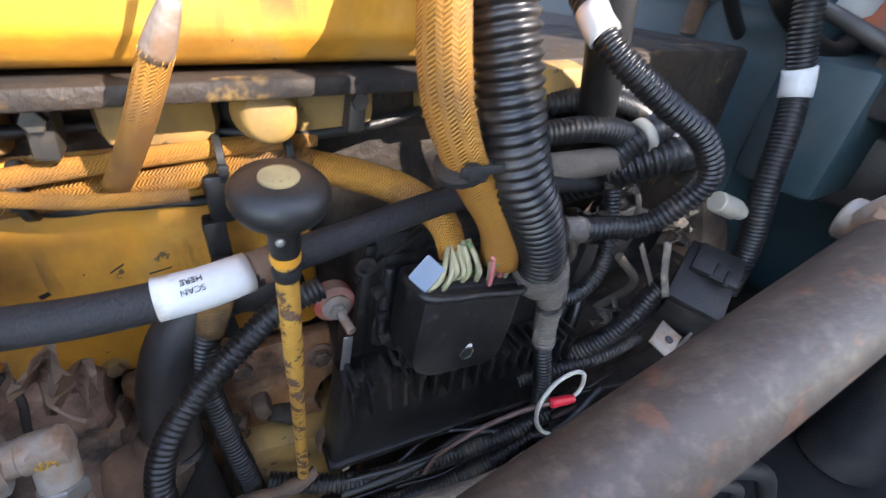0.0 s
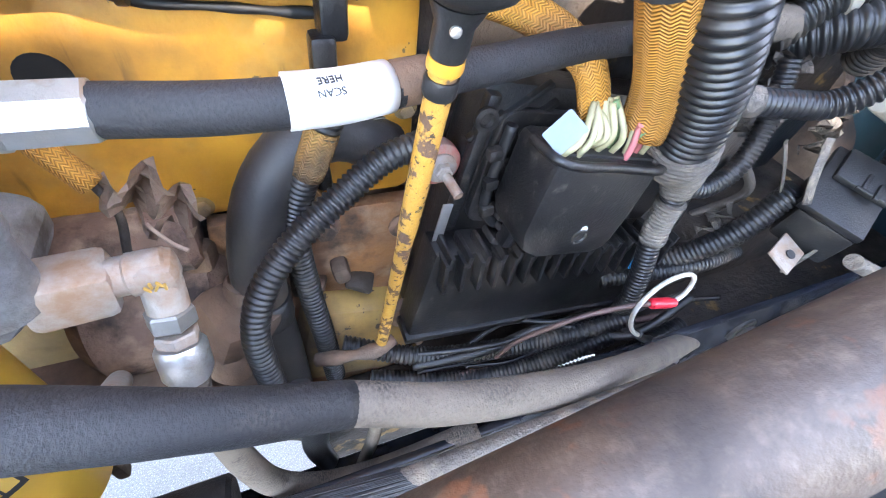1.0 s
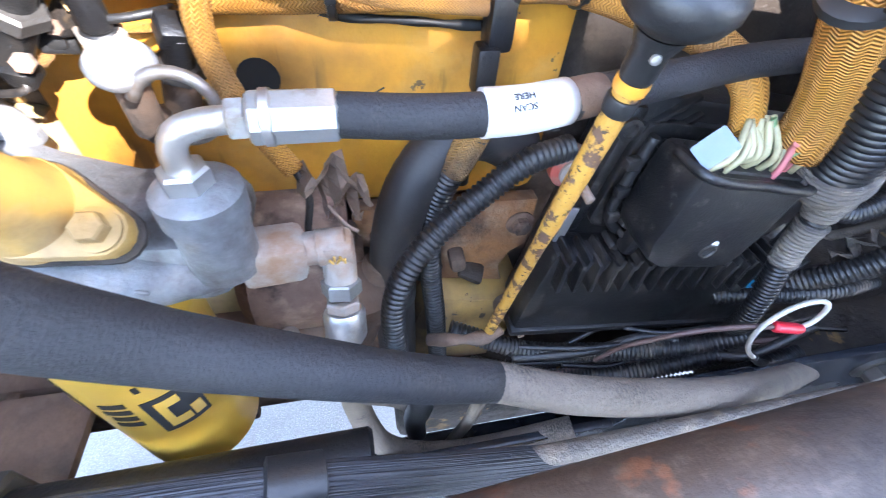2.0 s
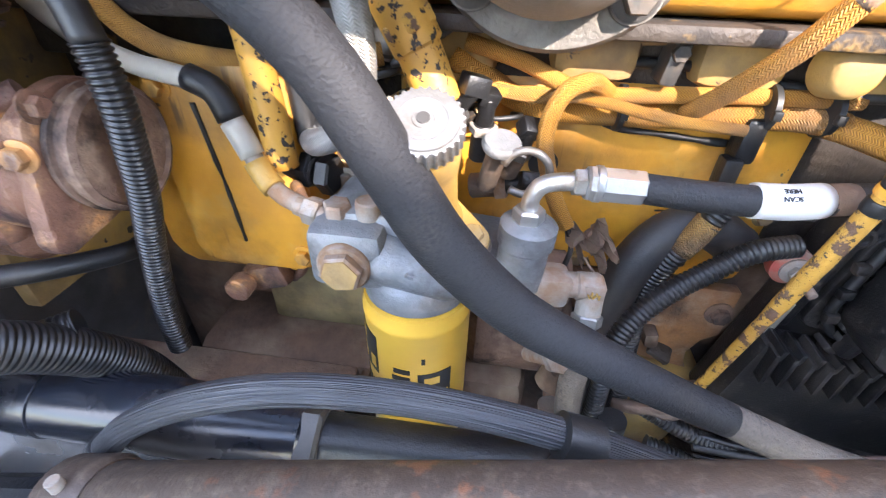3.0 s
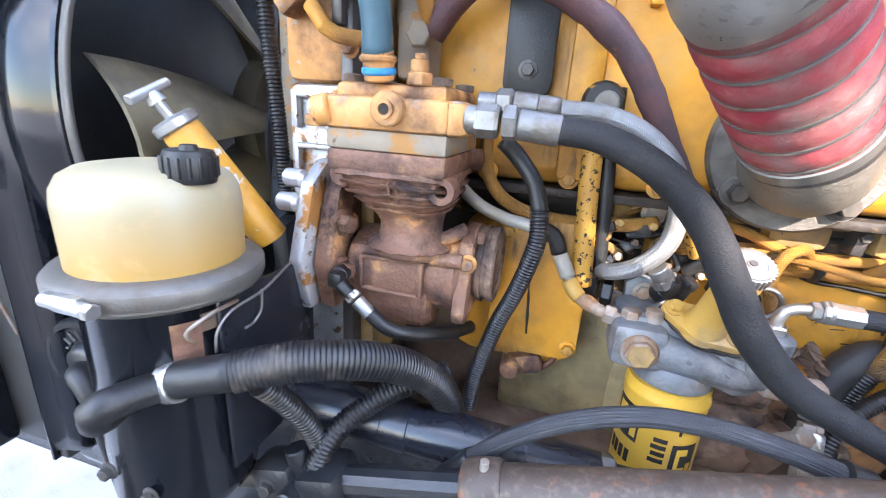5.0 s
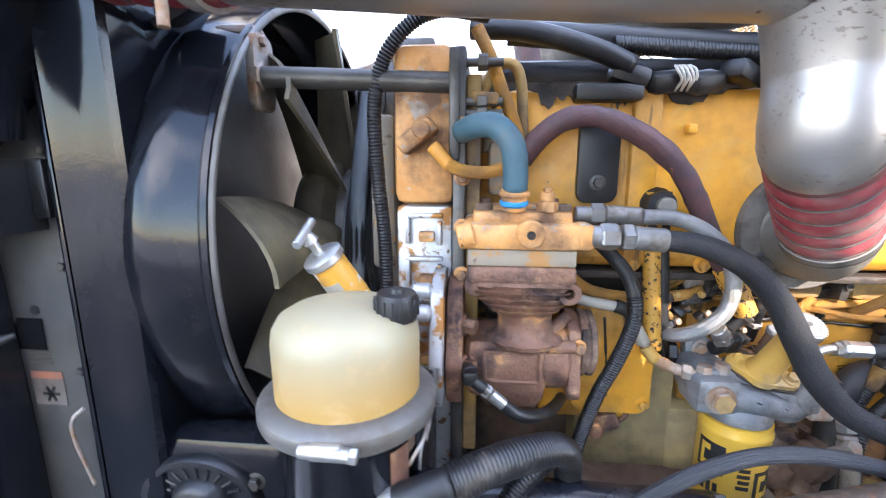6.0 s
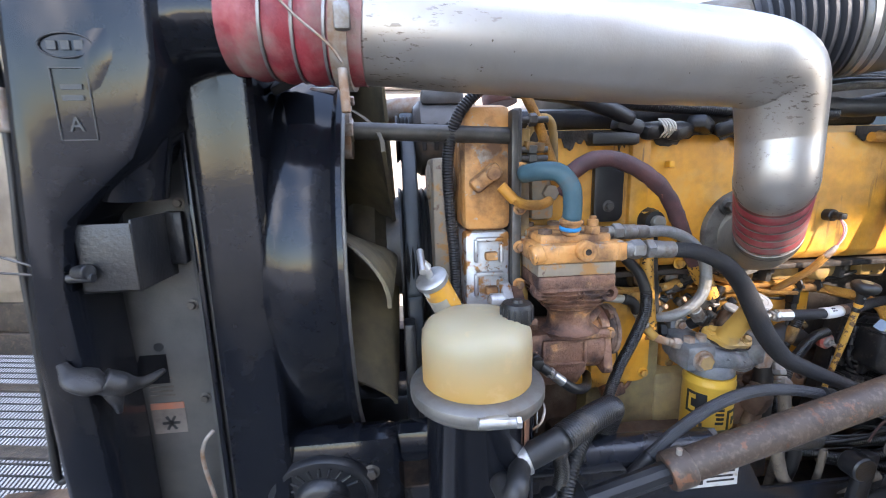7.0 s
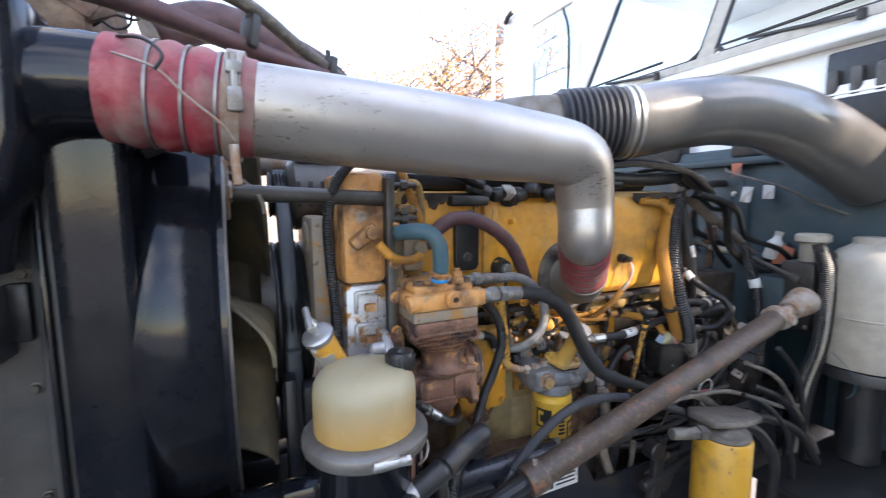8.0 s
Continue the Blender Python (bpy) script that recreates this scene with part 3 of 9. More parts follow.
def bolts(parent, spots, axis, r, h, material, name="bolt"):
    """A bolt of its own at each spot, on one mesh."""
    bm = bolt_bm((0, 0, 0), axis, r, h)
    me = bpy.data.meshes.new(name)
    bm.to_mesh(me)
    bm.free()
    me.materials.append(M[material])
    for s in spots:
        ob = new(name, me)
        ob.parent = parent
        ob.location = Vector(s) - ORG[parent.name]


def run(name, label, category, pieces, at=None):
    """A hose, cable or conduit made of several pieces end to end: (part, points, radius, material, label, options)."""
    t = thing(name, at or pieces[0][1][0], label, category)
    for pname, pts, r, mat, lab, kw in pieces:
        part(pname, sweep(pts, r, **kw), mat, t, lab)
    return t


def hose(name, points, r, material, label, category="hose", **kw):
    return solo(name, sweep(points, r, **kw), material, label, category)


# ---- ground and surroundings ----
def ground():
    bm = bmesh.new()
    bmesh.ops.create_grid(bm, x_segments=2, y_segments=2, size=400)
    tagged(solo("ground", bm, "ground", "pale gritty asphalt yard in sunlight", "ground", "structure", at=(0, 0, 0)))


def building():
    # backdrop wall, added to close the bright gaps behind the engine
    b = thing("wall_north", (-6, 3.5, 0), "pale concrete wall added as a closing backdrop", "wall", kind="structure")
    part("wall_face", span((-3.0, 3.34, 0), (1.6, 3.7, 2.28), 0.02), "concrete", b)
    for x in range(-2, 1, 2):
        part("pilaster", span((x - 0.10, 3.31, 0), (x + 0.10, 3.34, 2.28), 0.008), "concrete", b)
    part("coping", span((-3.06, 3.28, 2.28), (0.7, 3.75, 2.38), 0.02), "concrete", b)
    part("plinth", span((-3.0, 3.29, 0), (0.6, 3.34, 0.40), 0.015), "panel_dusty", b, "dark dusty plinth")


def tree(at, height, spread, seed):
    rng = random.Random(seed)
    t = thing("tree", at, "bare-branched tree with sparse orange autumn leaves", "tree")
    limbs, tips = [], []

    def grow(p, d, length, r, level):
        q = p + d * length
        mid = p.lerp(q, 0.5) + Vector((rng.uniform(-1, 1), rng.uniform(-1, 1), 0)) * length * 0.06
        limbs.append(sweep([p, mid, q], r, sides=6, step=length / 4, radii=[r, r * 0.8, r * 0.62]))
        if level >= 2:
            tips.append((p, q))
        if level == 4:
            return
        for _ in range(4 if level else 6):
            a = rng.uniform(0, 2 * math.pi)
            tilt = rng.uniform(0.4, 0.95)
            side = Vector((math.cos(a), math.sin(a), 0.15))
            nd = (d * (1 - tilt * 0.55) + side * tilt).normalized()
            grow(p.lerp(q, rng.uniform(0.55, 1.0)), nd, length * rng.uniform(0.52, 0.74), r * 0.55, level + 1)
    base = Vector(at)
    grow(base, Vector((0.03, 0, 1)).normalized(), height * 0.42, height * 0.013, 0)
    part("trunk", join(*limbs), "bark", t)
    verts, faces = [], []
    for p, q in tips:
        for _ in range(16):
            c = p.lerp(q, rng.random()) + Vector([rng.gauss(0, spread * 0.045) for _ in range(3)])
            s = rng.uniform(0.03, 0.06)
            u = Vector([rng.uniform(-1, 1) for _ in range(3)]).normalized()
            w = u.cross(Vector([rng.uniform(-1, 1) for _ in range(3)])).normalized()
            k = len(verts)
            verts += [c - u * s, c + w * s * 0.6, c + u * s, c - w * s * 0.6]
            faces.append((k, k + 1, k + 2, k + 3))
    me = bpy.data.meshes.new("crown")
    me.from_pydata([v - ORG[t.name] for v in verts], [], faces)
    me.materials.append(M["leaf"])
    ob = new("crown", me)
    ob.parent = t
    tagged(ob, "sparse orange and pink leaves")


def yard():
    # unseen dark strip, added to darken reflections in the black gloss parts
    bm = bmesh.new()
    bmesh.ops.create_grid(bm, x_segments=2, y_segments=2, size=1, matrix=Matrix.Diagonal((14, 3.4, 1, 1)))
    solo("pavement", bm, "asphalt", "added unseen dark ground strip that darkens reflections beside the truck", "pavement", "structure", at=(0, 0, 0)).location = (0, -4.0, 0.006)


def shade_building():
    """An unseen building added behind the camera to shade the engine; sun passes its openings and low bay."""
    b = thing("wall_south_shade", (2, -4.0, 0), "added unseen grey building that shades the engine and admits sun patches", "wall", kind="structure")
    part("high_bay", span((-0.6, -5.2, 0), (1.78, -3.0, 6.0), 0.02), "shade_wall", b)
    # two slots between wall and lintel, cut to put sun patches on the engine
    for x0, x1, sill, head in ((1.78, 1.98, 3.84, 4.03), (1.98, 2.47, 3.945, 4.12)):
        part("wall_panel", span((x0, -3.1, 0), (x1, -3.0, sill), 0.004), "shade_wall", b)
        part("lintel", span((x0, -3.1, head), (x1, -3.0, 4.26), 0.004), "shade_wall", b)
    # higher opening, cut so sun makes a highlight on the intake duct
    for x0, x1, z0 in ((1.78, 1.93, 4.26), (1.93, 2.14, 4.62), (2.14, 2.47, 4.26)):
        part("upper_wall", span((x0, -3.1, z0), (x1, -3.0, 6.0), 0.004), "shade_wall", b)
    part("low_bay", span((2.47, -5.2, 0), (3.6, -3.0, 3.80), 0.02), "shade_wall", b)



ground()
yard()
building()
shade_building()
tree((5.6, 12.4, 0.0), 8.9, 4.6, 5)


# ---- truck: frame, firewall, cab ----
def frame_rail(name, y, label, front=-2.02):
    """A channel section with its top flange."""
    r = thing(name, (-0.2, y, 0.95), label, "frame rail")
    web = [(front, 0.90), (2.6, 0.90), (2.6, 1.135), (0.16, 1.135), (0.12, 1.06), (-0.16, 1.06), (-0.20, 1.135), (front, 1.135)]
    part("web", prism(web, on_side(0, y + 0.004, 0), 0.008, 0.001), "rail", r, "web with a relief cut")
    part("top_flange", span((-1.45, y - 0.004, 1.128), (-0.30, y + 0.07, 1.137), 0.003), "brown", r, "dust-covered top flange")
    part("bottom_flange", span((-1.45, y - 0.004, 0.90), (2.6, y + 0.07, 0.91), 0.003), "rail", r)
    return r


rail = frame_rail("frame_rail", 0.160, "oily black steel truck frame rail with a warning label")
part("warning_label", patch(-0.262, 1.108, 0.1550, 0.10, 0.062), "white", rail, "white warning label with black text bars")
part("label_icon", patch(-0.293, 1.108, 0.1543, 0.030, 0.05), "ink", rail)
part("label_stripe", patch(-0.247, 1.134, 0.1543, 0.056, 0.006), "filter", rail)
for k in range(5):
    part("text_bar", patch(-0.245, 1.124 - k * 0.009, 0.1543, 0.052 - 0.006 * (k % 2), 0.0035), "ink", rail)
bolts(rail, [(0.20 + 0.09 * k, 0.156, 1.10 - 0.03 * (k % 2)) for k in range(5)], (0, -1, 0), 0.012, 0.016, "steel")
bar = thing("support_bar", (-0.65, 0.12, 1.2), "glossy blue-black round support bar along the frame", "support bar")
part("tube", rod((-0.70, 0.1215, 1.195), (-0.30, 0.126, 1.184), 0.028, 40), "rail", bar)
part("sleeve", lathe([(0.0280, 0), (0.0292, 0.001), (0.0292, 0.030), (0.0280, 0.031)], (-0.53, 0.1234, 1.1905), (1, 0.011, -0.028), 40), "rail", bar)
part("end_fitting", rod((-0.30, 0.126, 1.184), (-0.10, 0.130, 1.178), 0.020, 28), "black_dusty", bar)
part("end_nut", hexnut((-0.305, 0.126, 1.184), (1, 0.011, -0.028), 0.030, 0.016), "steel", bar)
far_rail = frame_rail("frame_rail", 0.86, "black steel truck frame rail on the far side", -1.32)
solo("crossmember", span((-1.30, 0.16, 0.98), (-1.18, 0.86, 1.12), 0.01), "rail", "black steel cross member between the frame rails", "cross member")
solo("axle", join(rod((-0.75, -0.25, 0.62), (-0.75, 1.3, 0.62), 0.06), box((-0.75, 0.16, 0.78), (0.12, 0.08, 0.26), 0.015), box((-0.75, 0.86, 0.78), (0.12, 0.08, 0.26), 0.015), rod((-0.75, -0.25, 0.5), (-0.75, -0.1, 0.5), 0.5, 40, 0.05), rod((-0.75, 1.15, 0.5), (-0.75, 1.3, 0.5), 0.5, 40, 0.05)), "steel", "dusty steel front axle beam under the engine", "axle")


def firewall():
    f = thing("wall_firewall", (0.85, 0.55, 1.0), "dark teal cab firewall behind the engine", "wall", kind="structure")
    part("panel", span((0.80, -0.25, 0.95), (0.86, 1.45, 1.868), 0.02), "firewall", f)
    # dark strips added to cover the white band above the panel
    part("cowl_strip", span((0.79, 0.70, 1.83), (0.862, 1.45, 2.00), 0.015), "rubber", f, "dark strip added above the firewall panel")
    part("cowl_strip", span((0.79, -0.25, 1.83), (0.862, 0.50, 1.98), 0.015), "rubber", f, "dark strip added above the firewall panel")
    part("tunnel", span((0.62, 0.30, 0.95), (0.80, 0.95, 1.50), 0.03), "firewall", f)
    part("ledge", span((0.77, -0.25, 1.80), (0.80, 1.45, 1.83), 0.01), "firewall", f)
    for y in (0.42, 0.62):
        part("stiffener", span((0.785, y, 1.52), (0.80, y + 0.05, 1.73), 0.006), "firewall", f)
    bolts(f, [(0.785, 0.36 + 0.11 * k, 1.70) for k in range(5)], (-1, 0, 0), 0.007, 0.01, "zinc")


firewall()


def cab():
    c = thing("truck_cab", (1.6, 0.9, 1.0), "white truck cab with a split windshield and open far door", "truck cab")
    mid, w = 0.90, 0.80
    y0, y1 = mid - 1.06, mid + 1.06
    part("lower_body", span((0.862, y0, 0.95), (3.0, y1, 2.03), 0.04), "cab_white", c)
    cowl = prism([(0.86, 2.0), (0.98, 2.20), (1.19, 2.315), (3.0, 2.315), (3.0, 2.0)], Matrix.Translation((0, y1, 0)) @ SIDE, y1 - y0, 0.01)
    part("cowl", cowl, "cab_white", c, "white sloping cowl panel")
    part("cowl_lip", span((0.90, y0, 2.175), (1.02, y1, 2.20), 0.008), "cab_white", c, "overhanging cowl lip")
    part("vent_recess", span((0.880, 0.02, 1.99), (0.93, 0.27, 2.14), 0.012), "black_dusty", c)
    for k in range(4):
        part("hinge_lug", span((0.865, 0.05 + 0.06 * k, 1.98), (0.90, 0.08 + 0.06 * k, 2.08), 0.006), "steel", c)
    m = pose(1.20, mid, 2.32, 66, 0, -90)
    for s in (-1, 1):
        pane = prism(rounded(w - 0.05, 0.80, 0.07, cx=s * (w * 0.5 + 0.02), cy=0.44), m, 0.006, 0)
        g = part("windshield_pane", pane, "glass", c)
        g.visible_shadow = False
        edge = [(p[0], p[1]) for p in rounded(w - 0.04, 0.81, 0.075, cx=s * (w * 0.5 + 0.02), cy=0.44)]
        part("pane_seal", sweep([m @ Vector((x, y, 0.004)) for x, y in edge + edge[:1]], 0.012, sides=8, step=0.03), "rubber", g)
    part("windshield_divider", prism(rounded(0.085, 0.95, 0.02, cy=0.45), m @ Matrix.Translation((0, 0, -0.008)), 0.022), "beige", c)
    for s in (-1, 1):
        part("pillar", prism(rounded(0.09, 0.98, 0.02, cx=s * (w + 0.06), cy=0.45), m @ Matrix.Translation((0, 0, -0.03)), 0.05), "cab_white", c)
    part("header", prism(rounded(2 * w + 0.2, 0.10, 0.03, cy=0.93), m @ Matrix.Translation((0, 0, -0.05)), 0.10), "cab_white", c)
    part("sill", prism(rounded(2 * w + 0.2, 0.05, 0.02, cy=0.01), m @ Matrix.Translation((0, 0, -0.02)), 0.035), "beige", c)
    part("roof", span((1.58, y0, 3.14), (3.0, y1, 3.24), 0.05), "cab_white", c)
    part("back_wall", span((2.95, y0, 2.2), (3.0, y1, 3.2), 0.01), "cab_white", c)
    part("dashboard", span((1.45, y0 + 0.12, 2.25), (1.95, y1 - 0.12, 2.40), 0.05), "beige", c)
    for y in (0.30, 1.12):
        wip = part("wiper", rod((1.16, y, 2.325), (1.225, y + 0.42, 2.385), 0.008), "rubber", c)
        part("blade", rod((1.215, y + 0.02, 2.40), (1.235, y + 0.62, 2.395), 0.007), "rubber", wip)
        part("pivot", rod((1.15, y, 2.30), (1.145, y, 2.335), 0.016, 14), "rubber", wip)
    # far door, swung open, with its window and mirror
    door = part("open_door", span((1.07, 1.63, 1.10), (1.12, 2.46, 2.28), 0.02), "cab_white", c, "white door standing open")
    for lo, hi in (((1.07, 1.63, 2.28), (1.12, 1.69, 3.06)), ((1.07, 2.09, 2.28), (1.12, 2.46, 3.06)), ((1.072, 1.69, 2.90), (1.118, 2.09, 3.058))):
        part("window_frame", span(lo, hi, 0.015), "cab_white", door)
    g = part("door_window", span((1.09, 1.68, 2.25), (1.096, 2.10, 2.91), 0), "glass", door)
    g.visible_shadow = False
    part("window_seal", sweep([(1.066, 1.705, 2.28), (1.066, 1.705, 2.70), (1.066, 1.76, 2.88)], 0.009, sides=8), "rubber", door)
    part("mirror_arm", sweep([(1.06, 2.44, 2.30), (1.04, 2.52, 2.32), (1.03, 2.54, 2.6), (1.03, 2.54, 3.0), (1.05, 2.48, 3.10), (1.06, 2.40, 3.08)], 0.014), "cab_white", door)
    part("mirror_bracket", sweep([(1.05, 2.40, 3.02), (1.04, 2.34, 3.05), (1.04, 2.28, 3.06)], 0.018), "rubber", door)
    part("visor", join(rod((1.0, 1.62, 3.14), (1.0, 2.2, 3.16), 0.012), rod((1.0, 2.2, 3.16), (0.9, 1.9, 3.24), 0.012)), "steel", door)
    return c


cab()


def hood():
    """The hood, tipped forward on its nose: front, far flank, and the grille lying flat below."""
    h = thing("truck_hood", (-2.1, 0.6, 1.0), "open truck hood tipped forward, bare fibreglass inside", "truck hood")
    plan, _ = curve([(-2.22, -0.50, 0), (-2.40, -0.20, 0), (-2.50, 0.35, 0), (-2.53, 0.95, 0), (-2.49, 1.20, 0), (-2.36, 1.252, 0), (-2.10, 1.197, 0), (-1.75, 1.128, 0), (-1.42, 1.064, 0)], 0.05)
    plan = [Vector(p) for p in plan]
    bm = bmesh.new()
    grid = []
    for k, p in enumerate(plan):
        d = (plan[min(k + 1, len(plan) - 1)] - plan[max(k - 1, 0)]).normalized()
        out = Vector((-d.y, d.x, 0)) * 0.012
        grid.append([[bm.verts.new((q.x, q.y, 1.0 + 2.45 * i / 12)) for i in range(13)] for q in (p, p + out)])
    for a, b in zip(grid, grid[1:]):
        for i in range(12):
            bm.faces.new((a[0][i], b[0][i], b[0][i + 1], a[0][i + 1]))
            bm.faces.new((a[1][i], a[1][i + 1], b[1][i + 1], b[1][i]))
        for i in (0, 12):
            bm.faces.new((a[0][i], a[1][i], b[1][i], b[0][i]))
    for g in (grid[0], grid[-1]):
        for i in range(12):
            bm.faces.new((g[0][i], g[0][i + 1], g[1][i + 1], g[1][i]))
    bmesh.ops.recalc_face_normals(bm, faces=bm.faces)
    part("shell", shade(bm), "fibreglass", h, "bare speckled fibreglass shell")
    U, N = Vector((0.983, -0.182, 0)), Vector((0.182, 0.983, 0))
    turn = math.degrees(math.atan2(U.y, U.x))

    def bar(u0, u1, v0, v1, z0, z1, bevel=0.003):
        c = U * ((u0 + u1) / 2) + N * ((v0 + v1) / 2) + Vector((0, 0, (z0 + z1) / 2))
        return box(c, (u1 - u0, v1 - v0, z1 - z0), bevel, (0, 0, turn))
    # flank details: dark band with a pale rail, riveted seam, oval cut-out patch, dirt trap
    part("lower_band", bar(-2.58, -1.44, 0.770, 0.786, 1.085, 1.195), "tape", h, "grey-brown dusty band over the grille")
    part("lower_rail", bar(-2.58, -1.44, 0.752, 0.790, 1.000, 1.082, 0.006), "tape", h, "grey lower edge rail")
    part("seam", bar(-2.53, -2.47, 0.776, 0.788, 1.20, 3.3), "fibreglass", h)
    for k in range(20):
        z = 1.24 + 0.075 * k
        part("rivet", rod(U * -2.475 + N * 0.778 + Vector((0, 0, z)), U * -2.475 + N * 0.771 + Vector((0, 0, z)), 0.007, 8), "panel_dusty", h)
    part("cover_patch", prism(rounded(0.16, 0.13, 0.06), Matrix.Translation(U * -2.385 + N * 0.772 + Vector((0, 0, 1.30))) @ Matrix(((U.x, 0, N.x, 0), (U.y, 0, N.y, 0), (0, 1, 0, 0), (0, 0, 0, 1))), 0.012, 0.004), "fibreglass", h)
    # grille: three panels of fine slanted slats between grey bars
    for v0, v1 in ((0.552, 0.765), (0.258, 0.508), (-0.06, 0.216)):
        n = int(1.36 / 0.0105)
        lean = (v1 - v0) * -0.46
        verts, faces = [], []
        for k in range(n):
            u = -2.76 + 0.0105 * k
            o = len(verts)
            for z in (0.998, 1.0):
                for du, v in ((0, v0), (0.0027, v0), (0.0027 + lean, v1), (lean, v1)):
                    p = U * (u + du) + N * v
                    verts.append((p.x - ORG[h.name].x, p.y - ORG[h.name].y, z - ORG[h.name].z))
            faces += [(o, o + 3, o + 2, o + 1), (o + 4, o + 5, o + 6, o + 7), (o, o + 1, o + 5, o + 4), (o + 1, o + 2, o + 6, o + 5), (o + 2, o + 3, o + 7, o + 6), (o + 3, o, o + 4, o + 7)]
        me = bpy.data.meshes.new("grille_slats")
        me.from_pydata(verts, [], faces)
        me.materials.append(M["panel_dusty"])
        ob = new("grille_slats", me)
        ob.parent = h
        tagged(ob, "fine slanted grille slats", kind="stuff")
        v = v0 + 0.037
        while v < v1 - 0.012:
            part("grille_wire", bar(-2.70, -1.43, v - 0.002, v + 0.002, 0.997, 1.001, 0.0006), "panel_dusty", h)
            v += 0.037
    for v in (0.530, 0.237):
        part("grille_bar", bar(-2.70, -1.43, v - 0.022, v + 0.022, 0.994, 1.004), "tape", h, "grey cross bar")
    part("grille_frame", bar(-2.70, -1.43, -0.10, -0.06, 0.994, 1.004), "tape", h)
    part("lamp_conduit", sweep([(-2.42, 0.95, 1.70), (-2.32, 1.02, 1.66), (-2.22, 1.03, 1.60), (-2.10, 0.98, 1.55), (-1.99, 0.90, 1.50)], 0.038, ribs=0.022, depth=0.012, sides=20, radii=[0.038, 0.038, 0.036, 0.03, 0.018]), "tape", h, "ribbed grey lamp conduit")
    part("conduit_clip", span((-2.44, 0.94, 1.67), (-2.40, 1.245, 1.73), 0.005), "tape", h)
    # hinge arms down to the frame
    part("hinge_arm", span((-2.30, 0.157, 0.90), (-1.90, 0.20, 0.985), 0.01), "black_dusty", h)
    part("hinge_arm", span((-2.52, 0.860, 0.95), (-2.46, 0.90, 1.11), 0.01), "black_dusty", h)


hood()


# ---- engine ----
def engine():
    e = thing("diesel_engine", (-0.1, 0.55, 0.85), "yellow six-cylinder truck diesel engine, oily and dusty", "engine")
    # crankcase and lower face
    part("crankcase", span((-0.60, 0.345, 0.80), (0.62, 0.78, 1.235), 0.02), "brown", e, "dust-caked brown crankcase")
    part("side_cover", span((-0.27, 0.312, 1.225), (0.055, 0.40, 1.405), 0.012), "yellow", e, "yellow side cover plate")
    part("side_cover", span((-0.43, 0.305, 1.09), (-0.275, 0.42, 1.31), 0.012), "olive", e, "oily olive lower cover")
    part("side_cover", span((-0.285, 0.30, 1.09), (-0.12, 0.42, 1.222), 0.012), "olive", e, "oily olive lower cover")
    part("gear_cover", prism(rounded(0.112, 0.175, 0.02), on_side(-0.391, 0.262, 1.325), 0.012), "yellow", e, "yellow timing cover plate with a dark seam")
    bolts(e, [(-0.432, 0.250, 1.395), (-0.345, 0.250, 1.255)], (0, -1, 0), 0.007, 0.008, "yellow")
    part("gear_housing", span((-0.50, 0.262, 1.21), (-0.338, 0.40, 1.40), 0.03), "yellow", e, "yellow accessory drive housing")
    # head colour includes the shade of the slot below the valve cover
    part("cylinder_head", span((-0.60, 0.335, 1.233), (0.60, 0.775, 1.448), 0.008), "grime_shade", e, "oil-caked cylinder head, darkened to stand for the shaded slot")
    part("lower_casting", span((-0.50, 0.245, 1.005), (-0.13, 0.36, 1.115), 0.02), "brown", e, "dust-caked lower casting")
    for x in (-0.46, -0.38, -0.30, -0.22):
        part("casting_rib", span((x - 0.005, 0.238, 1.01), (x + 0.005, 0.25, 1.11), 0.003), "brown", e)
    bolts(e, [(-0.42 + 0.08 * k, 0.246, 1.095 - 0.03 * (k % 2)) for k in range(4)], (0, -1, 0), 0.007, 0.009, "brown")
    bolts(e, [(-0.25 + 0.075 * k, 0.313, 1.238) for k in range(4)] + [(-0.255, 0.313, 1.388), (0.045, 0.313, 1.30)], (0, -1, 0), 0.006, 0.007, "yellow_dirty")
    part("head_deck", span((-0.60, 0.315, 1.395), (0.40, 0.80, 1.447), 0.008), "grime_shade", e)
    # cylinder head ports and lugs under the manifold
    for k in range(7):
        x = -0.32 + 0.098 * k
        part("port_boss", box((x, 0.312, 1.424), (0.062, 0.036, 0.040), 0.012), "yellow_dirty", e)
    for x in (-0.335, -0.27):
        part("core_plug", lathe([(0.017, 0), (0.018, 0.01), (0.013, 0.014), (0.012, 0.008)], (x, 0.298, 1.428), (0, -1, 0), 20), "zinc_dusty", e)
    part("core_plug", lathe([(0.0, 0.020), (0.012, 0.020), (0.016, 0.017), (0.020, 0.0)], (0.030, 0.292, 1.425), (0, -1, 0), 24), "yellow_dirty", e, "dusty brown plug")
    # valve cover: rounded lower edge, ribs, top rail
    prof = [(0.262, 1.470), (0.275, 1.455), (0.30, 1.449), (0.78, 1.449), (0.80, 1.50), (0.79, 1.66), (0.75, 1.705), (0.31, 1.705), (0.268, 1.69), (0.262, 1.66)]
    m = Matrix(((0, 0, 1, -0.60), (1, 0, 0, 0), (0, 1, 0, 0), (0, 0, 0, 1)))
    part("valve_cover", prism(prof, m, 0.80, 0.004), "yellow", e, "yellow painted valve cover, sunlit in patches")
    # gasket edge painted dark for the shaded gap
    part("valve_cover_base", span((-0.61, 0.262, 1.438), (0.21, 0.30, 1.449), 0.003), "grime_shade", e, "oily gasket edge, darkened for the shaded gap below the cover")
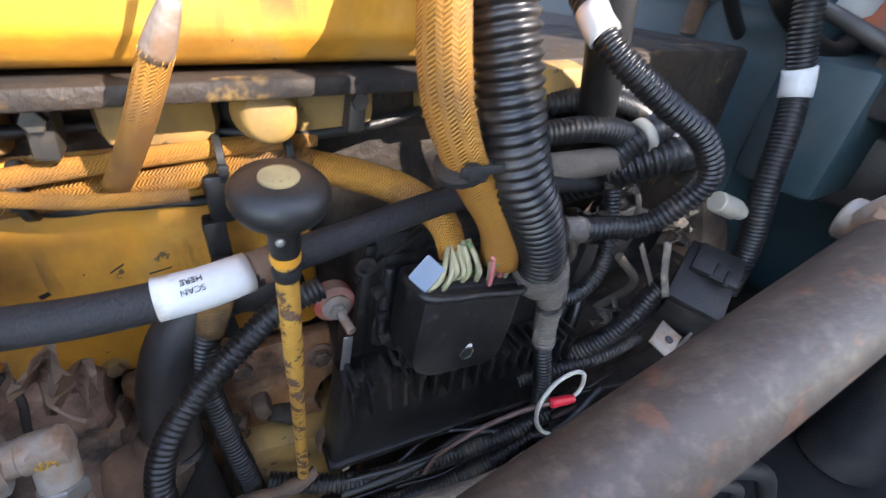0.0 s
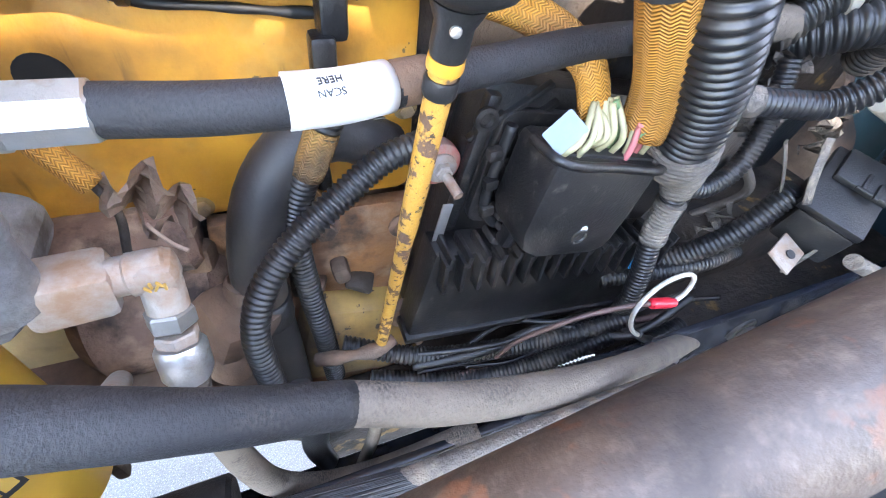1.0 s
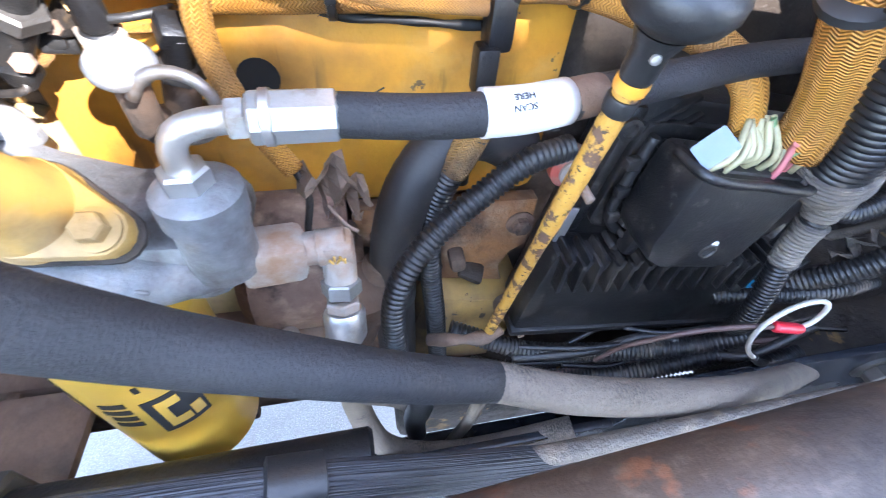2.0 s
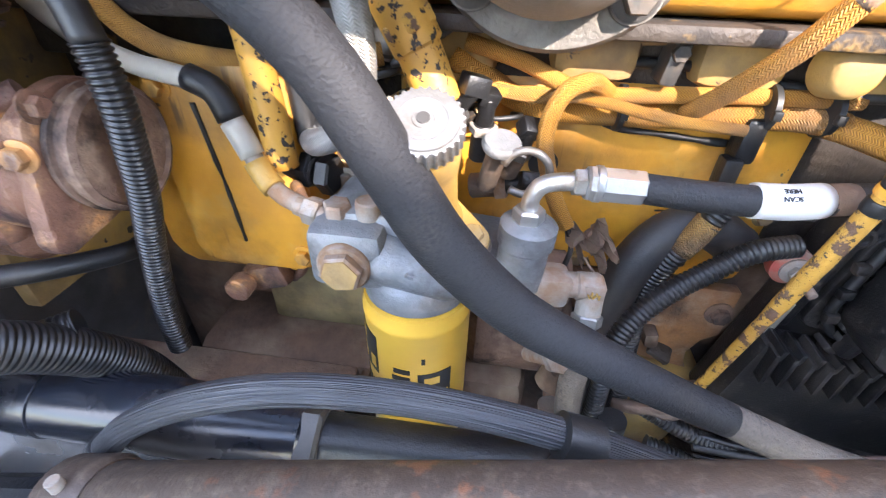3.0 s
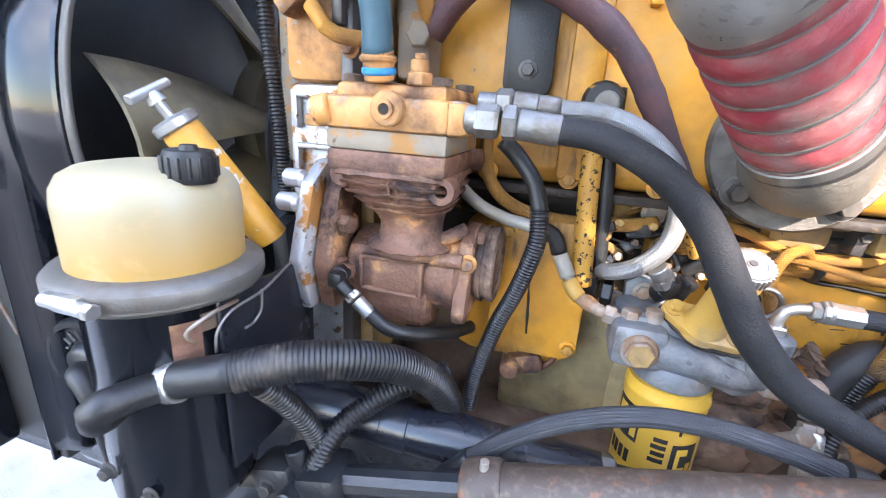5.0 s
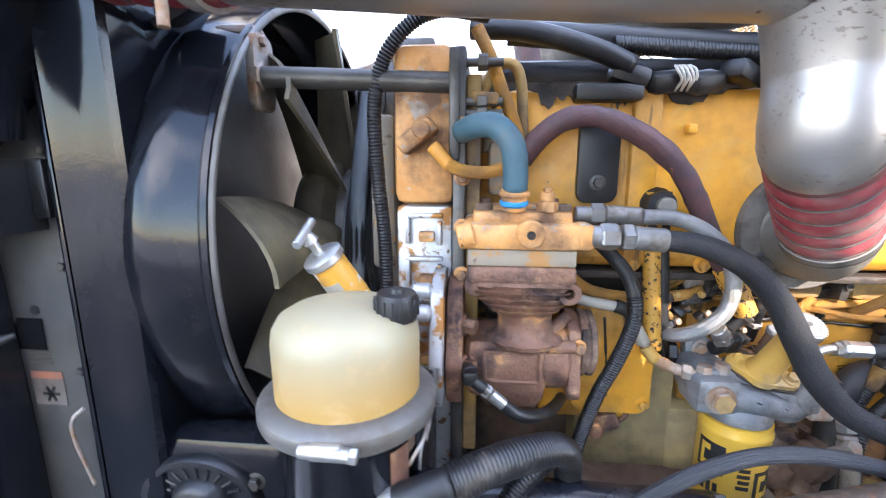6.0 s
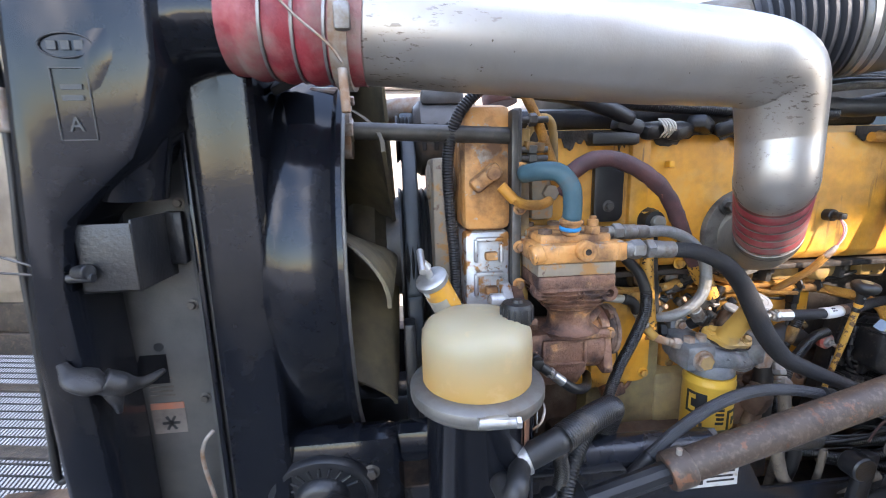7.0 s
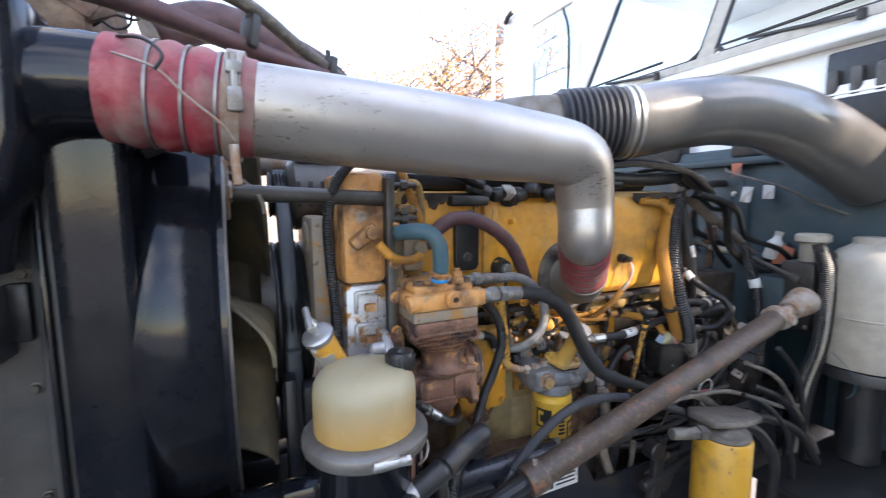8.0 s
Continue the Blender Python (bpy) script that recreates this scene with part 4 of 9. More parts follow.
    for x in (-0.372,):
        part("rib", span((x - 0.018, 0.252, 1.46), (x + 0.018, 0.27, 1.692), 0.006), "yellow", e)
    rng = random.Random(21)
    # oil-caked dirt hanging over the cover's top edge and above its flange
    for x0, x1, top, deep in ((-0.595, -0.40, 1.706, 0.030), (-0.35, -0.05, 1.706, 0.026), (0.04, 0.195, 1.706, 0.020)):
        n = 40
        low = [(x0 + (x1 - x0) * k / n, 1.692 - abs(deep * (0.5 + 0.5 * math.sin(k * 0.37)) * rng.uniform(0.3, 1.0))) for k in range(n + 1)]
        part("oil_cake", prism([(x1, top - 0.006), (x0, top - 0.006)] + low, on_side(0, 0.2612, 0), 0.0025, 0), "grime_shade", e, "black oily dirt along the cover edge")
    part("lifting_tab", box((-0.318, 0.255, 1.64), (0.012, 0.016, 0.012), 0.003), "yellow", e)
    bolts(e, [(-0.56 + 0.093 * k, 0.262, 1.461) for k in range(4)], (0, -1, 0), 0.008, 0.010, "yellow")
    part("oil_cap_boss", lathe([(0.022, 0), (0.022, 0.012), (0.018, 0.018), (0.018, 0.03), (0.0, 0.03)], (-0.352, 0.262, 1.544), (0, -1, 0), 24), "rubber", e, "black plug boss on the valve cover")
    part("oil_cap", lathe([(0.0, 0.012), (0.010, 0.012), (0.012, 0.010), (0.012, 0.0)], (-0.349, 0.234, 1.543), (0, -1, 0), 16), "cast_alu", e)
    part("head_top_cover", span((-0.58, 0.33, 1.705), (0.17, 0.76, 1.745), 0.015), "black_dusty", e)
    # front gear case: orange above, bare metal below, with pockets
    part("front_case", span((-0.690, 0.192, 0.98), (-0.618, 0.86, 1.545), 0.008), "silver", e, "bare aluminium front gear case with worn orange paint")
    part("front_case_top", span((-0.692, 0.190, 1.545), (-0.616, 0.84, 1.735), 0.014), "orange", e, "worn orange upper front case")
    for k in range(4):
        z = 1.515 - k * 0.055
        pk = part("pocket_rim", join(box((-0.652, 0.187, z + 0.018), (0.044, 0.012, 0.006), 0.002), box((-0.674, 0.187, z), (0.006, 0.012, 0.036), 0.002), box((-0.634, 0.187, z - 0.004), (0.006, 0.012, 0.030), 0.002)), "silver", e)
        part("boss", box((-0.650, 0.184, z - 0.008), (0.020, 0.014, 0.013), 0.003), "orange", pk)
    part("gasket_plate", span((-0.618, 0.182, 0.98), (-0.603, 0.86, 1.728), 0.003), "steel", e, "dark gasket plate behind the gear case")
    part("flywheel_plate", span((-0.603, 0.20, 1.20), (-0.585, 0.80, 1.70), 0.003), "yellow_dirty", e)
    bolts(e, [(-0.606, 0.182, 1.40 + 0.06 * k) for k in range(5)], (0, -1, 0), 0.007, 0.010, "orange")
    sen = part("speed_sensor", join(box((-0.660, 0.178, 1.628), (0.050, 0.03, 0.022), 0.006, (0, -38, 0)), rod((-0.652, 0.168, 1.634), (-0.652, 0.150, 1.634), 0.010)), "orange", e, "orange speed sensor with a plug")
    part("sensor_plug", rod((-0.640, 0.165, 1.616), (-0.620, 0.160, 1.594), 0.008), "loom", sen)
    for z in (1.712, 1.668, 1.655):
        part("stud", join(rod((-0.606, 0.195, z), (-0.560, 0.195, z), 0.005), hexnut((-0.590, 0.195, z), (1, 0, 0), 0.010, 0.012)), "steel", e)
    part("oil_pan", span((-0.55, 0.48, 0.64), (0.60, 0.78, 0.80), 0.03), "black_dusty", e)
    part("flywheel_housing", span((-0.075, 0.268, 0.78), (0.31, 0.50, 0.945), 0.015), "grime_shade", e, "oily flywheel housing")
    part("bell_flange", span((0.30, 0.24, 0.92), (0.62, 0.80, 1.16), 0.02), "grime_shade", e, "dusty brown bell housing flange")
    part("clutch_cover", span((0.27, 0.165, 1.00), (0.80, 0.30, 1.075), 0.015), "grime_shade", e, "dusty brown clutch linkage cover")
    part("bell_housing", lathe([(0.27, 0), (0.27, 0.05), (0.22, 0.20), (0.18, 0.24)], (0.60, 0.55, 1.12), (1, 0, 0), 40), "brown", e)
    # rusty castings low on the near side
    part("starter_motor", join(rod((-0.20, 0.320, 1.150), (-0.095, 0.320, 1.150), 0.060, 28, 0.012), rod((-0.20, 0.300, 1.225), (-0.105, 0.300, 1.225), 0.024, 24, 0.006)), "casting", e, "dusty brown starter motor")
    plate = part("bell_plate", prism([(-0.085, 0.95), (0.050, 0.95), (0.056, 1.10), (0.040, 1.115), (0.036, 1.135), (0.044, 1.155), (0.058, 1.165), (0.058, 1.222), (-0.10, 1.226), (-0.112, 1.12)], on_side(0, 0.318, 0), 0.014, 0.002), "bell_ochre", e, "rusting ochre plate with cut-outs")
    bolts(plate, [(0.046, 0.304, 1.195), (0.030, 0.304, 1.075), (-0.02, 0.304, 1.208)], (0, -1, 0), 0.009, 0.010, "casting")
    part("casting_lug", join(box((-0.095, 0.262, 1.17), (0.05, 0.05, 0.05), 0.012, (20, 10, 30)), rod((-0.11, 0.25, 1.12), (-0.08, 0.27, 1.20), 0.016)), "brown", e)
    # solid black block stands in for the shade of a gap
    part("shadow_gap", span((-0.13, 0.325, 1.195), (-0.085, 0.34, 1.235), 0.004), "ink", e, "black block painting the shade of a gap between castings")
    gr = random.Random(5)
    for k in range(9):
        x, z = -0.125 + 0.016 * k + gr.uniform(-0.006, 0.006), 1.165 + gr.uniform(-0.03, 0.045)
        part("casting_boss", join(box((x, 0.298, z), (gr.uniform(0.010, 0.026), 0.022, gr.uniform(0.008, 0.022)), 0.005, (gr.uniform(-20, 20), gr.uniform(-30, 30), gr.uniform(-20, 20)))), ("casting", "brown", "grime_shade")[k % 3], e)
    part("mount_casting", box((0.0, 0.32, 1.06), (0.12, 0.09, 0.12), 0.02, (0, 12, 0)), "yellow_dirty", e)
    part("drain_bracket", join(box((-0.395, 0.27, 1.215), (0.045, 0.03, 0.028), 0.006, (0, -18, 0)), rod((-0.412, 0.252, 1.215), (-0.412, 0.235, 1.215), 0.012), sweep([(-0.375, 0.275, 1.205), (-0.358, 0.27, 1.23), (-0.352, 0.27, 1.30), (-0.335, 0.24, 1.33), (-0.318, 0.215, 1.328)], 0.0045)), "rust", e, "rusty drain cock with a bent pipe")
    return e


engine()


# black plate, coolers and harness on top of the engine
def top_bracket():
    b = thing("hanger_bracket", (-0.43, 0.25, 1.56), "black hanging bracket bolted to the valve cover", "bracket")
    part("plate", prism(rounded(0.052, 0.12, 0.014), on_side(-0.432, 0.258, 1.605), 0.014), "plastic", b)
    part("foot", box((-0.425, 0.265, 1.685), (0.085, 0.05, 0.022), 0.006), "plastic", b)
    bolts(b, [(-0.432, 0.244, 1.572)], (0, -1, 0), 0.007, 0.008, "steel")


top_bracket()


# ---- air compressor ----
def hull(points):
    """The convex outline round some points."""
    pts = sorted(points)

    def half(seq):
        out = []
        for p in seq:
            while len(out) > 1 and (out[-1][0] - out[-2][0]) * (p[1] - out[-2][1]) <= (out[-1][1] - out[-2][1]) * (p[0] - out[-2][0]):
                out.pop()
            out.append(p)
        return out[:-1]
    return half(pts) + half(pts[::-1])


def compressor():
    c = thing("air_compressor", (-0.53, 0.17, 1.29), "rusty air compressor with an orange head", "air compressor")
    head = part("head", join(span((-0.603, 0.112, 1.505), (-0.478, 0.242, 1.534), 0.006), span((-0.592, 0.126, 1.530), (-0.484, 0.236, 1.546), 0.006), box((-0.474, 0.132, 1.519), (0.026, 0.034, 0.030), 0.008), rod((-0.531, 0.116, 1.524), (-0.531, 0.102, 1.524), 0.015, 28), rod((-0.590, 0.118, 1.522), (-0.607, 0.118, 1.518), 0.014, 20)), "orange", c, "worn orange compressor head")
    part("port", lathe([(0.008, 0), (0.008, 0.003), (0.005, 0.003), (0.004, -0.002), (0.0, -0.002)], (-0.531, 0.1015, 1.524), (0, -1, 0), 20), "orange", head)
    # dark disc paints the shade inside the port
    part("port_hole", lathe([(0.0045, 0), (0.0045, 0.0008), (0.0, 0.0008)], (-0.531, 0.1005, 1.524), (0, -1, 0), 16), "grime_shade", head)
    for x, y in ((-0.580, 0.140), (-0.494, 0.140), (-0.580, 0.225), (-0.494, 0.225), (-0.535, 0.228)):
        part("cap_screw", lathe([(0.010, 0), (0.010, 0.006), (0.006, 0.007), (0.005, 0.003)], (x, y, 1.546), (0, 0, 1), 18), "brown", head)
    part("relief_valve", join(hexnut((-0.512, 0.132, 1.545), (0, 0, 1), 0.012, 0.011), rod((-0.512, 0.132, 1.556), (-0.512, 0.132, 1.566), 0.008, 16), rod((-0.512, 0.132, 1.566), (-0.512, 0.132, 1.571), 0.005, 12)), "orange", head)
    part("spacer_plate", span((-0.597, 0.118, 1.4865), (-0.480, 0.240, 1.505), 0.002), "greyiron", c, "bare grey spacer plate under the head")
    part("valve_plate", span((-0.597, 0.1165, 1.4665), (-0.479, 0.241, 1.4865), 0.004), "rust", c)
    # tapering skirt with shallow cast fins, square above and round at the neck
    skirt = [(1.468, 0.060), (1.463, 0.060), (1.4605, 0.0555), (1.457, 0.0545), (1.4560, 0.0580), (1.4530, 0.0570), (1.4515, 0.0520), (1.4480, 0.0505), (1.4470, 0.0545), (1.4440, 0.0530), (1.4425, 0.0480), (1.4395, 0.0465), (1.4385, 0.0500), (1.4355, 0.0485), (1.4340, 0.0430), (1.4315, 0.0415), (1.4305, 0.0440), (1.4275, 0.0425), (1.4260, 0.0375), (1.4200, 0.0345), (1.4120, 0.0325), (1.4020, 0.0325), (1.3940, 0.036), (1.3880, 0.046)]
    cyl = bmesh.new()
    rings = []
    for z, r in skirt:
        f = max(0.0, (z - 1.415) / 0.053)
        p = 2.2 + 5.0 * f
        ring = []
        for k in range(60):
            a = 2 * math.pi * k / 60
            q = r * (abs(math.cos(a)) ** p + abs(math.sin(a)) ** p) ** (-1 / p)
            at = Vector((-0.527 - 0.011 * f + q * math.cos(a), 0.171 + 0.007 * f + q * math.sin(a), z))
            at += 0.0022 * noise.noise_vector(at * 70)
            ring.append(cyl.verts.new(at))
        rings.append(ring)
    for a, b in zip(rings, rings[1:]):
        for k in range(60):
            n = (k + 1) % 60
            cyl.faces.new((a[k], b[k], b[n], a[n]))
    cyl.faces.new(rings[0])
    cyl.faces.new(rings[-1][::-1])
    bmesh.ops.recalc_face_normals(cyl, faces=cyl.faces)
    body = part("finned_cylinder", shade(cyl, 60), "rust", c, "rusty tapering cylinder with cast fins")
    for x, lean in ((-0.534, 0), (-0.527, 0)):
        part("web", box((x, 0.1275, 1.4475), (0.003, 0.010, 0.030), 0.001, (30, lean, 0)), "rust", body)
    part("boss", lathe([(0.013, 0), (0.0135, 0.020), (0.0125, 0.022), (0.0062, 0.022), (0.0058, 0.008), (0.0, 0.008)], (-0.484, 0.146, 1.455), (0, -1, 0), 24), "rust", c, "threaded boss")
    part("boss", lathe([(0.013, 0), (0.013, 0.018), (0.011, 0.020), (0.0, 0.020)], (-0.587, 0.146, 1.461), (0, -1, 0), 24), "rust", c)
    part("boss", lathe([(0.012, 0), (0.012, 0.012), (0.008, 0.014), (0.0, 0.014)], (-0.482, 0.226, 1.476), (1, 0, 0), 20), "rust", c)
    crank = part("crankcase", join(span((-0.598, 0.152, 1.306), (-0.498, 0.245, 1.386), 0.014), rod((-0.60, 0.196, 1.352), (-0.466, 0.196, 1.352), 0.043, 36, 0.008), rod((-0.500, 0.157, 1.378), (-0.466, 0.160, 1.378), 0.008, 16), rod((-0.527, 0.180, 1.376), (-0.527, 0.180, 1.390), 0.046, 36, 0.006), rod((-0.580, 0.190, 1.312), (-0.500, 0.190, 1.312), 0.030, 28, 0.010)), "rust", c, "rust-brown crankcase with orange flakes")
    rim = join(box((-0.5415, 0.1495, 1.3725), (0.070, 0.008, 0.005), 0.002), box((-0.5415, 0.1495, 1.3355), (0.070, 0.008, 0.005), 0.002), box((-0.575, 0.1495, 1.354), (0.005, 0.008, 0.036), 0.002), box((-0.508, 0.1495, 1.354), (0.006, 0.008, 0.040), 0.002))
    part("cover_rim", rim, "rust", crank)
    part("cover_plate", span((-0.573, 0.1485, 1.337), (-0.511, 0.1525, 1.371), 0.001), "rust", c)
    part("strut", sweep([(-0.535, 0.160, 1.385), (-0.505, 0.165, 1.390), (-0.472, 0.190, 1.405)], 0.008, sides=12), "rust", c)
    # rear oval flange and round cover, faces towards the cab
    spots = [(0.047 * math.cos(a), 0.047 * math.sin(a)) for a in [2 * math.pi * k / 36 for k in range(36)]]
    for cy, cz in ((-0.030, 0.024), (-0.046, -0.042)):
        spots += [(cy + 0.012 * math.cos(a), cz + 0.012 * math.sin(a)) for a in [2 * math.pi * k / 16 for k in range(16)]]
    ring = hull(spots)
    mx = Matrix(((0, 0, 1, -0.473), (1, 0, 0, 0.208), (0, 1, 0, 1.362), (0, 0, 0, 1)))
    part("rear_flange", prism(ring, mx, 0.015, 0.003), "rust", c, "oval rear flange")
    part("rear_cover", lathe([(0.040, 0), (0.040, 0.004), (0.043, 0.005), (0.044, 0.010), (0.041, 0.011), (0.041, 0.015), (0.043, 0.016), (0.043, 0.022), (0.039, 0.024), (0.037, 0.021), (0.0, 0.021)], (-0.459, 0.210, 1.364), (1, 0, 0), 40), "casting", c, "rust-dusted round rear cover")
    bolts(c, [(-0.462, 0.163, 1.376)], (0.2, -1, 0.1), 0.007, 0.009, "orange")
    bolts(c, [(-0.458, 0.180, 1.400), (-0.458, 0.245, 1.330)], (1, 0, 0), 0.007, 0.009, "rust")
    # front mounting flange against the gear case
    ear = [(1.10 * y - 0.004, z) for y, z in [(-0.055, -0.085), (0.055, -0.085), (0.07, -0.02), (0.062, 0.05), (0.03, 0.066), (-0.02, 0.066), (-0.045, 0.046), (-0.068, -0.03)]]
    mf = Matrix(((0, 0, 1, -0.622), (1, 0, 0, 0.205), (0, 1, 0, 1.392), (0, 0, 0, 1)))
    part("mounting_flange", prism(ear, mf, 0.020, 0.004), "rust", c)
    part("adapter_plate", prism([(x * 1.08 - 0.010, y * 1.05 + 0.006) for x, y in ear], Matrix.Translation((-0.018, 0, 0)) @ mf, 0.016, 0.003), "silver", c, "bare aluminium adapter plate")
    bolts(c, [(-0.603, 0.154, 1.404), (-0.603, 0.150, 1.352)], (1, -0.35, 0), 0.010, 0.018, "rust")
    for y, z in ((0.145, 1.448), (0.132, 1.425)):
        part("stud", rod((-0.664, y, z), (-0.638, y, z), 0.010, 16, 0.004), "silver", c)
    # oil return fitting and outlet unions
    oil = part("oil_fitting", join(rod((-0.600, 0.165, 1.350), (-0.592, 0.128, 1.352), 0.010, 16), box((-0.592, 0.126, 1.350), (0.018, 0.016, 0.018), 0.005), rod((-0.588, 0.125, 1.346), (-0.572, 0.124, 1.334), 0.0075, 16)), "plastic", c, "black oil line elbow")
    part("ferrule", join(hexnut((-0.576, 0.1245, 1.337), (0.75, -0.02, -0.62), 0.0088, 0.008), rod((-0.568, 0.124, 1.331), (-0.552, 0.1235, 1.318), 0.0078, 18)), "zinc", oil, "zinc ferrule")
    part("outlet_union", join(rod((-0.466, 0.125, 1.520), (-0.452, 0.125, 1.520), 0.012), hexnut((-0.457, 0.125, 1.520), (1, 0.05, -0.02), 0.0145, 0.020), hexnut((-0.434, 0.126, 1.5195), (1, 0.05, -0.02), 0.0150, 0.012, 0.3), rod((-0.422, 0.127, 1.519), (-0.386, 0.130, 1.516), 0.0128)), "zinc_worn", c, "zinc-plated outlet union and crimp")
    part("coolant_union", join(rod((-0.470, 0.190, 1.536), (-0.448, 0.190, 1.536), 0.010), hexnut((-0.452, 0.190, 1.536), (1, 0, 0), 0.014, 0.016), rod((-0.436, 0.190, 1.536), (-0.412, 0.192, 1.535), 0.012)), "zinc_worn", c)
    part("blue_union", join(rod((-0.548, 0.128, 1.548), (-0.548, 0.122, 1.572), 0.014), rod((-0.548, 0.124, 1.562), (-0.548, 0.1235, 1.568), 0.0165)), "orange", c)
    part("blue_band", rod((-0.548, 0.1265, 1.552), (-0.548, 0.1255, 1.559), 0.0155), "blue_plastic", c)
    return c


compressor()
hose("coolant_hose", [(-0.606, 0.165, 1.632), (-0.590, 0.140, 1.636), (-0.568, 0.124, 1.634), (-0.552, 0.119, 1.615), (-0.548, 0.120, 1.590), (-0.548, 0.122, 1.566)], 0.0132, "bluehose", "faded blue rubber hose on the compressor head", sides=20)
hose("oil_hose", [(-0.533, 0.225, 1.600), (-0.515, 0.222, 1.625), (-0.485, 0.215, 1.648), (-0.450, 0.212, 1.652), (-0.410, 0.216, 1.640), (-0.370, 0.222, 1.618), (-0.335, 0.230, 1.588), (-0.305, 0.240, 1.545), (-0.275, 0.248, 1.490), (-0.255, 0.248, 1.455)], 0.0135, "maroon", "oily maroon rubber hose arching over the compressor", sides=18, wobble=0.12)
fit = thing("hose_fitting", (-0.242, 0.246, 1.43), "oily yellow hose fitting at the engine side", "fitting")
part("sleeve", rod((-0.258, 0.248, 1.462), (-0.240, 0.246, 1.430), 0.0165), "speckled", fit)
part("stub", rod((-0.243, 0.246, 1.436), (-0.226, 0.243, 1.398), 0.0145), "speckled", fit)
part("nut", hexnut((-0.250, 0.247, 1.448), (0.5, -0.05, -0.85), 0.018, 0.012), "flaked", fit, "flaking hexagon nut")
run("discharge_hose", "thick black fabric-covered air discharge hose, dusty rear end", "hose", [("sleeve", [(-0.390, 0.130, 1.5165), (-0.355, 0.122, 1.513), (-0.318, 0.118, 1.498), (-0.287, 0.126, 1.476), (-0.259, 0.132, 1.446), (-0.234, 0.134, 1.405), (-0.208, 0.135, 1.363), (-0.168, 0.138, 1.322), (-0.125, 0.135, 1.300), (-0.082, 0.132, 1.281), (-0.036, 0.132, 1.261)], 0.0155, "hose", "", dict(sides=28, step=0.006, radii=[0.0112, 0.0122, 0.0138, 0.0148, 0.0150, 0.0138, 0.0118, 0.0104], wobble=0.02)), ("dusty_end", [(-0.0362, 0.132, 1.2611), (0.01, 0.122, 1.250), (0.07, 0.117, 1.236), (0.13, 0.120, 1.215), (0.22, 0.140, 1.160), (0.34, 0.17, 1.08)], 0.0103, "hose_dusty", "dust-caked rear end", dict(sides=28, step=0.006, wobble=0.03))])
run("braided_line", "steel-braided coolant line on the compressor", "hose", [("braid", [(-0.414, 0.192, 1.535), (-0.385, 0.195, 1.533), (-0.348, 0.204, 1.531), (-0.310, 0.206, 1.516), (-0.280, 0.206, 1.487), (-0.268, 0.207, 1.450), (-0.270, 0.212, 1.412), (-0.290, 0.224, 1.382), (-0.314, 0.240, 1.366), (-0.330, 0.268, 1.360)], 0.0095, "steel_braid", "", dict(sides=20, step=0.005)), ("end_collar", [(-0.416, 0.192, 1.5352), (-0.404, 0.193, 1.5345), (-0.392, 0.1945, 1.5335)], 0.0112, "zinc_worn", "crimped end collar", dict(sides=20))])
fit = thing("line_fitting", (-0.264, 0.2255, 1.373), "dusty pale fitting on the braided line", "pipe fitting")
part("body", rod((-0.272, 0.222, 1.384), (-0.258, 0.226, 1.366), 0.0108, 20), "zinc_worn", fit)
part("nut", hexnut((-0.264, 0.2255, 1.373), (0.6, 0.06, -0.8), 0.0135, 0.010), "zinc_worn", fit)
run("wiring_conduit", "black corrugated wiring conduit beside the compressor, taped end", "conduit", [("taped_end", [(-0.440, 0.178, 1.502), (-0.425, 0.182, 1.488), (-0.406, 0.178, 1.465), (-0.396, 0.174, 1.437)], 0.0085, "rubber", "", {}), ("conduit", [(-0.3965, 0.174, 1.439), (-0.395, 0.174, 1.41), (-0.401, 0.177, 1.38), (-0.413, 0.183, 1.340), (-0.428, 0.188, 1.300), (-0.446, 0.192, 1.230), (-0.452, 0.194, 1.18)], 0.0088, "corrugated", "", dict(ribs=0.0036, depth=0.0022, sides=16))])
hose("oil_line", [(-0.555, 0.1238, 1.3205), (-0.535, 0.126, 1.305), (-0.515, 0.138, 1.296), (-0.495, 0.165, 1.286), (-0.478, 0.20, 1.275), (-0.465, 0.23, 1.27)], 0.0078, "rubber", "dusty black compressor oil return line", sides=16)
run("power_steering_hose", "black steering hose in a grey-black ribbed sleeve", "hose", [("hose_end", [(-0.665, -0.020, 1.300), (-0.640, -0.018, 1.309), (-0.604, -0.008, 1.318)], 0.0155, "rubber", "smooth black hose end", dict(sides=24)), ("ribbed_sleeve", [(-0.606, -0.009, 1.3175), (-0.565, 0.012, 1.324), (-0.525, 0.040, 1.319), (-0.495, 0.080, 1.295), (-0.474, 0.125, 1.250), (-0.465, 0.160, 1.190), (-0.46, 0.18, 1.12)], 0.0165, "corrugated", "", dict(ribs=0.0040, depth=0.0020, sides=28))])
hose("wiring_conduit", [(-0.470, 0.145, 1.255), (-0.500, 0.120, 1.250), (-0.535, 0.090, 1.236), (-0.565, 0.060, 1.205), (-0.580, 0.045, 1.150), (-0.585, 0.04, 1.08)], 0.011, "corrugated", "black corrugated conduit over the frame rail", ribs=0.0045, depth=0.003, sides=16)
hose("wiring_conduit", [(-0.600, 0.010, 1.295), (-0.592, 0.030, 1.265), (-0.580, 0.050, 1.225), (-0.578, 0.065, 1.18), (-0.59, 0.08, 1.10)], 0.010, "corrugated_dusty", "dusty corrugated conduit under the steering hose", ribs=0.0045, depth=0.0026, sides=16)


# ---- fuel filter and priming pump ----
FX, FY = -0.237, 0.215


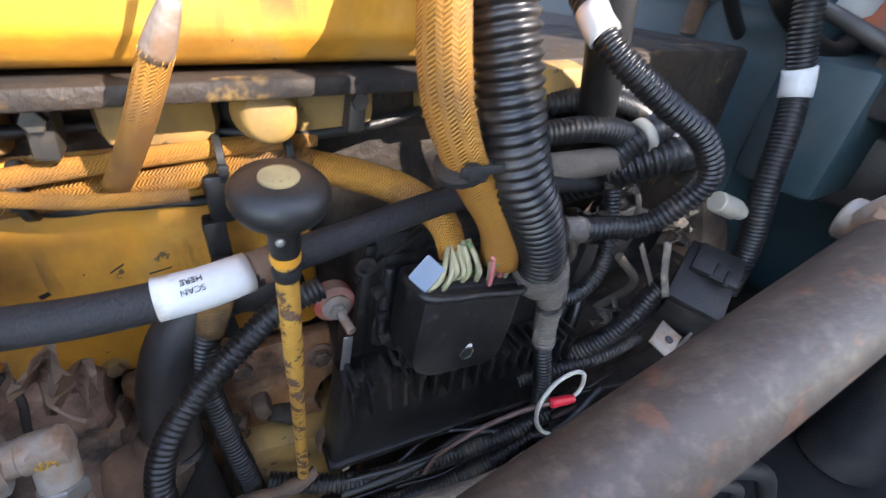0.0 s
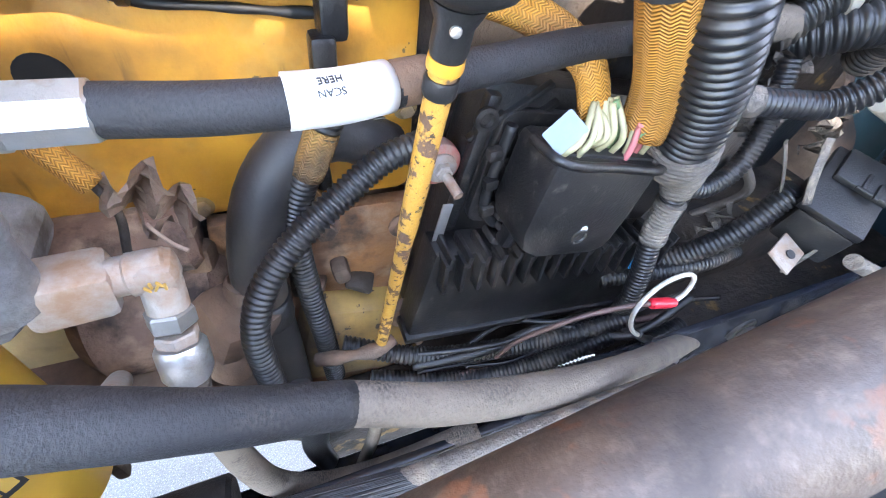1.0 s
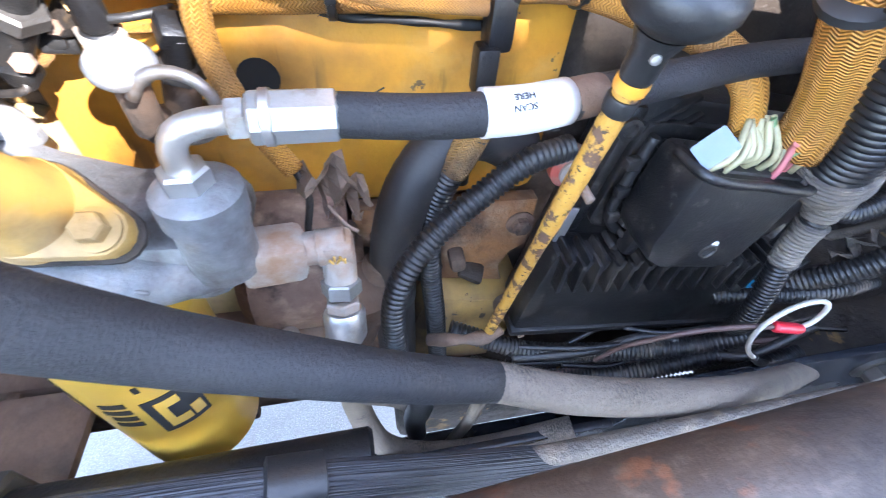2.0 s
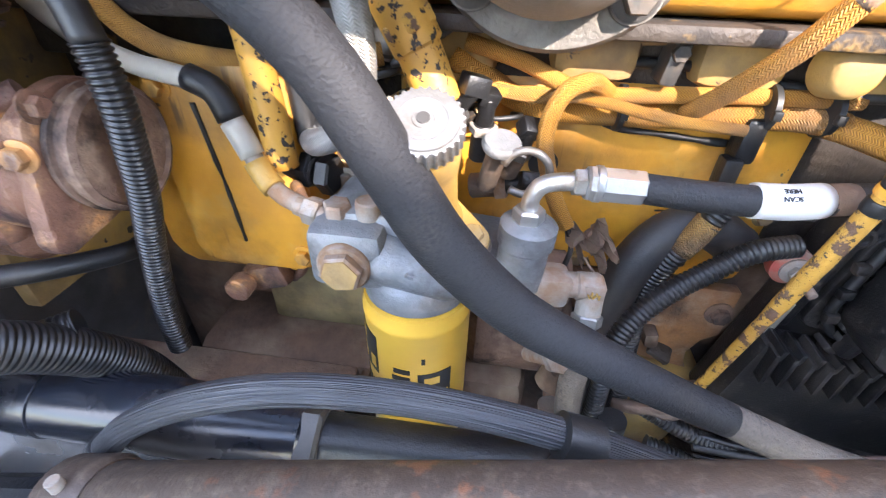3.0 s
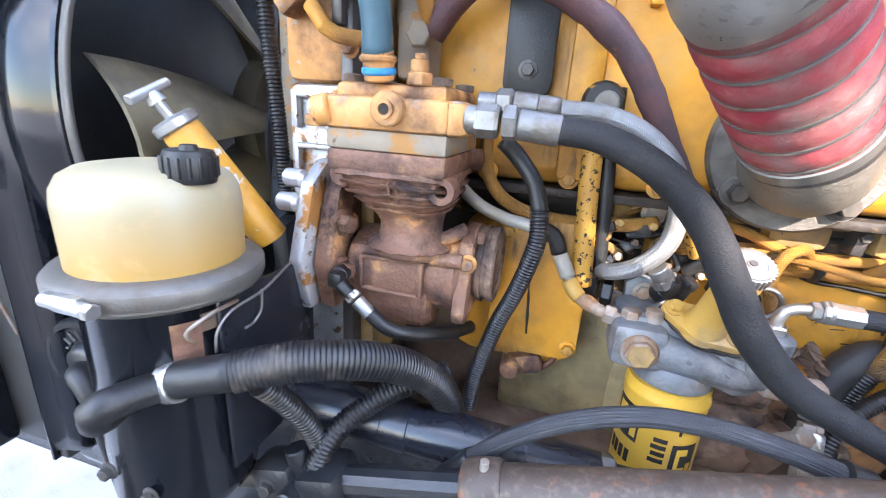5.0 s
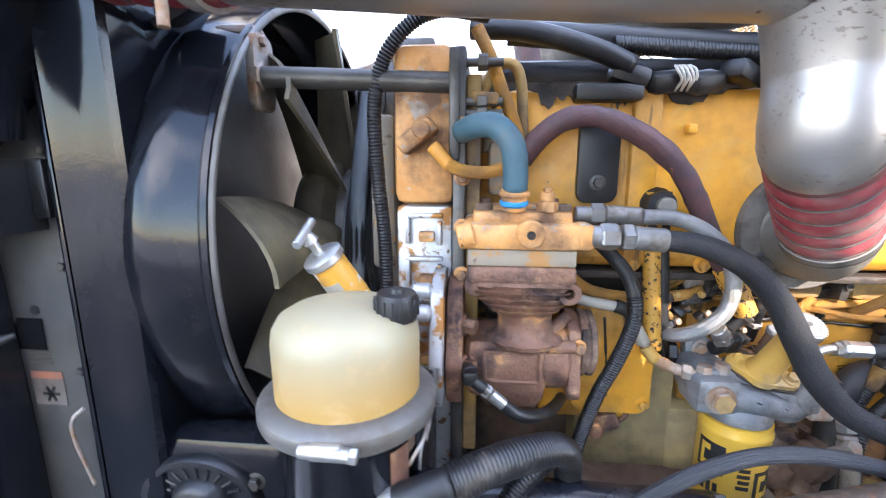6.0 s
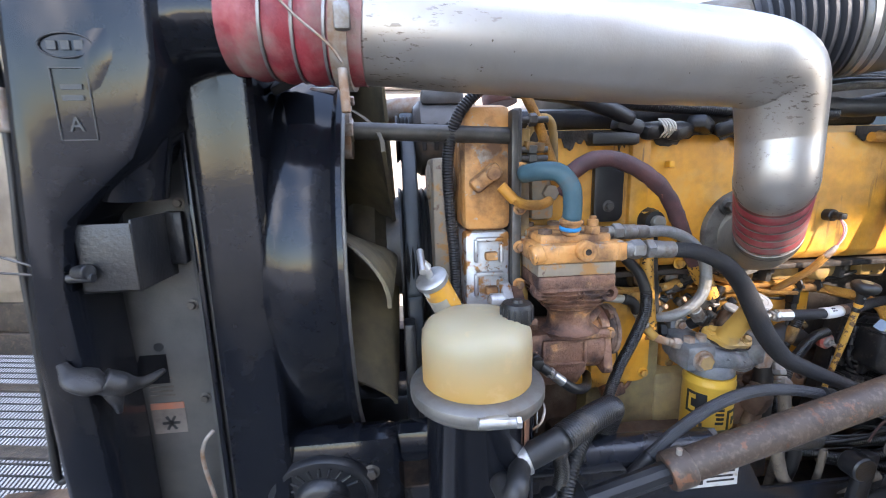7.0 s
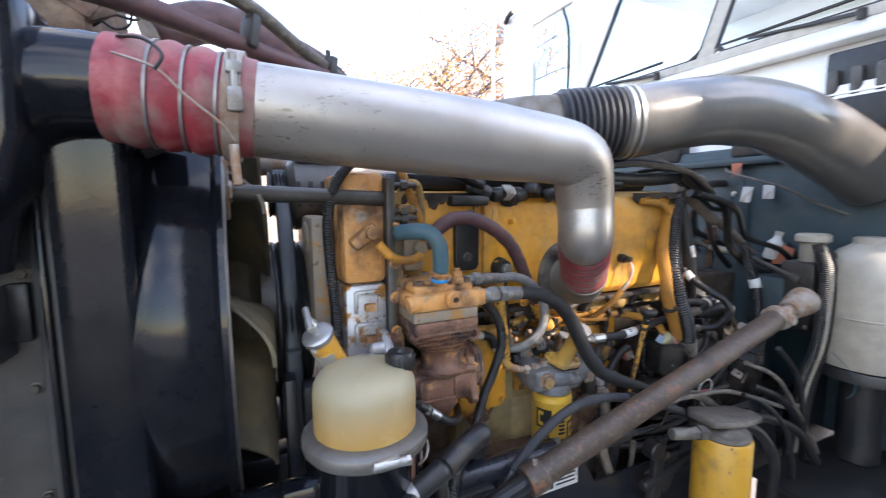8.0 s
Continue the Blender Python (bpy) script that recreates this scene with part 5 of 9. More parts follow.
def fuel_filter():
    f = thing("fuel_filter", (FX, FY, 1.09), "yellow spin-on fuel filter with a black and yellow label", "fuel filter")
    can = part("can", lathe([(0.0, 0.0), (0.030, 0.0), (0.042, 0.006), (0.0425, 0.018), (0.0425, 0.158), (0.0434, 0.160), (0.0434, 0.165), (0.0416, 0.168), (0.0416, 0.176), (0.030, 0.178)], (FX, FY, 1.090), (0, 0, 1), 48), "filter", f, "glossy yellow filter can")
    for a, w, z in ((-176, 48, 1.196), (-80, 38, 1.168)):
        part("logo_patch", label_ring((FX, FY, 0), 0.0425, z, z + 0.042, a, a + w), "ink", can, "black logo patch")
        part("logo_shape", label_ring((FX, FY, 0), 0.0428, z + 0.005, z + 0.037, a + 7, a + 13), "filter", can)
        part("logo_shape", label_ring((FX, FY, 0), 0.0428, z + 0.029, z + 0.037, a + 13, a + 24), "filter", can)
        part("logo_shape", label_ring((FX, FY, 0), 0.0428, z + 0.005, z + 0.013, a + 13, a + 24), "filter", can)
        part("logo_shape", label_ring((FX, FY, 0), 0.0428, z + 0.005, z + 0.018, a + w - 12, a + w - 3), "filter", can)
    for k in range(4):
        part("number_bar", label_ring((FX, FY, 0), 0.0425, 1.166, 1.182, -174 + 11 * k, -167 + 11 * k), "ink", can)
    for k in range(4):
        part("text_bar", label_ring((FX, FY, 0), 0.0425, 1.184 + 0.0085 * k, 1.189 + 0.0085 * k, -108 + 2 * (k % 2), -88), "ink", can)
    part("mark_bar", label_ring((FX, FY, 0), 0.0425, 1.222, 1.228, -76, -72), "ink", can)
    return f


def filter_head():
    h = thing("filter_head", (-0.23, 0.23, 1.27), "oily blue-grey cast filter head bolted to the engine", "filter head")
    out = [(-0.305, 1.296), (-0.303, 1.330), (-0.290, 1.337), (-0.258, 1.337), (-0.238, 1.324), (-0.208, 1.311), (-0.176, 1.308), (-0.160, 1.304), (-0.152, 1.294), (-0.156, 1.278), (-0.166, 1.268), (-0.180, 1.263), (-0.200, 1.270), (-0.268, 1.276), (-0.294, 1.282)]
    part("body", prism(out, on_side(0, 0.264, 0), 0.066, 0.008), "casting_blue", h, "flowing cast body with a tapering tail")
    part("collar", lathe([(0.036, 0), (0.040, 0.003), (0.040, 0.012), (0.037, 0.020), (0.030, 0.026), (0.0, 0.027)], (FX, FY, 1.266), (0, 0, 1), 48), "casting_blue", h)
    part("wing", sweep([(-0.285, 0.208, 1.308), (-0.255, 0.202, 1.303), (-0.225, 0.200, 1.296), (-0.195, 0.204, 1.288), (-0.170, 0.208, 1.285), (-0.150, 0.211, 1.286)], 0.02, sides=20, radii=[0.022, 0.025, 0.023, 0.020, 0.016, 0.011], flat=0.8, wobble=0.10, step=0.006), "casting_blue", h, "flowing cast wing")
    for x, y, z in ((-0.235, 0.176, 1.306), (-0.215, 0.182, 1.297), (-0.196, 0.186, 1.294)):
        part("cast_mark", box((x, y, z), (0.006, 0.002, 0.004), 0.0008, (20, 25, 0)), "casting_blue", h)
    part("port_block", span((-0.307, 0.180, 1.284), (-0.254, 0.240, 1.331), 0.008), "casting_blue", h)
    part("plug", join(lathe([(0.0185, 0), (0.0185, 0.004), (0.0170, 0.006)], (-0.280, 0.1815, 1.306), (0, -1, 0), 32), hexnut((-0.280, 0.177, 1.306), (0, -1, 0), 0.0150, 0.008, 0.2)), "zinc_dusty", h)
    part("plug_face", lathe([(0.0, 0.001), (0.0128, 0.001), (0.0128, 0.0)], (-0.280, 0.169, 1.306), (0, -1, 0), 6, 25, 0.2), "ochre", h, "yellow hexagon plug")
    part("back_bracket", prism([(-0.292, 1.325), (-0.294, 1.352), (-0.282, 1.362), (-0.262, 1.358), (-0.250, 1.340), (-0.245, 1.325)], on_side(0, 0.272, 0), 0.018, 0.003), "casting_blue", h)
    bolts(h, [(-0.274, 0.253, 1.344), (-0.303, 0.262, 1.327)], (0, -1, 0), 0.008, 0.007, "zinc_dusty")
    part("union", join(hexnut((-0.290, 0.205, 1.330), (0, 0, 1), 0.010, 0.010), rod((-0.268, 0.205, 1.330), (-0.268, 0.205, 1.344), 0.009, 14)), "zinc_dusty", h)
    sensor = part("sensor", join(rod((-0.262, 0.246, 1.346), (-0.256, 0.236, 1.356), 0.010), box((-0.250, 0.228, 1.364), (0.026, 0.022, 0.024), 0.004, (20, 10, 25)), box((-0.240, 0.222, 1.372), (0.014, 0.016, 0.012), 0.003, (20, 10, 25))), "plastic", h, "black pressure sensor plug")
    for k in range(3):
        part("plug_rib", box((-0.258 + 0.007 * k, 0.217, 1.366), (0.002, 0.004, 0.018), 0.0006, (20, 10, 25)), "plastic", sensor)
    part("dark_valve", join(rod((-0.350, 0.262, 1.338), (-0.322, 0.254, 1.336), 0.012), rod((-0.362, 0.264, 1.339), (-0.344, 0.260, 1.338), 0.010), hexnut((-0.334, 0.257, 1.337), (1, -0.2, 0), 0.015, 0.010), hexnut((-0.318, 0.253, 1.336), (1, -0.2, 0), 0.016, 0.012, 0.4)), "rubber", h)
    part("outlet_post", join(lathe([(0.017, 0), (0.017, 0.034), (0.019, 0.036), (0.019, 0.050), (0.014, 0.054)], (-0.163, 0.206, 1.288), (0.04, -0.04, 1), 24)), "casting_blue", h, "cast outlet post")
    part("inlet_union", join(hexnut((-0.316, 0.212, 1.328), (1, -0.25, -0.12), 0.0105, 0.012), rod((-0.324, 0.214, 1.329), (-0.300, 0.208, 1.325), 0.007)), "zinc_dusty", h)
    return h


def priming_pump():
    p = thing("priming_pump", (-0.215, 0.20, 1.33), "yellow hand priming pump with a knurled zinc knob", "priming pump")
    a, b = Vector((-0.2240, 0.2025, 1.3330)), Vector((-0.2200, 0.1465, 1.4170))
    ax = (b - a).normalized()
    part("barrel", lathe([(0.022, 0.0), (0.020, 0.010), (0.0165, 0.016), (0.0155, 0.065), (0.0168, 0.078), (0.0172, 0.085), (0.0165, 0.094), (0.012, 0.098)], a, ax, 36), "ochre", p)
    # two-bolt flange, its long axis running down towards the cab
    u = Vector((0.78, 0.0, -0.62))
    u = (u - ax * u.dot(ax)).normalized()
    v = ax.cross(u)
    seat = Matrix(((u.x, v.x, ax.x, a.x), (u.y, v.y, ax.y, a.y), (u.z, v.z, ax.z, a.z), (0, 0, 0, 1)))
    rim = [(0.021 * math.cos(q), 0.021 * math.sin(q)) for q in [2 * math.pi * k / 24 for k in range(24)]]
    for s in (-1, 1):
        rim += [(s * 0.030 + 0.011 * math.cos(q), 0.011 * math.sin(q)) for q in [2 * math.pi * k / 14 for k in range(14)]]
    part("flange", prism(hull(rim), seat, 0.010, 0.002), "ochre", p)
    part("gasket", prism(hull([(x * 1.06, y * 1.08) for x, y in rim]), seat @ Matrix.Translation((0, 0, -0.003)), 0.003, 0.0005), "grime_shade", p)
    rim = []
    for k in range(28):
        for f, r in ((-0.30, 0.0174), (-0.14, 0.0187), (0.14, 0.0187), (0.30, 0.0174)):
            q = 2 * math.pi * (k + f) / 28
            rim.append((r * math.cos(q), r * math.sin(q)))
    knob = part("knob", prism(rim, along(ax, a + ax * 0.096), 0.0115, 0.0004), "zinc_worn", p, "scalloped zinc knob")
    part("knob_face", lathe([(0.0164, 0.0), (0.0160, 0.0012), (0.011, 0.0014), (0.0105, 0.0009), (0.0050, 0.0009), (0.0046, 0.0016), (0.0, 0.0016)], a + ax * 0.1074, ax, 48), "zinc_worn", knob)
    part("knob_centre", lathe([(0.0030, 0.0), (0.0030, 0.001), (0.0, 0.001)], a + ax * 0.1088, ax, 20), "steel", knob)
    for s in (-1, 1):
        q = seat @ Vector((s * 0.030, 0, 0.010))
        part("bolt", bolt_bm(q, ax, 0.0065, 0.009), "ochre", p)
    return p


fuel_filter()
filter_head()
priming_pump()


def water_valve():
    v = thing("drain_tap", (-0.185, 0.245, 1.36), "small grey drain tap with a wire ring", "tap")
    part("stem", rod((-0.192, 0.258, 1.335), (-0.185, 0.244, 1.372), 0.0075), "brown", v)
    part("lid", lathe([(0.0125, 0), (0.0135, 0.002), (0.0135, 0.005), (0.012, 0.007), (0.004, 0.0075), (0.0, 0.0075)], (-0.184, 0.242, 1.372), (0.1, -0.3, 1), 28), "casting_blue", v)
    ring = [(-0.166 + 0.016 * math.cos(a), 0.232, 1.360 + 0.016 * math.sin(a)) for a in [math.pi * (0.9 - k * 0.2) for k in range(9)]]
    part("wire_ring", sweep(ring, 0.0028, sides=10), "zinc_worn", v)


water_valve()
for k, (p, q, r, mat) in enumerate((((-0.235, 0.262, 1.372), (-0.205, 0.250, 1.410), 0.012, "plastic"), ((-0.200, 0.275, 1.350), (-0.196, 0.262, 1.400), 0.010, "rubber"), ((-0.178, 0.272, 1.340), (-0.165, 0.262, 1.380), 0.011, "brown"), ((-0.205, 0.285, 1.320), (-0.160, 0.280, 1.330), 0.013, "brown"), ((-0.250, 0.280, 1.390), (-0.220, 0.275, 1.372), 0.010, "steel"))):
    p, q = Vector(p), Vector(q)
    sn = thing("engine_sensor", p, "grimy engine sensor with a dark plug behind the pump", "sensor", group="sensors behind the pump")
    part("body", rod(p, p.lerp(q, 0.6), r * 0.8, 18), mat, sn)
    part("nut", hexnut(p.lerp(q, 0.45), q - p, r * 1.05, r * 0.7), "zinc_dusty" if k % 2 else "steel", sn)
    part("plug", join(rod(p.lerp(q, 0.6), q, r * 0.65, 14), box(q, (r * 1.5, r * 1.2, r * 1.1), 0.002, (20 * k, 15, 30))), "plastic", sn)


# ---- pressure line with printed label, elbow fittings ----
def fuel_hose():
    h = thing("fuel_hose", (0.0, 0.22, 1.30), "black fabric fuel hose with zinc elbow and printed sleeve", "hose")
    path = [(-0.100, 0.2065, 1.3685), (-0.060, 0.200, 1.3695), (-0.020, 0.202, 1.3695), (0.020, 0.213, 1.3695), (0.060, 0.224, 1.369), (0.115, 0.238, 1.370), (0.170, 0.245, 1.370), (0.240, 0.252, 1.362), (0.320, 0.27, 1.345), (0.45, 0.31, 1.32)]
    part("tube", sweep(path, 0.0092, sides=18, step=0.005), "hose", h)
    part("printed_sleeve", sweep([(-0.040, 0.2008, 1.3696), (-0.020, 0.202, 1.3697), (0.0, 0.2072, 1.3697)], 0.0104, sides=24), "white", h, "white printed sleeve, half worn off")
    part("worn_sleeve", sweep([(-0.0012, 0.2071, 1.3697), (0.010, 0.2102, 1.3697), (0.018, 0.2125, 1.3696)], 0.0096, sides=18, wobble=0.03), "brown", h, "rust-brown worn end of the sleeve")
    part("elbow", sweep([(-0.1625, 0.2025, 1.347), (-0.1625, 0.2020, 1.358), (-0.158, 0.2022, 1.3665), (-0.148, 0.2035, 1.3695), (-0.136, 0.205, 1.3695)], 0.0056, sides=16), "zinc", h)
    part("nut", hexnut((-0.1625, 0.203, 1.3405), (0, 0, 1), 0.0105, 0.010), "zinc", h)
    part("nut", hexnut((-0.1395, 0.2047, 1.3695), (1, 0.06, 0), 0.0085, 0.008), "zinc", h)
    part("crimp", join(rod((-0.132, 0.2053, 1.3695), (-0.098, 0.2066, 1.3685), 0.0108, 8), rod((-0.128, 0.2055, 1.3694), (-0.122, 0.2057, 1.3692), 0.0112)), "zinc", h, "bright crimped ferrule")
    for k, line in enumerate(("SCAN", "HERE")):
        nrm = Vector((0.0, -math.cos(radians(38 + 26 * k)), math.sin(radians(38 + 26 * k))))
        ax = Vector((-0.985, -0.13, 0.0)).normalized()
        up = nrm.cross(ax).normalized()
        at = Vector((-0.024, 0.2015, 1.3697)) + nrm * 0.0105
        m = Matrix(((ax.x, up.x, nrm.x, at.x), (ax.y, up.y, nrm.y, at.y), (ax.z, up.z, nrm.z, at.z), (0, 0, 0, 1)))
        words(line, 0.0040, m, h)
    for k, (x, w) in enumerate(((-0.0075, 0.0045), (-0.0125, 0.0012), (-0.010, 0.0012))):
        part("print_bar", label_ring((x, 0.2012 + 0.16 * max(0, x + 0.03), 1.3697), 0.0104, 0, w, -25, 40, 8, (1, 0.09, 0)), "ink", h)
    return h


fh = fuel_hose()


def elbow_union():
    e = thing("pipe_elbow", (-0.12, 0.21, 1.23), "dusty zinc pipe elbow with hexagon unions", "pipe fitting")
    part("block", join(box((-0.142, 0.212, 1.283), (0.034, 0.026, 0.026), 0.005, (0, 6, 10)), rod((-0.128, 0.213, 1.284), (-0.112, 0.214, 1.284), 0.0095)), "zinc_dusty", e)
    part("elbow", join(rod((-0.120, 0.213, 1.284), (-0.103, 0.214, 1.284), 0.0105), box((-0.108, 0.2125, 1.283), (0.018, 0.020, 0.019), 0.005), rod((-0.108, 0.211, 1.280), (-0.1085, 0.203, 1.262), 0.0095)), "zinc_dusty", e)
    for k in range(5):
        part("cast_mark", box((-0.1115 + 0.0018 * k, 0.2022, 1.2835 + 0.0022 * (k % 2)), (0.0012, 0.0016, 0.0040), 0.0004, (0, 30 * (k % 3) - 30, 0)), "ochre", e)
    part("union_nut", hexnut((-0.1085, 0.204, 1.266), (-0.02, -0.36, -0.93), 0.0115, 0.010), "zinc_worn", e)
    part("union_nut", hexnut((-0.1088, 0.199, 1.254), (-0.02, -0.36, -0.93), 0.0105, 0.007, 0.4), "zinc_dusty", e)
    part("ferrule", lathe([(0.0105, 0), (0.0125, 0.003), (0.0125, 0.018), (0.010, 0.023)], (-0.109, 0.196, 1.248), (-0.02, -0.36, -0.93), 24), "zinc", e, "bright zinc ferrule")
    return e


elbow_union()
hose("drain_hose", [(-0.110, 0.188, 1.228), (-0.112, 0.180, 1.205), (-0.105, 0.185, 1.16), (-0.08, 0.21, 1.08), (-0.06, 0.24, 0.98)], 0.010, "hose_dusty", "dusty hose hanging below the zinc elbow")


# ---- dipstick ----
def dipstick():
    d = thing("dipstick", (0.01, 0.23, 1.10), "yellow dipstick tube, paint flaking, with a black grip", "dipstick")
    a, b = Vector((0.0085, 0.236, 1.125)), Vector((0.0165, 0.190, 1.385))
    ax = (b - a).normalized()
    part("tube", lathe([(0.0046, 0), (0.0046, 0.15), (0.0056, 0.17), (0.0058, (b - a).length)], a, ax, 18), "flaked", d, "yellow tube with rust-brown flaked paint")
    part("collar", join(lathe([(0.0066, 0), (0.0070, 0.002), (0.0070, 0.007), (0.0066, 0.008)], b - ax * 0.012, ax, 20)), "rubber", d)
    part("collar", lathe([(0.0070, 0), (0.0073, 0.002), (0.0070, 0.005)], b - ax * 0.001, ax, 20), "yellow", d)
    part("stem", lathe([(0.0066, 0), (0.0072, 0.003), (0.0072, 0.012), (0.009, 0.016), (0.0105, 0.020)], b + ax * 0.004, ax, 24), "rubber", d)
    grip = part("grip", lathe([(0.0085, 0), (0.0095, 0.005), (0.0145, 0.008), (0.0185, 0.011), (0.0208, 0.016), (0.0205, 0.021), (0.0180, 0.0242), (0.011, 0.0258), (0.0, 0.0262)], b + ax * 0.019, ax, 40), "rubber", d, "round black grip with worn yellow mark")
    part("mark", lathe([(0.0062, 0.0), (0.0082, -0.0002), (0.0082, 0.0008), (0.0062, 0.0010)], b + ax * 0.0449, ax, 28), "olive", grip, "worn yellow ring mark")
    for k in range(3):
        part("mark_bar", box(b + ax * 0.0452 + Vector((-0.003 + 0.003 * k, -0.001, 0)), (0.0014, 0.008 - 0.002 * abs(k - 1), 0.0012), 0.0004), "olive", grip)
    part("rivet", lathe([(0.0022, 0), (0.0018, 0.001), (0.0, 0.0014)], b + ax * 0.016 + Vector((-0.003, -0.0082, 0)), (-0.3, -1, 0), 12), "zinc", d)


dipstick()


# ---- engine control unit ----
def control_unit():
    u = thing("engine_control_unit", (0.18, 0.27, 1.08), "black finned engine control unit on rubber mounts", "control unit")
    lean = Matrix.Translation((0.05, 0, 1.226)) @ pose(0, 0, 0, 0, 9, 0)

    def leant(bm):
        bmesh.ops.transform(bm, matrix=lean, verts=bm.verts)
        return bm
    part("body", leant(span((0.012, 0.266, -0.12), (0.265, 0.300, 0.118), 0.006)), "ecm_black", u)
    part("lower_box", leant(span((0.0, 0.238, -0.108), (0.262, 0.268, -0.004), 0.004)), "ecm_black", u, "black lower housing with fins")
    part("lower_lip", leant(span((-0.003, 0.234, -0.112), (0.264, 0.262, -0.104), 0.002)), "ecm_black", u)
    fin = leant(join(box((0.008, 0.2350, -0.020), (0.0042, 0.016, 0.034), 0.0012, (0, -10, 0)), box((0.008, 0.2420, -0.003), (0.0042, 0.030, 0.012), 0.0012)))
    for k in range(17):
        step = (lean.to_3x3() @ Vector((0.0152 * k, 0, 0)))
        f = fin.copy()
        bmesh.ops.translate(f, vec=step, verts=f.verts)
        part("fin", f, "ecm_black", u)
    fin.free()
    part("edge_rail", leant(span((0.012, 0.258, 0.004), (0.022, 0.268, 0.112), 0.003)), "ecm_black", u)
    for x, z, w in ((0.040, 0.104, 0.05), (0.052, 0.094, 0.045), (0.020, 0.088, 0.03)):
        part("cover_rib", leant(box((x, 0.264, z), (w, 0.006, 0.004), 0.001, (0, -44, 0))), "ecm_black", u)
    part("gasket_frame", prism(rounded(0.125, 0.094, 0.012), on_side(0.148, 0.267, 1.267, -9), 0.008), "ecm_black", u)
    for k in range(4):
        part("frame_screw", leant(lathe([(0.004, 0), (0.004, 0.002), (0.002, 0.0025), (0.0, 0.0025)], (0.045 + 0.002 * (k % 2), 0.259, 0.016 + 0.024 * k), (0, -1, 0), 12)), "ecm_black", u)
    for k in range(8):
        part("latch_rib", leant(box((0.050 + 0.003 * math.sin(k * 2), 0.248, 0.004 + 0.0115 * k), (0.013, 0.018, 0.006), 0.002, (0, 24, 8 * math.sin(k * 3)))), "ecm_black", u)
    part("latch_bar", leant(box((0.056, 0.236, 0.044), (0.012, 0.014, 0.076), 0.004, (0, 6, 0))), "ecm_black", u, "lever latch beside the plug")
    # connector hood, open above
    out = [(0.100, 1.320), (0.188, 1.303), (0.183, 1.264), (0.176, 1.234), (0.166, 1.226), (0.110, 1.236), (0.096, 1.246), (0.092, 1.262)]
    part("connector_hood", prism(out, on_side(0, 0.252, 0), 0.048, 0.0075), "ecm_black", u, "black connector hood with a bolt hole")
    part("bolt_hole", lathe([(0.0065, 0), (0.0065, 0.002), (0.0048, 0.002), (0.0045, 0.0005), (0.0, 0.0004)], (0.140, 0.2045, 1.253), (0, -1, 0), 20), "steel", u)
    # white dot paints the highlight in the bolt hole
    part("painted_glint", lathe([(0.0030, 0), (0.0028, 0.0010), (0.0, 0.0012)], (0.1415, 0.2045, 1.2595), (0, -1, 0), 12), "white", u)
    # black plate on the solid hood paints the dark of its open mouth
    part("hood_mouth", prism([(-0.040, -0.016), (0.040, -0.016), (0.038, 0.014), (-0.036, 0.014)], Matrix.Translation((0.144, 0.228, 1.3095)) @ pose(0, 0, 0, 0, 11, 0), 0.004, 0.001), "ink", u)
    n = Vector((-0.50, -0.70, 0.50)).normalized()
    ux = Vector((0.80, -0.57, -0.05)).cross(n).normalized().cross(n) * -1
    uy = n.cross(ux)
    tag = Matrix(((ux.x, uy.x, n.x, 0.107), (ux.y, uy.y, n.y, 0.217), (ux.z, uy.z, n.z, 1.331), (0, 0, 0, 1))) @ pose(0, 0, 0, 0, 0, -32)
    part("paper_label", prism(rounded(0.016, 0.021, 0.0015), tag, 0.0008, 0), "label_blue", u, "pale blue-white folded paper tag")
    part("hood_lip", sweep([(0.098, 0.232, 1.3195), (0.104, 0.2045, 1.3190), (0.145, 0.2035, 1.3105), (0.185, 0.2045, 1.3025), (0.189, 0.232, 1.3025)], 0.0032, sides=10), "ecm_black", u)
    part("seal", sweep([(0.094, 0.250, 1.318), (0.087, 0.250, 1.262), (0.094, 0.250, 1.240), (0.112, 0.250, 1.229), (0.168, 0.250, 1.219)], 0.0040, sides=10), "rubber", u)
    for k in range(3):
        part("seal_clip", box((0.084 + 0.002 * k, 0.247, 1.300 - 0.024 * k), (0.010, 0.008, 0.009), 0.002, (0, -9, 0)), "ecm_black", u)
    part("cover_bolt", lathe([(0.008, 0), (0.008, 0.003), (0.005, 0.0035), (0.004, 0.001), (0.0, 0.001)], (0.076, 0.254, 1.322), (0, -1, 0), 20), "ecm_black", u)
    for p, nm in (((0.056, 0.262, 1.281), "upper"), ((0.043, 0.262, 1.107), "lower")):
        mount = part("rubber_mount", lathe([(0.015, 0), (0.016, 0.004), (0.016, 0.012), (0.012, 0.015)], Vector(p) + Vector((0, 0.018, 0)), (0, -1, 0), 28), "redpaint" if nm == "upper" else "brown", u, "dusty red rubber bush" if nm == "upper" else "")
        part("washer", lathe([(0.011, 0), (0.011, 0.002), (0.009, 0.003)], Vector(p) + Vector((0, 0.003, 0)), (0, -1, 0), 24), "zinc_dusty", mount)
        part("stud", join(hexnut(Vector(p), (0, -1, 0), 0.0065, 0.006), rod(p, Vector(p) + Vector((0.004, -0.022, -0.006)), 0.0036, 12)), "zinc_dusty", mount)
    part("ground_strap", box((0.0585, 0.255, 1.238), (0.008, 0.002, 0.036), 0.0008, (0, 8, 0)), "zinc", u)
    return u


control_unit()


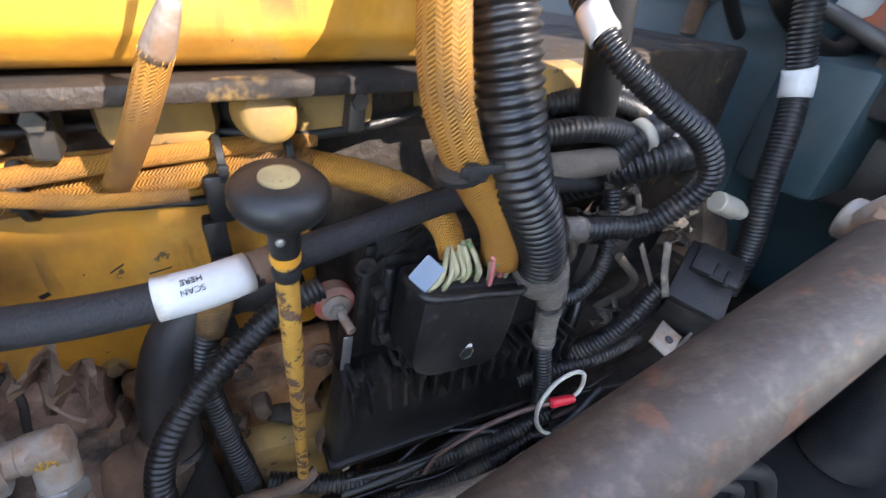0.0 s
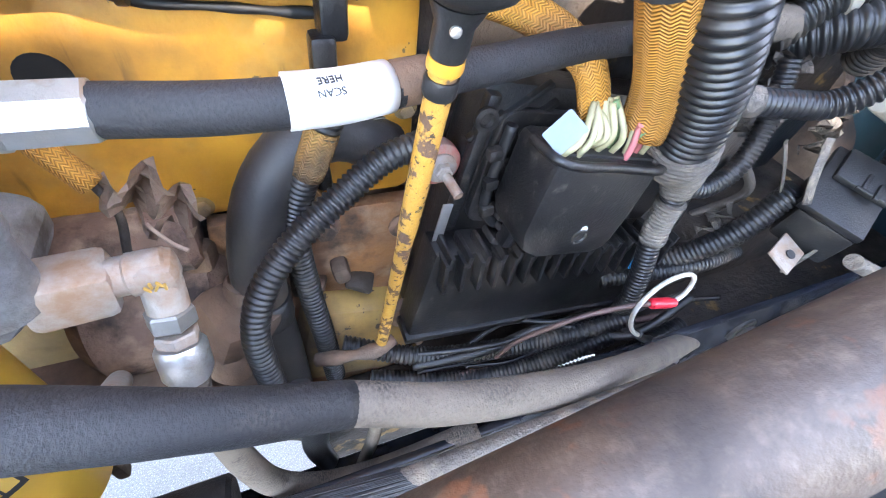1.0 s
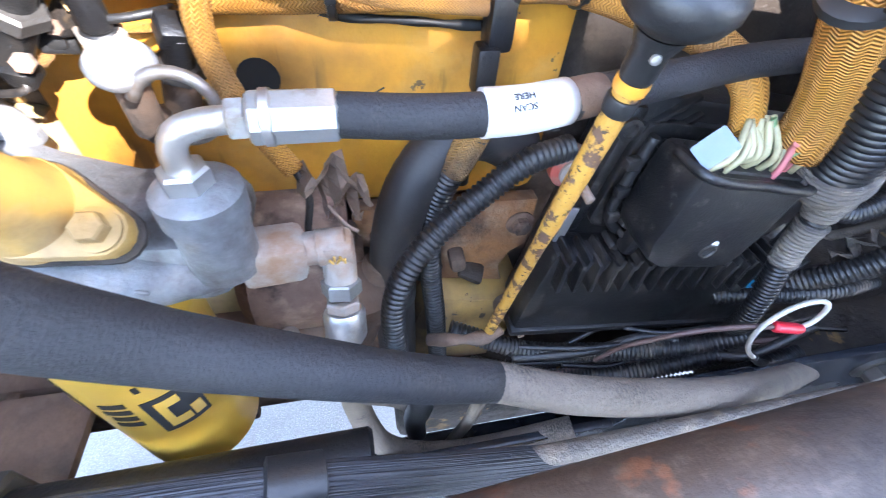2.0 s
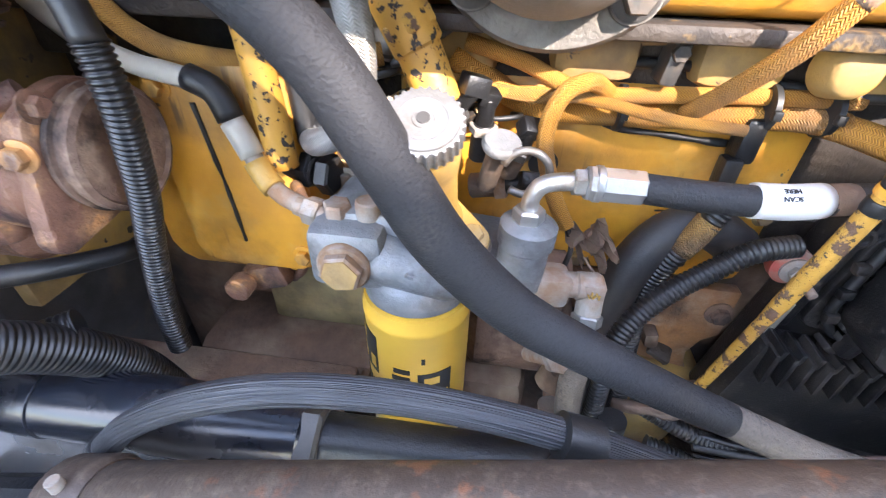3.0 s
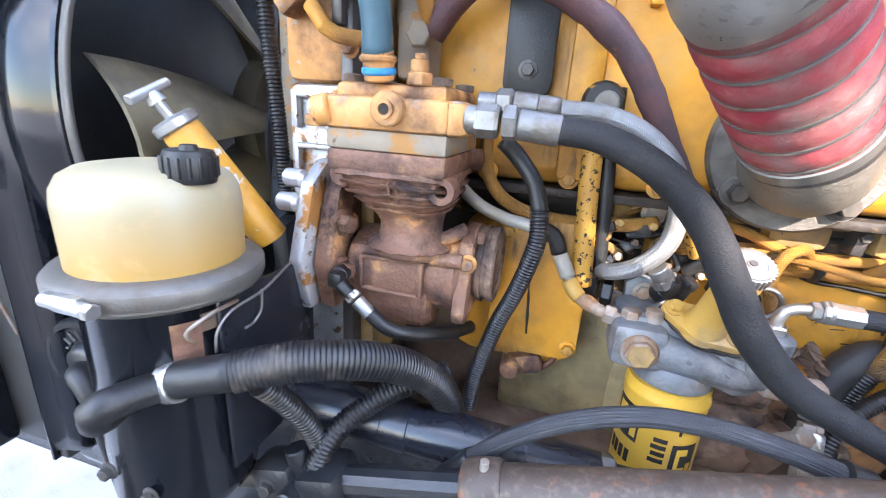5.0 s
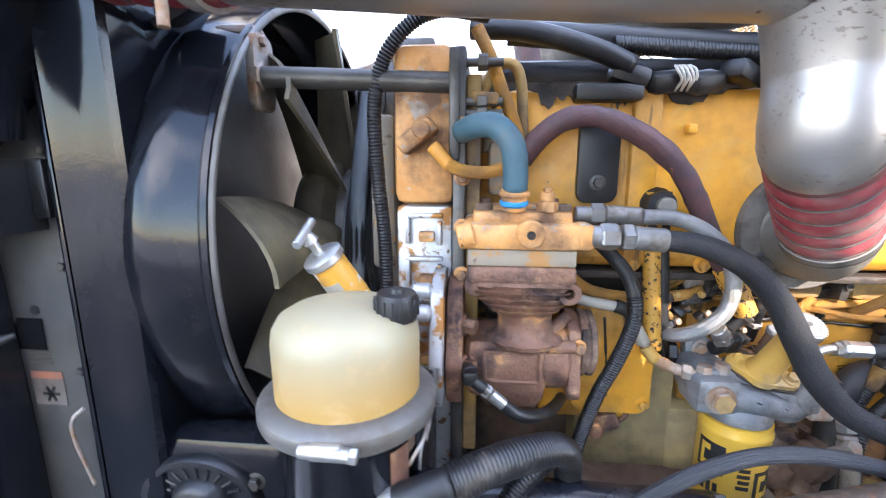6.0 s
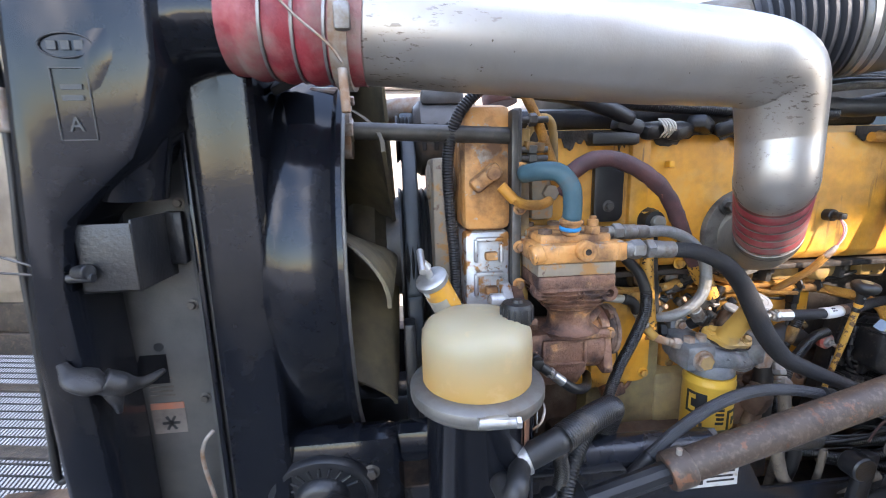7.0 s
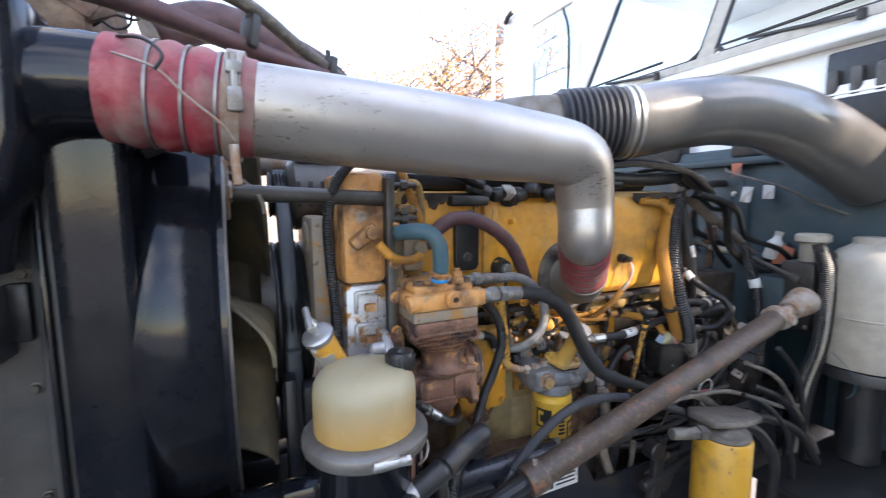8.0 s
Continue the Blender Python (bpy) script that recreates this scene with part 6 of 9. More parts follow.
def connector_wires():
    w = thing("wire_bundle", (0.15, 0.23, 1.30), "cream, green and pink wires entering the control unit plug", "wires")
    rng = random.Random(4)
    kinds = ["wire_cream"] * 7 + ["wire_green", "wire_cream", "wire_pink", "wire_cream", "wire_green", "wire_pink", "wire_green", "wire_cream"]
    for k, kind in enumerate(kinds):
        f = k / (len(kinds) - 1)
        x = 0.112 + 0.066 * f
        left = k < 9
        top = (0.126 + 0.018 * k / 8, 0.226 + rng.uniform(-0.006, 0.008), 1.344) if left else (0.160 + 0.018 * (k - 9) / 5, 0.217 + rng.uniform(-0.006, 0.006), 1.332)
        side = rng.uniform(-0.006, 0.006)
        pts = [(x, 0.224 + rng.uniform(-0.006, 0.010), 1.296 - 0.17 * (x - 0.112)), (x + side, 0.218 + rng.uniform(-0.006, 0.006), 1.317 - 0.12 * (x - 0.112)), (x + (top[0] - x) * 0.55 + side, 0.216 + rng.uniform(-0.006, 0.004), 1.329), top]
        part("wire", sweep(pts, 0.0021, sides=10, step=0.003), kind, w)


connector_wires()
hose("wire_loom", [(0.170, 0.221, 1.321), (0.168, 0.220, 1.332), (0.163, 0.218, 1.350), (0.145, 0.212, 1.378), (0.122, 0.204, 1.410), (0.104, 0.202, 1.45), (0.102, 0.208, 1.50), (0.12, 0.235, 1.56), (0.15, 0.25, 1.62), (0.165, 0.255, 1.67)], 0.0150, "loom", "yellow woven wire sleeve rising from the plug", "wire loom", sides=24, flat=0.62, wobble=0.08)
hose("wire_loom", [(0.134, 0.230, 1.333), (0.133, 0.232, 1.341), (0.131, 0.236, 1.350), (0.124, 0.242, 1.362), (0.105, 0.262, 1.374), (0.075, 0.288, 1.380), (0.04, 0.300, 1.388)], 0.0135, "loom", "yellow woven wire sleeve bending to the engine side", "wire loom", sides=24, flat=0.62, wobble=0.08)
hose("wire_loom", [(0.055, 0.297, 1.386), (0.02, 0.300, 1.388), (-0.03, 0.303, 1.384), (-0.085, 0.306, 1.381), (-0.135, 0.305, 1.381), (-0.165, 0.300, 1.385), (-0.200, 0.300, 1.402), (-0.225, 0.300, 1.418)], 0.0115, "loom", "yellow woven wire sleeve along the engine side", "wire loom", sides=20, flat=0.8, wobble=0.10)
hose("wire_loom", [(0.060, 0.300, 1.402), (0.0, 0.298, 1.402), (-0.06, 0.296, 1.400), (-0.11, 0.292, 1.398), (-0.140, 0.284, 1.404), (-0.175, 0.288, 1.418), (-0.215, 0.292, 1.428)], 0.0058, "loom", "thin yellow sleeve lying on the thick one", "wire loom", sides=14)
hose("wire_loom", [(-0.112, 0.292, 1.400), (-0.130, 0.268, 1.412), (-0.148, 0.258, 1.404), (-0.154, 0.258, 1.375), (-0.143, 0.254, 1.338), (-0.128, 0.250, 1.310)], 0.0062, "loom", "yellow sleeve looping down to a sensor", "wire loom", sides=14)
hose("wire_loom", [(-0.055, 0.292, 1.388), (-0.043, 0.270, 1.410), (-0.028, 0.245, 1.440), (-0.015, 0.232, 1.468)], 0.0068, "loom", "yellow sleeve of the boost sensor lead", "wire loom", sides=14)
run("sensor_lead", "pink and white sensor wires in a grey crimped sleeve", "wire", [("crimp_sleeve", [(-0.016, 0.2325, 1.466), (-0.010, 0.227, 1.478), (-0.005, 0.224, 1.488)], 0.0056, "zinc_dusty", "grey crimped sleeve", dict(radii=[0.0066, 0.0056, 0.0034], wobble=0.12)), ("pink_wire", [(-0.006, 0.2245, 1.486), (0.001, 0.222, 1.503), (0.006, 0.226, 1.520), (0.006, 0.236, 1.536)], 0.0016, "wire_pink", "", dict(sides=8)), ("white_wire", [(-0.005, 0.2235, 1.486), (0.003, 0.220, 1.505), (0.009, 0.225, 1.522), (0.008, 0.236, 1.536)], 0.0014, "wire_white", "", dict(sides=8))])
plug = thing("sensor_plug", (0.006, 0.25, 1.54), "black boost sensor plug on the valve cover", "sensor")
part("base", rod((0.006, 0.264, 1.54), (0.006, 0.246, 1.54), 0.011), "plastic", plug)
part("neck", rod((0.006, 0.247, 1.54), (0.006, 0.234, 1.54), 0.007), "plastic", plug)
part("connector", box((0.006, 0.232, 1.54), (0.012, 0.010, 0.011), 0.002), "plastic", plug)
hose("vent_pipe", [(-0.357, 0.252, 1.56), (-0.354, 0.250, 1.50), (-0.350, 0.246, 1.43), (-0.342, 0.241, 1.345)], 0.0112, "speckled", "yellow painted pipe with black flaked paint", "pipe", sides=20)
hose("breather_hose", [(-0.338, 0.262, 1.56), (-0.336, 0.260, 1.49), (-0.330, 0.258, 1.42), (-0.326, 0.256, 1.36)], 0.0085, "rubber", "black hose hanging beside the yellow pipe", sides=16)
hose("wire_loom", [(-0.478, 0.262, 1.54), (-0.473, 0.262, 1.509), (-0.465, 0.258, 1.455), (-0.432, 0.256, 1.424), (-0.374, 0.258, 1.413), (-0.308, 0.264, 1.415), (-0.272, 0.276, 1.420)], 0.0078, "amber_loom", "oil-darkened yellow sleeve bending under the valve cover", "wire loom", sides=16)
run("fuel_line", "beige and zinc fuel line with a black rubber joint", "pipe", [("plastic_line", [(-0.515, 0.252, 1.462), (-0.502, 0.250, 1.446), (-0.472, 0.249, 1.422), (-0.440, 0.247, 1.410), (-0.418, 0.244, 1.407), (-0.395, 0.240, 1.404)], 0.0075, "beige", "beige plastic line", dict(sides=16)), ("rubber_joint", [(-0.398, 0.240, 1.406), (-0.380, 0.238, 1.398), (-0.372, 0.236, 1.380)], 0.0092, "rubber", "black rubber joint", {}), ("metal_line", [(-0.374, 0.236, 1.384), (-0.362, 0.232, 1.362), (-0.350, 0.226, 1.342), (-0.336, 0.220, 1.332), (-0.318, 0.214, 1.328)], 0.0068, "zinc_dusty", "dusty metal line", dict(sides=16)), ("wide_sleeve", [(-0.371, 0.2355, 1.379), (-0.364, 0.233, 1.366), (-0.359, 0.231, 1.356)], 0.0090, "beige", "", {}), ("yellow_sleeve", [(-0.357, 0.2295, 1.353), (-0.350, 0.226, 1.342), (-0.343, 0.2225, 1.336)], 0.0088, "ochre", "yellow sleeve", {})])
hose("sensor_line", [(-0.372, 0.270, 1.385), (-0.350, 0.255, 1.383), (-0.325, 0.262, 1.390), (-0.305, 0.268, 1.380)], 0.0055, "loom_dirty", "dirty yellow sensor lead", "wire loom", sides=12)


# zip ties and dark clips on the looms
def tie(c, axis, r, name="cable_tie"):
    a = Vector(axis).normalized()
    return solo(name, join(lathe([(r, 0), (r + 0.0015, 0.0005), (r + 0.0015, 0.0045), (r, 0.005)], Vector(c) - a * 0.0025, a, 20), box(Vector(c) + Vector((0, -r - 0.002, 0)), (0.006, 0.005, 0.007), 0.001)), "ink", "black plastic cable tie round the loom", "cable tie", group="cable ties")


for c, axis, r in (((-0.098, 0.304, 1.386), (1, 0, 0), 0.0155), ((0.040, 0.300, 1.394), (1, 0, 0), 0.0165), ((0.119, 0.204, 1.414), (-0.45, -0.2, 0.85), 0.0160), ((0.0, 0.300, 1.394), (1, 0, 0), 0.016)):
    tie(c, axis, r)
solo("harness_clip", join(box((-0.005, 0.296, 1.372), (0.016, 0.02, 0.034), 0.004), box((-0.012, 0.290, 1.345), (0.014, 0.016, 0.03), 0.003), sweep([(-0.012, 0.29, 1.335), (-0.02, 0.285, 1.30), (-0.018, 0.29, 1.26)], 0.0055)), "plastic", "black connector clip hanging from the loom", "connector")
for pts in ([(-0.408, 0.2495, 1.385), (-0.404, 0.2495, 1.350), (-0.400, 0.2495, 1.312), (-0.397, 0.2495, 1.265)], [(-0.349, 0.3040, 1.292), (-0.3485, 0.3040, 1.272), (-0.350, 0.3040, 1.255)], [(-0.346, 0.3040, 1.240), (-0.349, 0.3040, 1.225), (-0.353, 0.3040, 1.215)], [(-0.360, 0.3040, 1.245), (-0.361, 0.3040, 1.235)], [(-0.335, 0.3040, 1.235), (-0.337, 0.3040, 1.222)]):
    solo("oil_streak", sweep(pts, 0.0017, sides=8, step=0.004, wobble=0.6), "ink", "black oil and sealant streak on the yellow cover", "streak", group="oil streaks")
# no real hole: a black disc paints its shaded inside
solo("cover_hole", lathe([(0.0125, 0), (0.0125, 0.0006), (0.0, 0.0006)], (-0.146, 0.3122, 1.333), (0, -1, 0), 24), "ink", "flat black disc painting the dark of a hole in the side cover", "opening")
solo("seam_sealer", sweep([(-0.105, 0.3095, 1.372), (-0.085, 0.309, 1.368), (-0.06, 0.309, 1.3665), (-0.03, 0.309, 1.364), (-0.01, 0.309, 1.363)], 0.0028, sides=8, wobble=0.5), "ink", "black bead of sealant along the cover", "sealant")


def torn_wrap():
    """A crumpled strip of brown heat wrap hanging off the loom's end."""
    rng = random.Random(8)
    bm = bmesh.new()
    n, m = 12, 9
    rows = [[bm.verts.new((-0.131 + 0.030 * j / m + 0.020 * i / n + rng.uniform(-0.002, 0.002), 0.246 + 0.010 * math.sin(i * 1.1 + j * 0.9) + rng.uniform(-0.003, 0.003), 1.312 - 0.036 * i / n + 0.006 * j / m + rng.uniform(-0.002, 0.002))) for j in range(m + 1)] for i in range(n + 1)]
    for i in range(n):
        for j in range(m):
            if (i > 8 and j > 5) or (i > 6 and j in (2, 3)):
                continue
            bm.faces.new((rows[i][j], rows[i][j + 1], rows[i + 1][j + 1], rows[i + 1][j]))
    bmesh.ops.solidify(bm, geom=bm.faces[:], thickness=0.0008)
    t = thing("torn_wrap", (-0.12, 0.246, 1.29), "torn crumpled brown heat wrap on a loom end", "heat wrap")
    part("sheet", bm, "foil", t)
    part("cord", sweep([(-0.128, 0.250, 1.312), (-0.122, 0.244, 1.295), (-0.126, 0.240, 1.272), (-0.124, 0.236, 1.262)], 0.0022, sides=8), "grime_shade", t)
    part("cord", sweep([(-0.112, 0.240, 1.290), (-0.103, 0.232, 1.282), (-0.096, 0.228, 1.279)], 0.0012, sides=8), "foil", t)


torn_wrap()


# ---- conduits and clutter beside the control unit ----
run("wiring_conduit", "thick black corrugated main harness conduit with dusty tape", "conduit", [("conduit", [(0.205, 0.212, 1.312), (0.193, 0.204, 1.340), (0.172, 0.197, 1.375), (0.151, 0.194, 1.410), (0.138, 0.200, 1.46), (0.135, 0.215, 1.52), (0.16, 0.235, 1.60), (0.19, 0.25, 1.68)], 0.0175, "corrugated", "", dict(ribs=0.0062, depth=0.0038, sides=24)), ("torn_tape", [(0.203, 0.2110, 1.318), (0.211, 0.214, 1.300), (0.222, 0.214, 1.288), (0.226, 0.212, 1.270)], 0.018, "tape", "dusty torn tape", dict(radii=[0.0195, 0.0205, 0.015, 0.010], ribs=0.0036, depth=0.0018, wobble=0.16, sides=28)), ("branch", [(0.226, 0.212, 1.274), (0.228, 0.212, 1.25), (0.228, 0.208, 1.22), (0.232, 0.203, 1.19), (0.236, 0.20, 1.15), (0.25, 0.21, 1.10)], 0.0085, "corrugated", "thin branch conduit", dict(ribs=0.004, depth=0.002, sides=16)), ("branch_tape", [(0.227, 0.2115, 1.262), (0.228, 0.211, 1.24), (0.228, 0.208, 1.222)], 0.0105, "tape", "", dict(ribs=0.0034, depth=0.0014, wobble=0.14, sides=20))])
hose("wiring_conduit", [(0.225, 0.210, 1.278), (0.245, 0.205, 1.276), (0.268, 0.206, 1.292), (0.280, 0.215, 1.325), (0.283, 0.228, 1.36)], 0.0068, "corrugated", "glossy thin conduit curving upward", ribs=0.0032, depth=0.0016, sides=14)
run("wiring_conduit", "black corrugated conduit bent in a loop, white marker sleeve", "conduit", [("conduit", [(0.224, 0.250, 1.496), (0.222, 0.226, 1.479), (0.229, 0.210, 1.465), (0.259, 0.190, 1.441), (0.290, 0.175, 1.419), (0.304, 0.170, 1.388), (0.282, 0.185, 1.352), (0.255, 0.198, 1.346), (0.225, 0.206, 1.346)], 0.0082, "corrugated", "", dict(ribs=0.0042, depth=0.0024, sides=20)), ("marker_sleeve", [(0.2232, 0.238, 1.4885), (0.222, 0.229, 1.4815), (0.223, 0.221, 1.4755)], 0.0100, "white", "white marker sleeve", dict(sides=20)), ("end_cuff", [(0.232, 0.204, 1.346), (0.222, 0.2065, 1.3465), (0.214, 0.208, 1.347)], 0.0098, "tape", "", {})])
run("wiring_conduit", "dusty corrugated conduit by the firewall, white marker sleeve", "conduit", [("conduit", [(0.545, 0.285, 1.55), (0.544, 0.268, 1.49), (0.552, 0.250, 1.427), (0.540, 0.235, 1.385), (0.524, 0.22, 1.329), (0.52, 0.205, 1.262), (0.51, 0.20, 1.20)], 0.013, "corrugated_dusty", "", dict(ribs=0.0045, depth=0.0025, sides=16)), ("marker_sleeve", [(0.550, 0.2545, 1.443), (0.552, 0.2505, 1.429), (0.551, 0.2465, 1.415)], 0.0155, "white", "white marker sleeve", {})])
for k, (dx, dy, dz) in enumerate(((0, 0, 0), (0.018, 0.022, 0.018), (0.035, 0.03, -0.012), (0.05, 0.045, 0.02))):
    hose("wiring_conduit", [(0.235 + dx, 0.275 + dy, 1.395 + dz), (0.285 + dx, 0.262 + dy, 1.40 + dz), (0.34 + dx, 0.265 + dy, 1.385 + dz), (0.40 + dx, 0.29 + dy, 1.36 + dz), (0.50, 0.34 + dy, 1.33 + dz)], 0.0105 - 0.001 * k, "corrugated_dusty", "dusty corrugated conduit behind the loop", ribs=0.0046, depth=0.0026, sides=14)
hose("coolant_pipe", [(0.20, 0.262, 1.372), (0.26, 0.258, 1.372), (0.33, 0.262, 1.368), (0.42, 0.285, 1.352), (0.52, 0.32, 1.33)], 0.0125, "hose_dusty", "dusty black heater hose", sides=18)
for a, b, r in (((0.26, 0.25, 1.17), (0.235, 0.30, 1.11), 0.007), ((0.372, 0.205, 1.245), (0.28, 0.25, 1.11), 0.010), ((0.40, 0.215, 1.24), (0.34, 0.27, 1.06), 0.011), ((0.24, 0.24, 1.13), (0.40, 0.22, 1.15), 0.008)):
    a, b = Vector(a), Vector(b)
    hose("wiring_conduit", [a, a.lerp(b, 0.5) + Vector((0.01, -0.015, 0.012)), b], r, "corrugated_dusty", "dusty harness branch near the bell housing", ribs=0.0045, depth=0.0022, sides=12)
for k, pts in enumerate(([(-0.02, 0.26, 1.10), (0.05, 0.235, 1.085), (0.13, 0.22, 1.085), (0.20, 0.205, 1.10), (0.25, 0.195, 1.125)], [(0.0, 0.24, 1.06), (0.08, 0.215, 1.055), (0.16, 0.20, 1.07), (0.23, 0.19, 1.105)], [(0.04, 0.24, 1.04), (0.14, 0.20, 1.04), (0.24, 0.18, 1.07), (0.32, 0.18, 1.10)])):
    hose("wiring_conduit", pts, 0.0085, "corrugated_dusty", "dust-grey conduit lying under the control unit", ribs=0.0042, depth=0.0022, sides=12)
solo("blue_connector", join(box((0.262, 0.240, 1.163), (0.016, 0.012, 0.014), 0.002, (0, 20, 0)), box((0.266, 0.234, 1.156), (0.010, 0.006, 0.012), 0.001)), "blue_plastic", "blue plastic connector clip", "connector")
hose("sensor_lead", [(0.290, 0.255, 1.225), (0.278, 0.248, 1.195), (0.264, 0.241, 1.165), (0.258, 0.238, 1.14), (0.262, 0.245, 1.10)], 0.0048, "rubber", "black sensor lead through the blue clip", "wire")


def red_splice():
    s = thing("wire_splice", (0.222, 0.165, 1.188), "red butt splice joining a brown and a white wire", "wire splice")
    part("sleeve", lathe([(0.0028, 0), (0.0046, 0.002), (0.0046, 0.020), (0.0036, 0.026)], (0.212, 0.170, 1.191), (1, -0.15, -0.12), 16), "red_plastic", s)
    part("white_wire", sweep([(0.236, 0.167, 1.188), (0.246, 0.168, 1.196), (0.246, 0.170, 1.212), (0.234, 0.172, 1.218), (0.214, 0.172, 1.213), (0.200, 0.170, 1.197), (0.199, 0.168, 1.178), (0.206, 0.165, 1.162), (0.222, 0.163, 1.148)], 0.0020, sides=10), "wire_white", s, "white looped wire")
    part("black_end", sweep([(0.216, 0.164, 1.153), (0.228, 0.163, 1.142), (0.245, 0.165, 1.13)], 0.0036, sides=10), "rubber", s)
    part("brown_wire", sweep([(0.214, 0.170, 1.1905), (0.190, 0.174, 1.190), (0.160, 0.182, 1.178), (0.135, 0.19, 1.158), (0.12, 0.20, 1.13), (0.115, 0.21, 1.09)], 0.0022, sides=10), "wire_brown", s, "brown wire")


red_splice()


def relay_box():
    r = thing("relay_box", (0.39, 0.19, 1.24), "black relay box with a pale metal tab", "relay box")
    t = (8, -14, 24)
    part("body", box((0.418, 0.190, 1.232), (0.088, 0.050, 0.040), 0.004, t), "plastic", r)
    part("lid", box((0.416, 0.187, 1.255), (0.092, 0.054, 0.008), 0.002, t), "plastic", r)
    part("lid_step", box((0.436, 0.190, 1.265), (0.044, 0.046, 0.008), 0.002, t), "plastic", r)
    part("clip", join(box((0.424, 0.172, 1.264), (0.022, 0.004, 0.004), 0.001, t), box((0.424, 0.184, 1.266), (0.022, 0.004, 0.004), 0.001, t), box((0.414, 0.178, 1.263), (0.004, 0.014, 0.004), 0.001, t)), "plastic", r)
    part("metal_tab", join(box((0.352, 0.168, 1.2135), (0.034, 0.024, 0.0025), 0.001, (25, -10, 20))), "zinc_dusty", r, "pale metal tab with a hole")
    # black disc in place of a cut hole, for its shaded inside
    part("tab_hole", lathe([(0.0042, 0), (0.0042, 0.0008), (0, 0.0008)], (0.3535, 0.1655, 1.2145), (-0.1, -0.42, 0.9), 14), "ink", r)
    part("strap", sweep([(0.345, 0.20, 1.31), (0.338, 0.188, 1.285), (0.342, 0.180, 1.262)], 0.0035, flat=0.4), "tape", r)


relay_box()
solo("ribbon_strap", box((0.385, 0.165, 1.200), (0.012, 0.003, 0.04), 0.001, (10, 25, 10)), "tape", "pale cloth strap end", "strap")

# corrugated loops left of the control unit
hose("wiring_conduit", [(0.045, 0.262, 1.305), (0.015, 0.256, 1.300), (-0.012, 0.250, 1.283), (-0.045, 0.238, 1.262), (-0.068, 0.226, 1.238), (-0.078, 0.217, 1.21), (-0.078, 0.212, 1.175), (-0.075, 0.21, 1.12)], 0.0082, "corrugated_dusty", "dusty corrugated conduit crossing below the fuel hose", ribs=0.004, depth=0.0022, sides=16)
hose("wiring_conduit", [(-0.008, 0.272, 1.335), (-0.022, 0.270, 1.305), (-0.036, 0.272, 1.27), (-0.043, 0.275, 1.23), (-0.040, 0.272, 1.17), (-0.035, 0.265, 1.12), (-0.03, 0.26, 1.05)], 0.0088, "corrugated_dusty", "dusty corrugated conduit hanging to the starter", ribs=0.004, depth=0.0022, sides=16)
solo("conduit_end", sweep([(-0.018, 0.271, 1.315), (-0.024, 0.270, 1.300), (-0.030, 0.271, 1.285)], 0.0102), "loom_dirty", "tan cloth wrap on the conduit", "tape")
run("rubber_duct", "thick dusty rubber duct by the starter", "duct", [("duct", [(0.03, 0.302, 1.275), (-0.005, 0.296, 1.296), (-0.035, 0.288, 1.292), (-0.058, 0.280, 1.265), (-0.070, 0.272, 1.225), (-0.074, 0.268, 1.175), (-0.072, 0.268, 1.11), (-0.07, 0.27, 1.0)], 0.0185, "rubber_dusty", "", dict(sides=24)), ("cuff", [(-0.0735, 0.2683, 1.185), (-0.074, 0.268, 1.172), (-0.0738, 0.268, 1.158)], 0.0200, "rubber", "rubber cuff", dict(sides=24))])
hose("ground_cable", [(-0.045, 0.245, 1.112), (-0.020, 0.235, 1.122), (0.005, 0.232, 1.125), (0.020, 0.236, 1.128)], 0.0055, "brown", "dust-caked ground cable at the dipstick foot", "cable", wobble=0.5)
hose("heater_hose", [(-0.118, 0.200, 1.16), (-0.108, 0.184, 1.10), (-0.092, 0.178, 1.050), (-0.055, 0.172, 1.028), (0.0, 0.166, 1.034), (0.08, 0.162, 1.06)], 0.0105, "hose_dusty", "dusty hose looping below the engine", sides=20)
hose("heater_hose", [(-0.062, 0.20, 1.15), (-0.058, 0.20, 1.08), (-0.060, 0.215, 1.0), (-0.05, 0.24, 0.86)], 0.012, "rubber", "black hose running down past the frame", sides=18)
hose("heater_hose", [(-0.005, 0.19, 1.10), (-0.012, 0.19, 1.04), (-0.02, 0.20, 0.96), (-0.02, 0.22, 0.86)], 0.006, "hose_dusty", "thin dusty drain tube below the engine", sides=14)
hose("air_line", [(-0.06, 0.115, 1.045), (0.02, 0.112, 1.06), (0.10, 0.110, 1.08), (0.20, 0.11, 1.11)], 0.011, "rubber", "black air line along the frame rail", sides=14)


# ---- grey hose, clamp, steering shaft ----
run("brake_hose", "grey woven brake hose arching over the frame rail", "hose", [("woven_sleeve", [(-0.425, 0.088, 1.205), (-0.388, 0.086, 1.243), (-0.335, 0.085, 1.279), (-0.275, 0.089, 1.296), (-0.205, 0.094, 1.293), (-0.130, 0.097, 1.275), (-0.060, 0.097, 1.250), (0.02, 0.100, 1.215), (0.10, 0.108, 1.178)], 0.0088, "hose_grey", "", dict(sides=22)), ("end_ferrule", [(-0.452, 0.090, 1.172), (-0.440, 0.089, 1.186), (-0.424, 0.088, 1.206)], 0.0105, "black_dusty", "", {})])


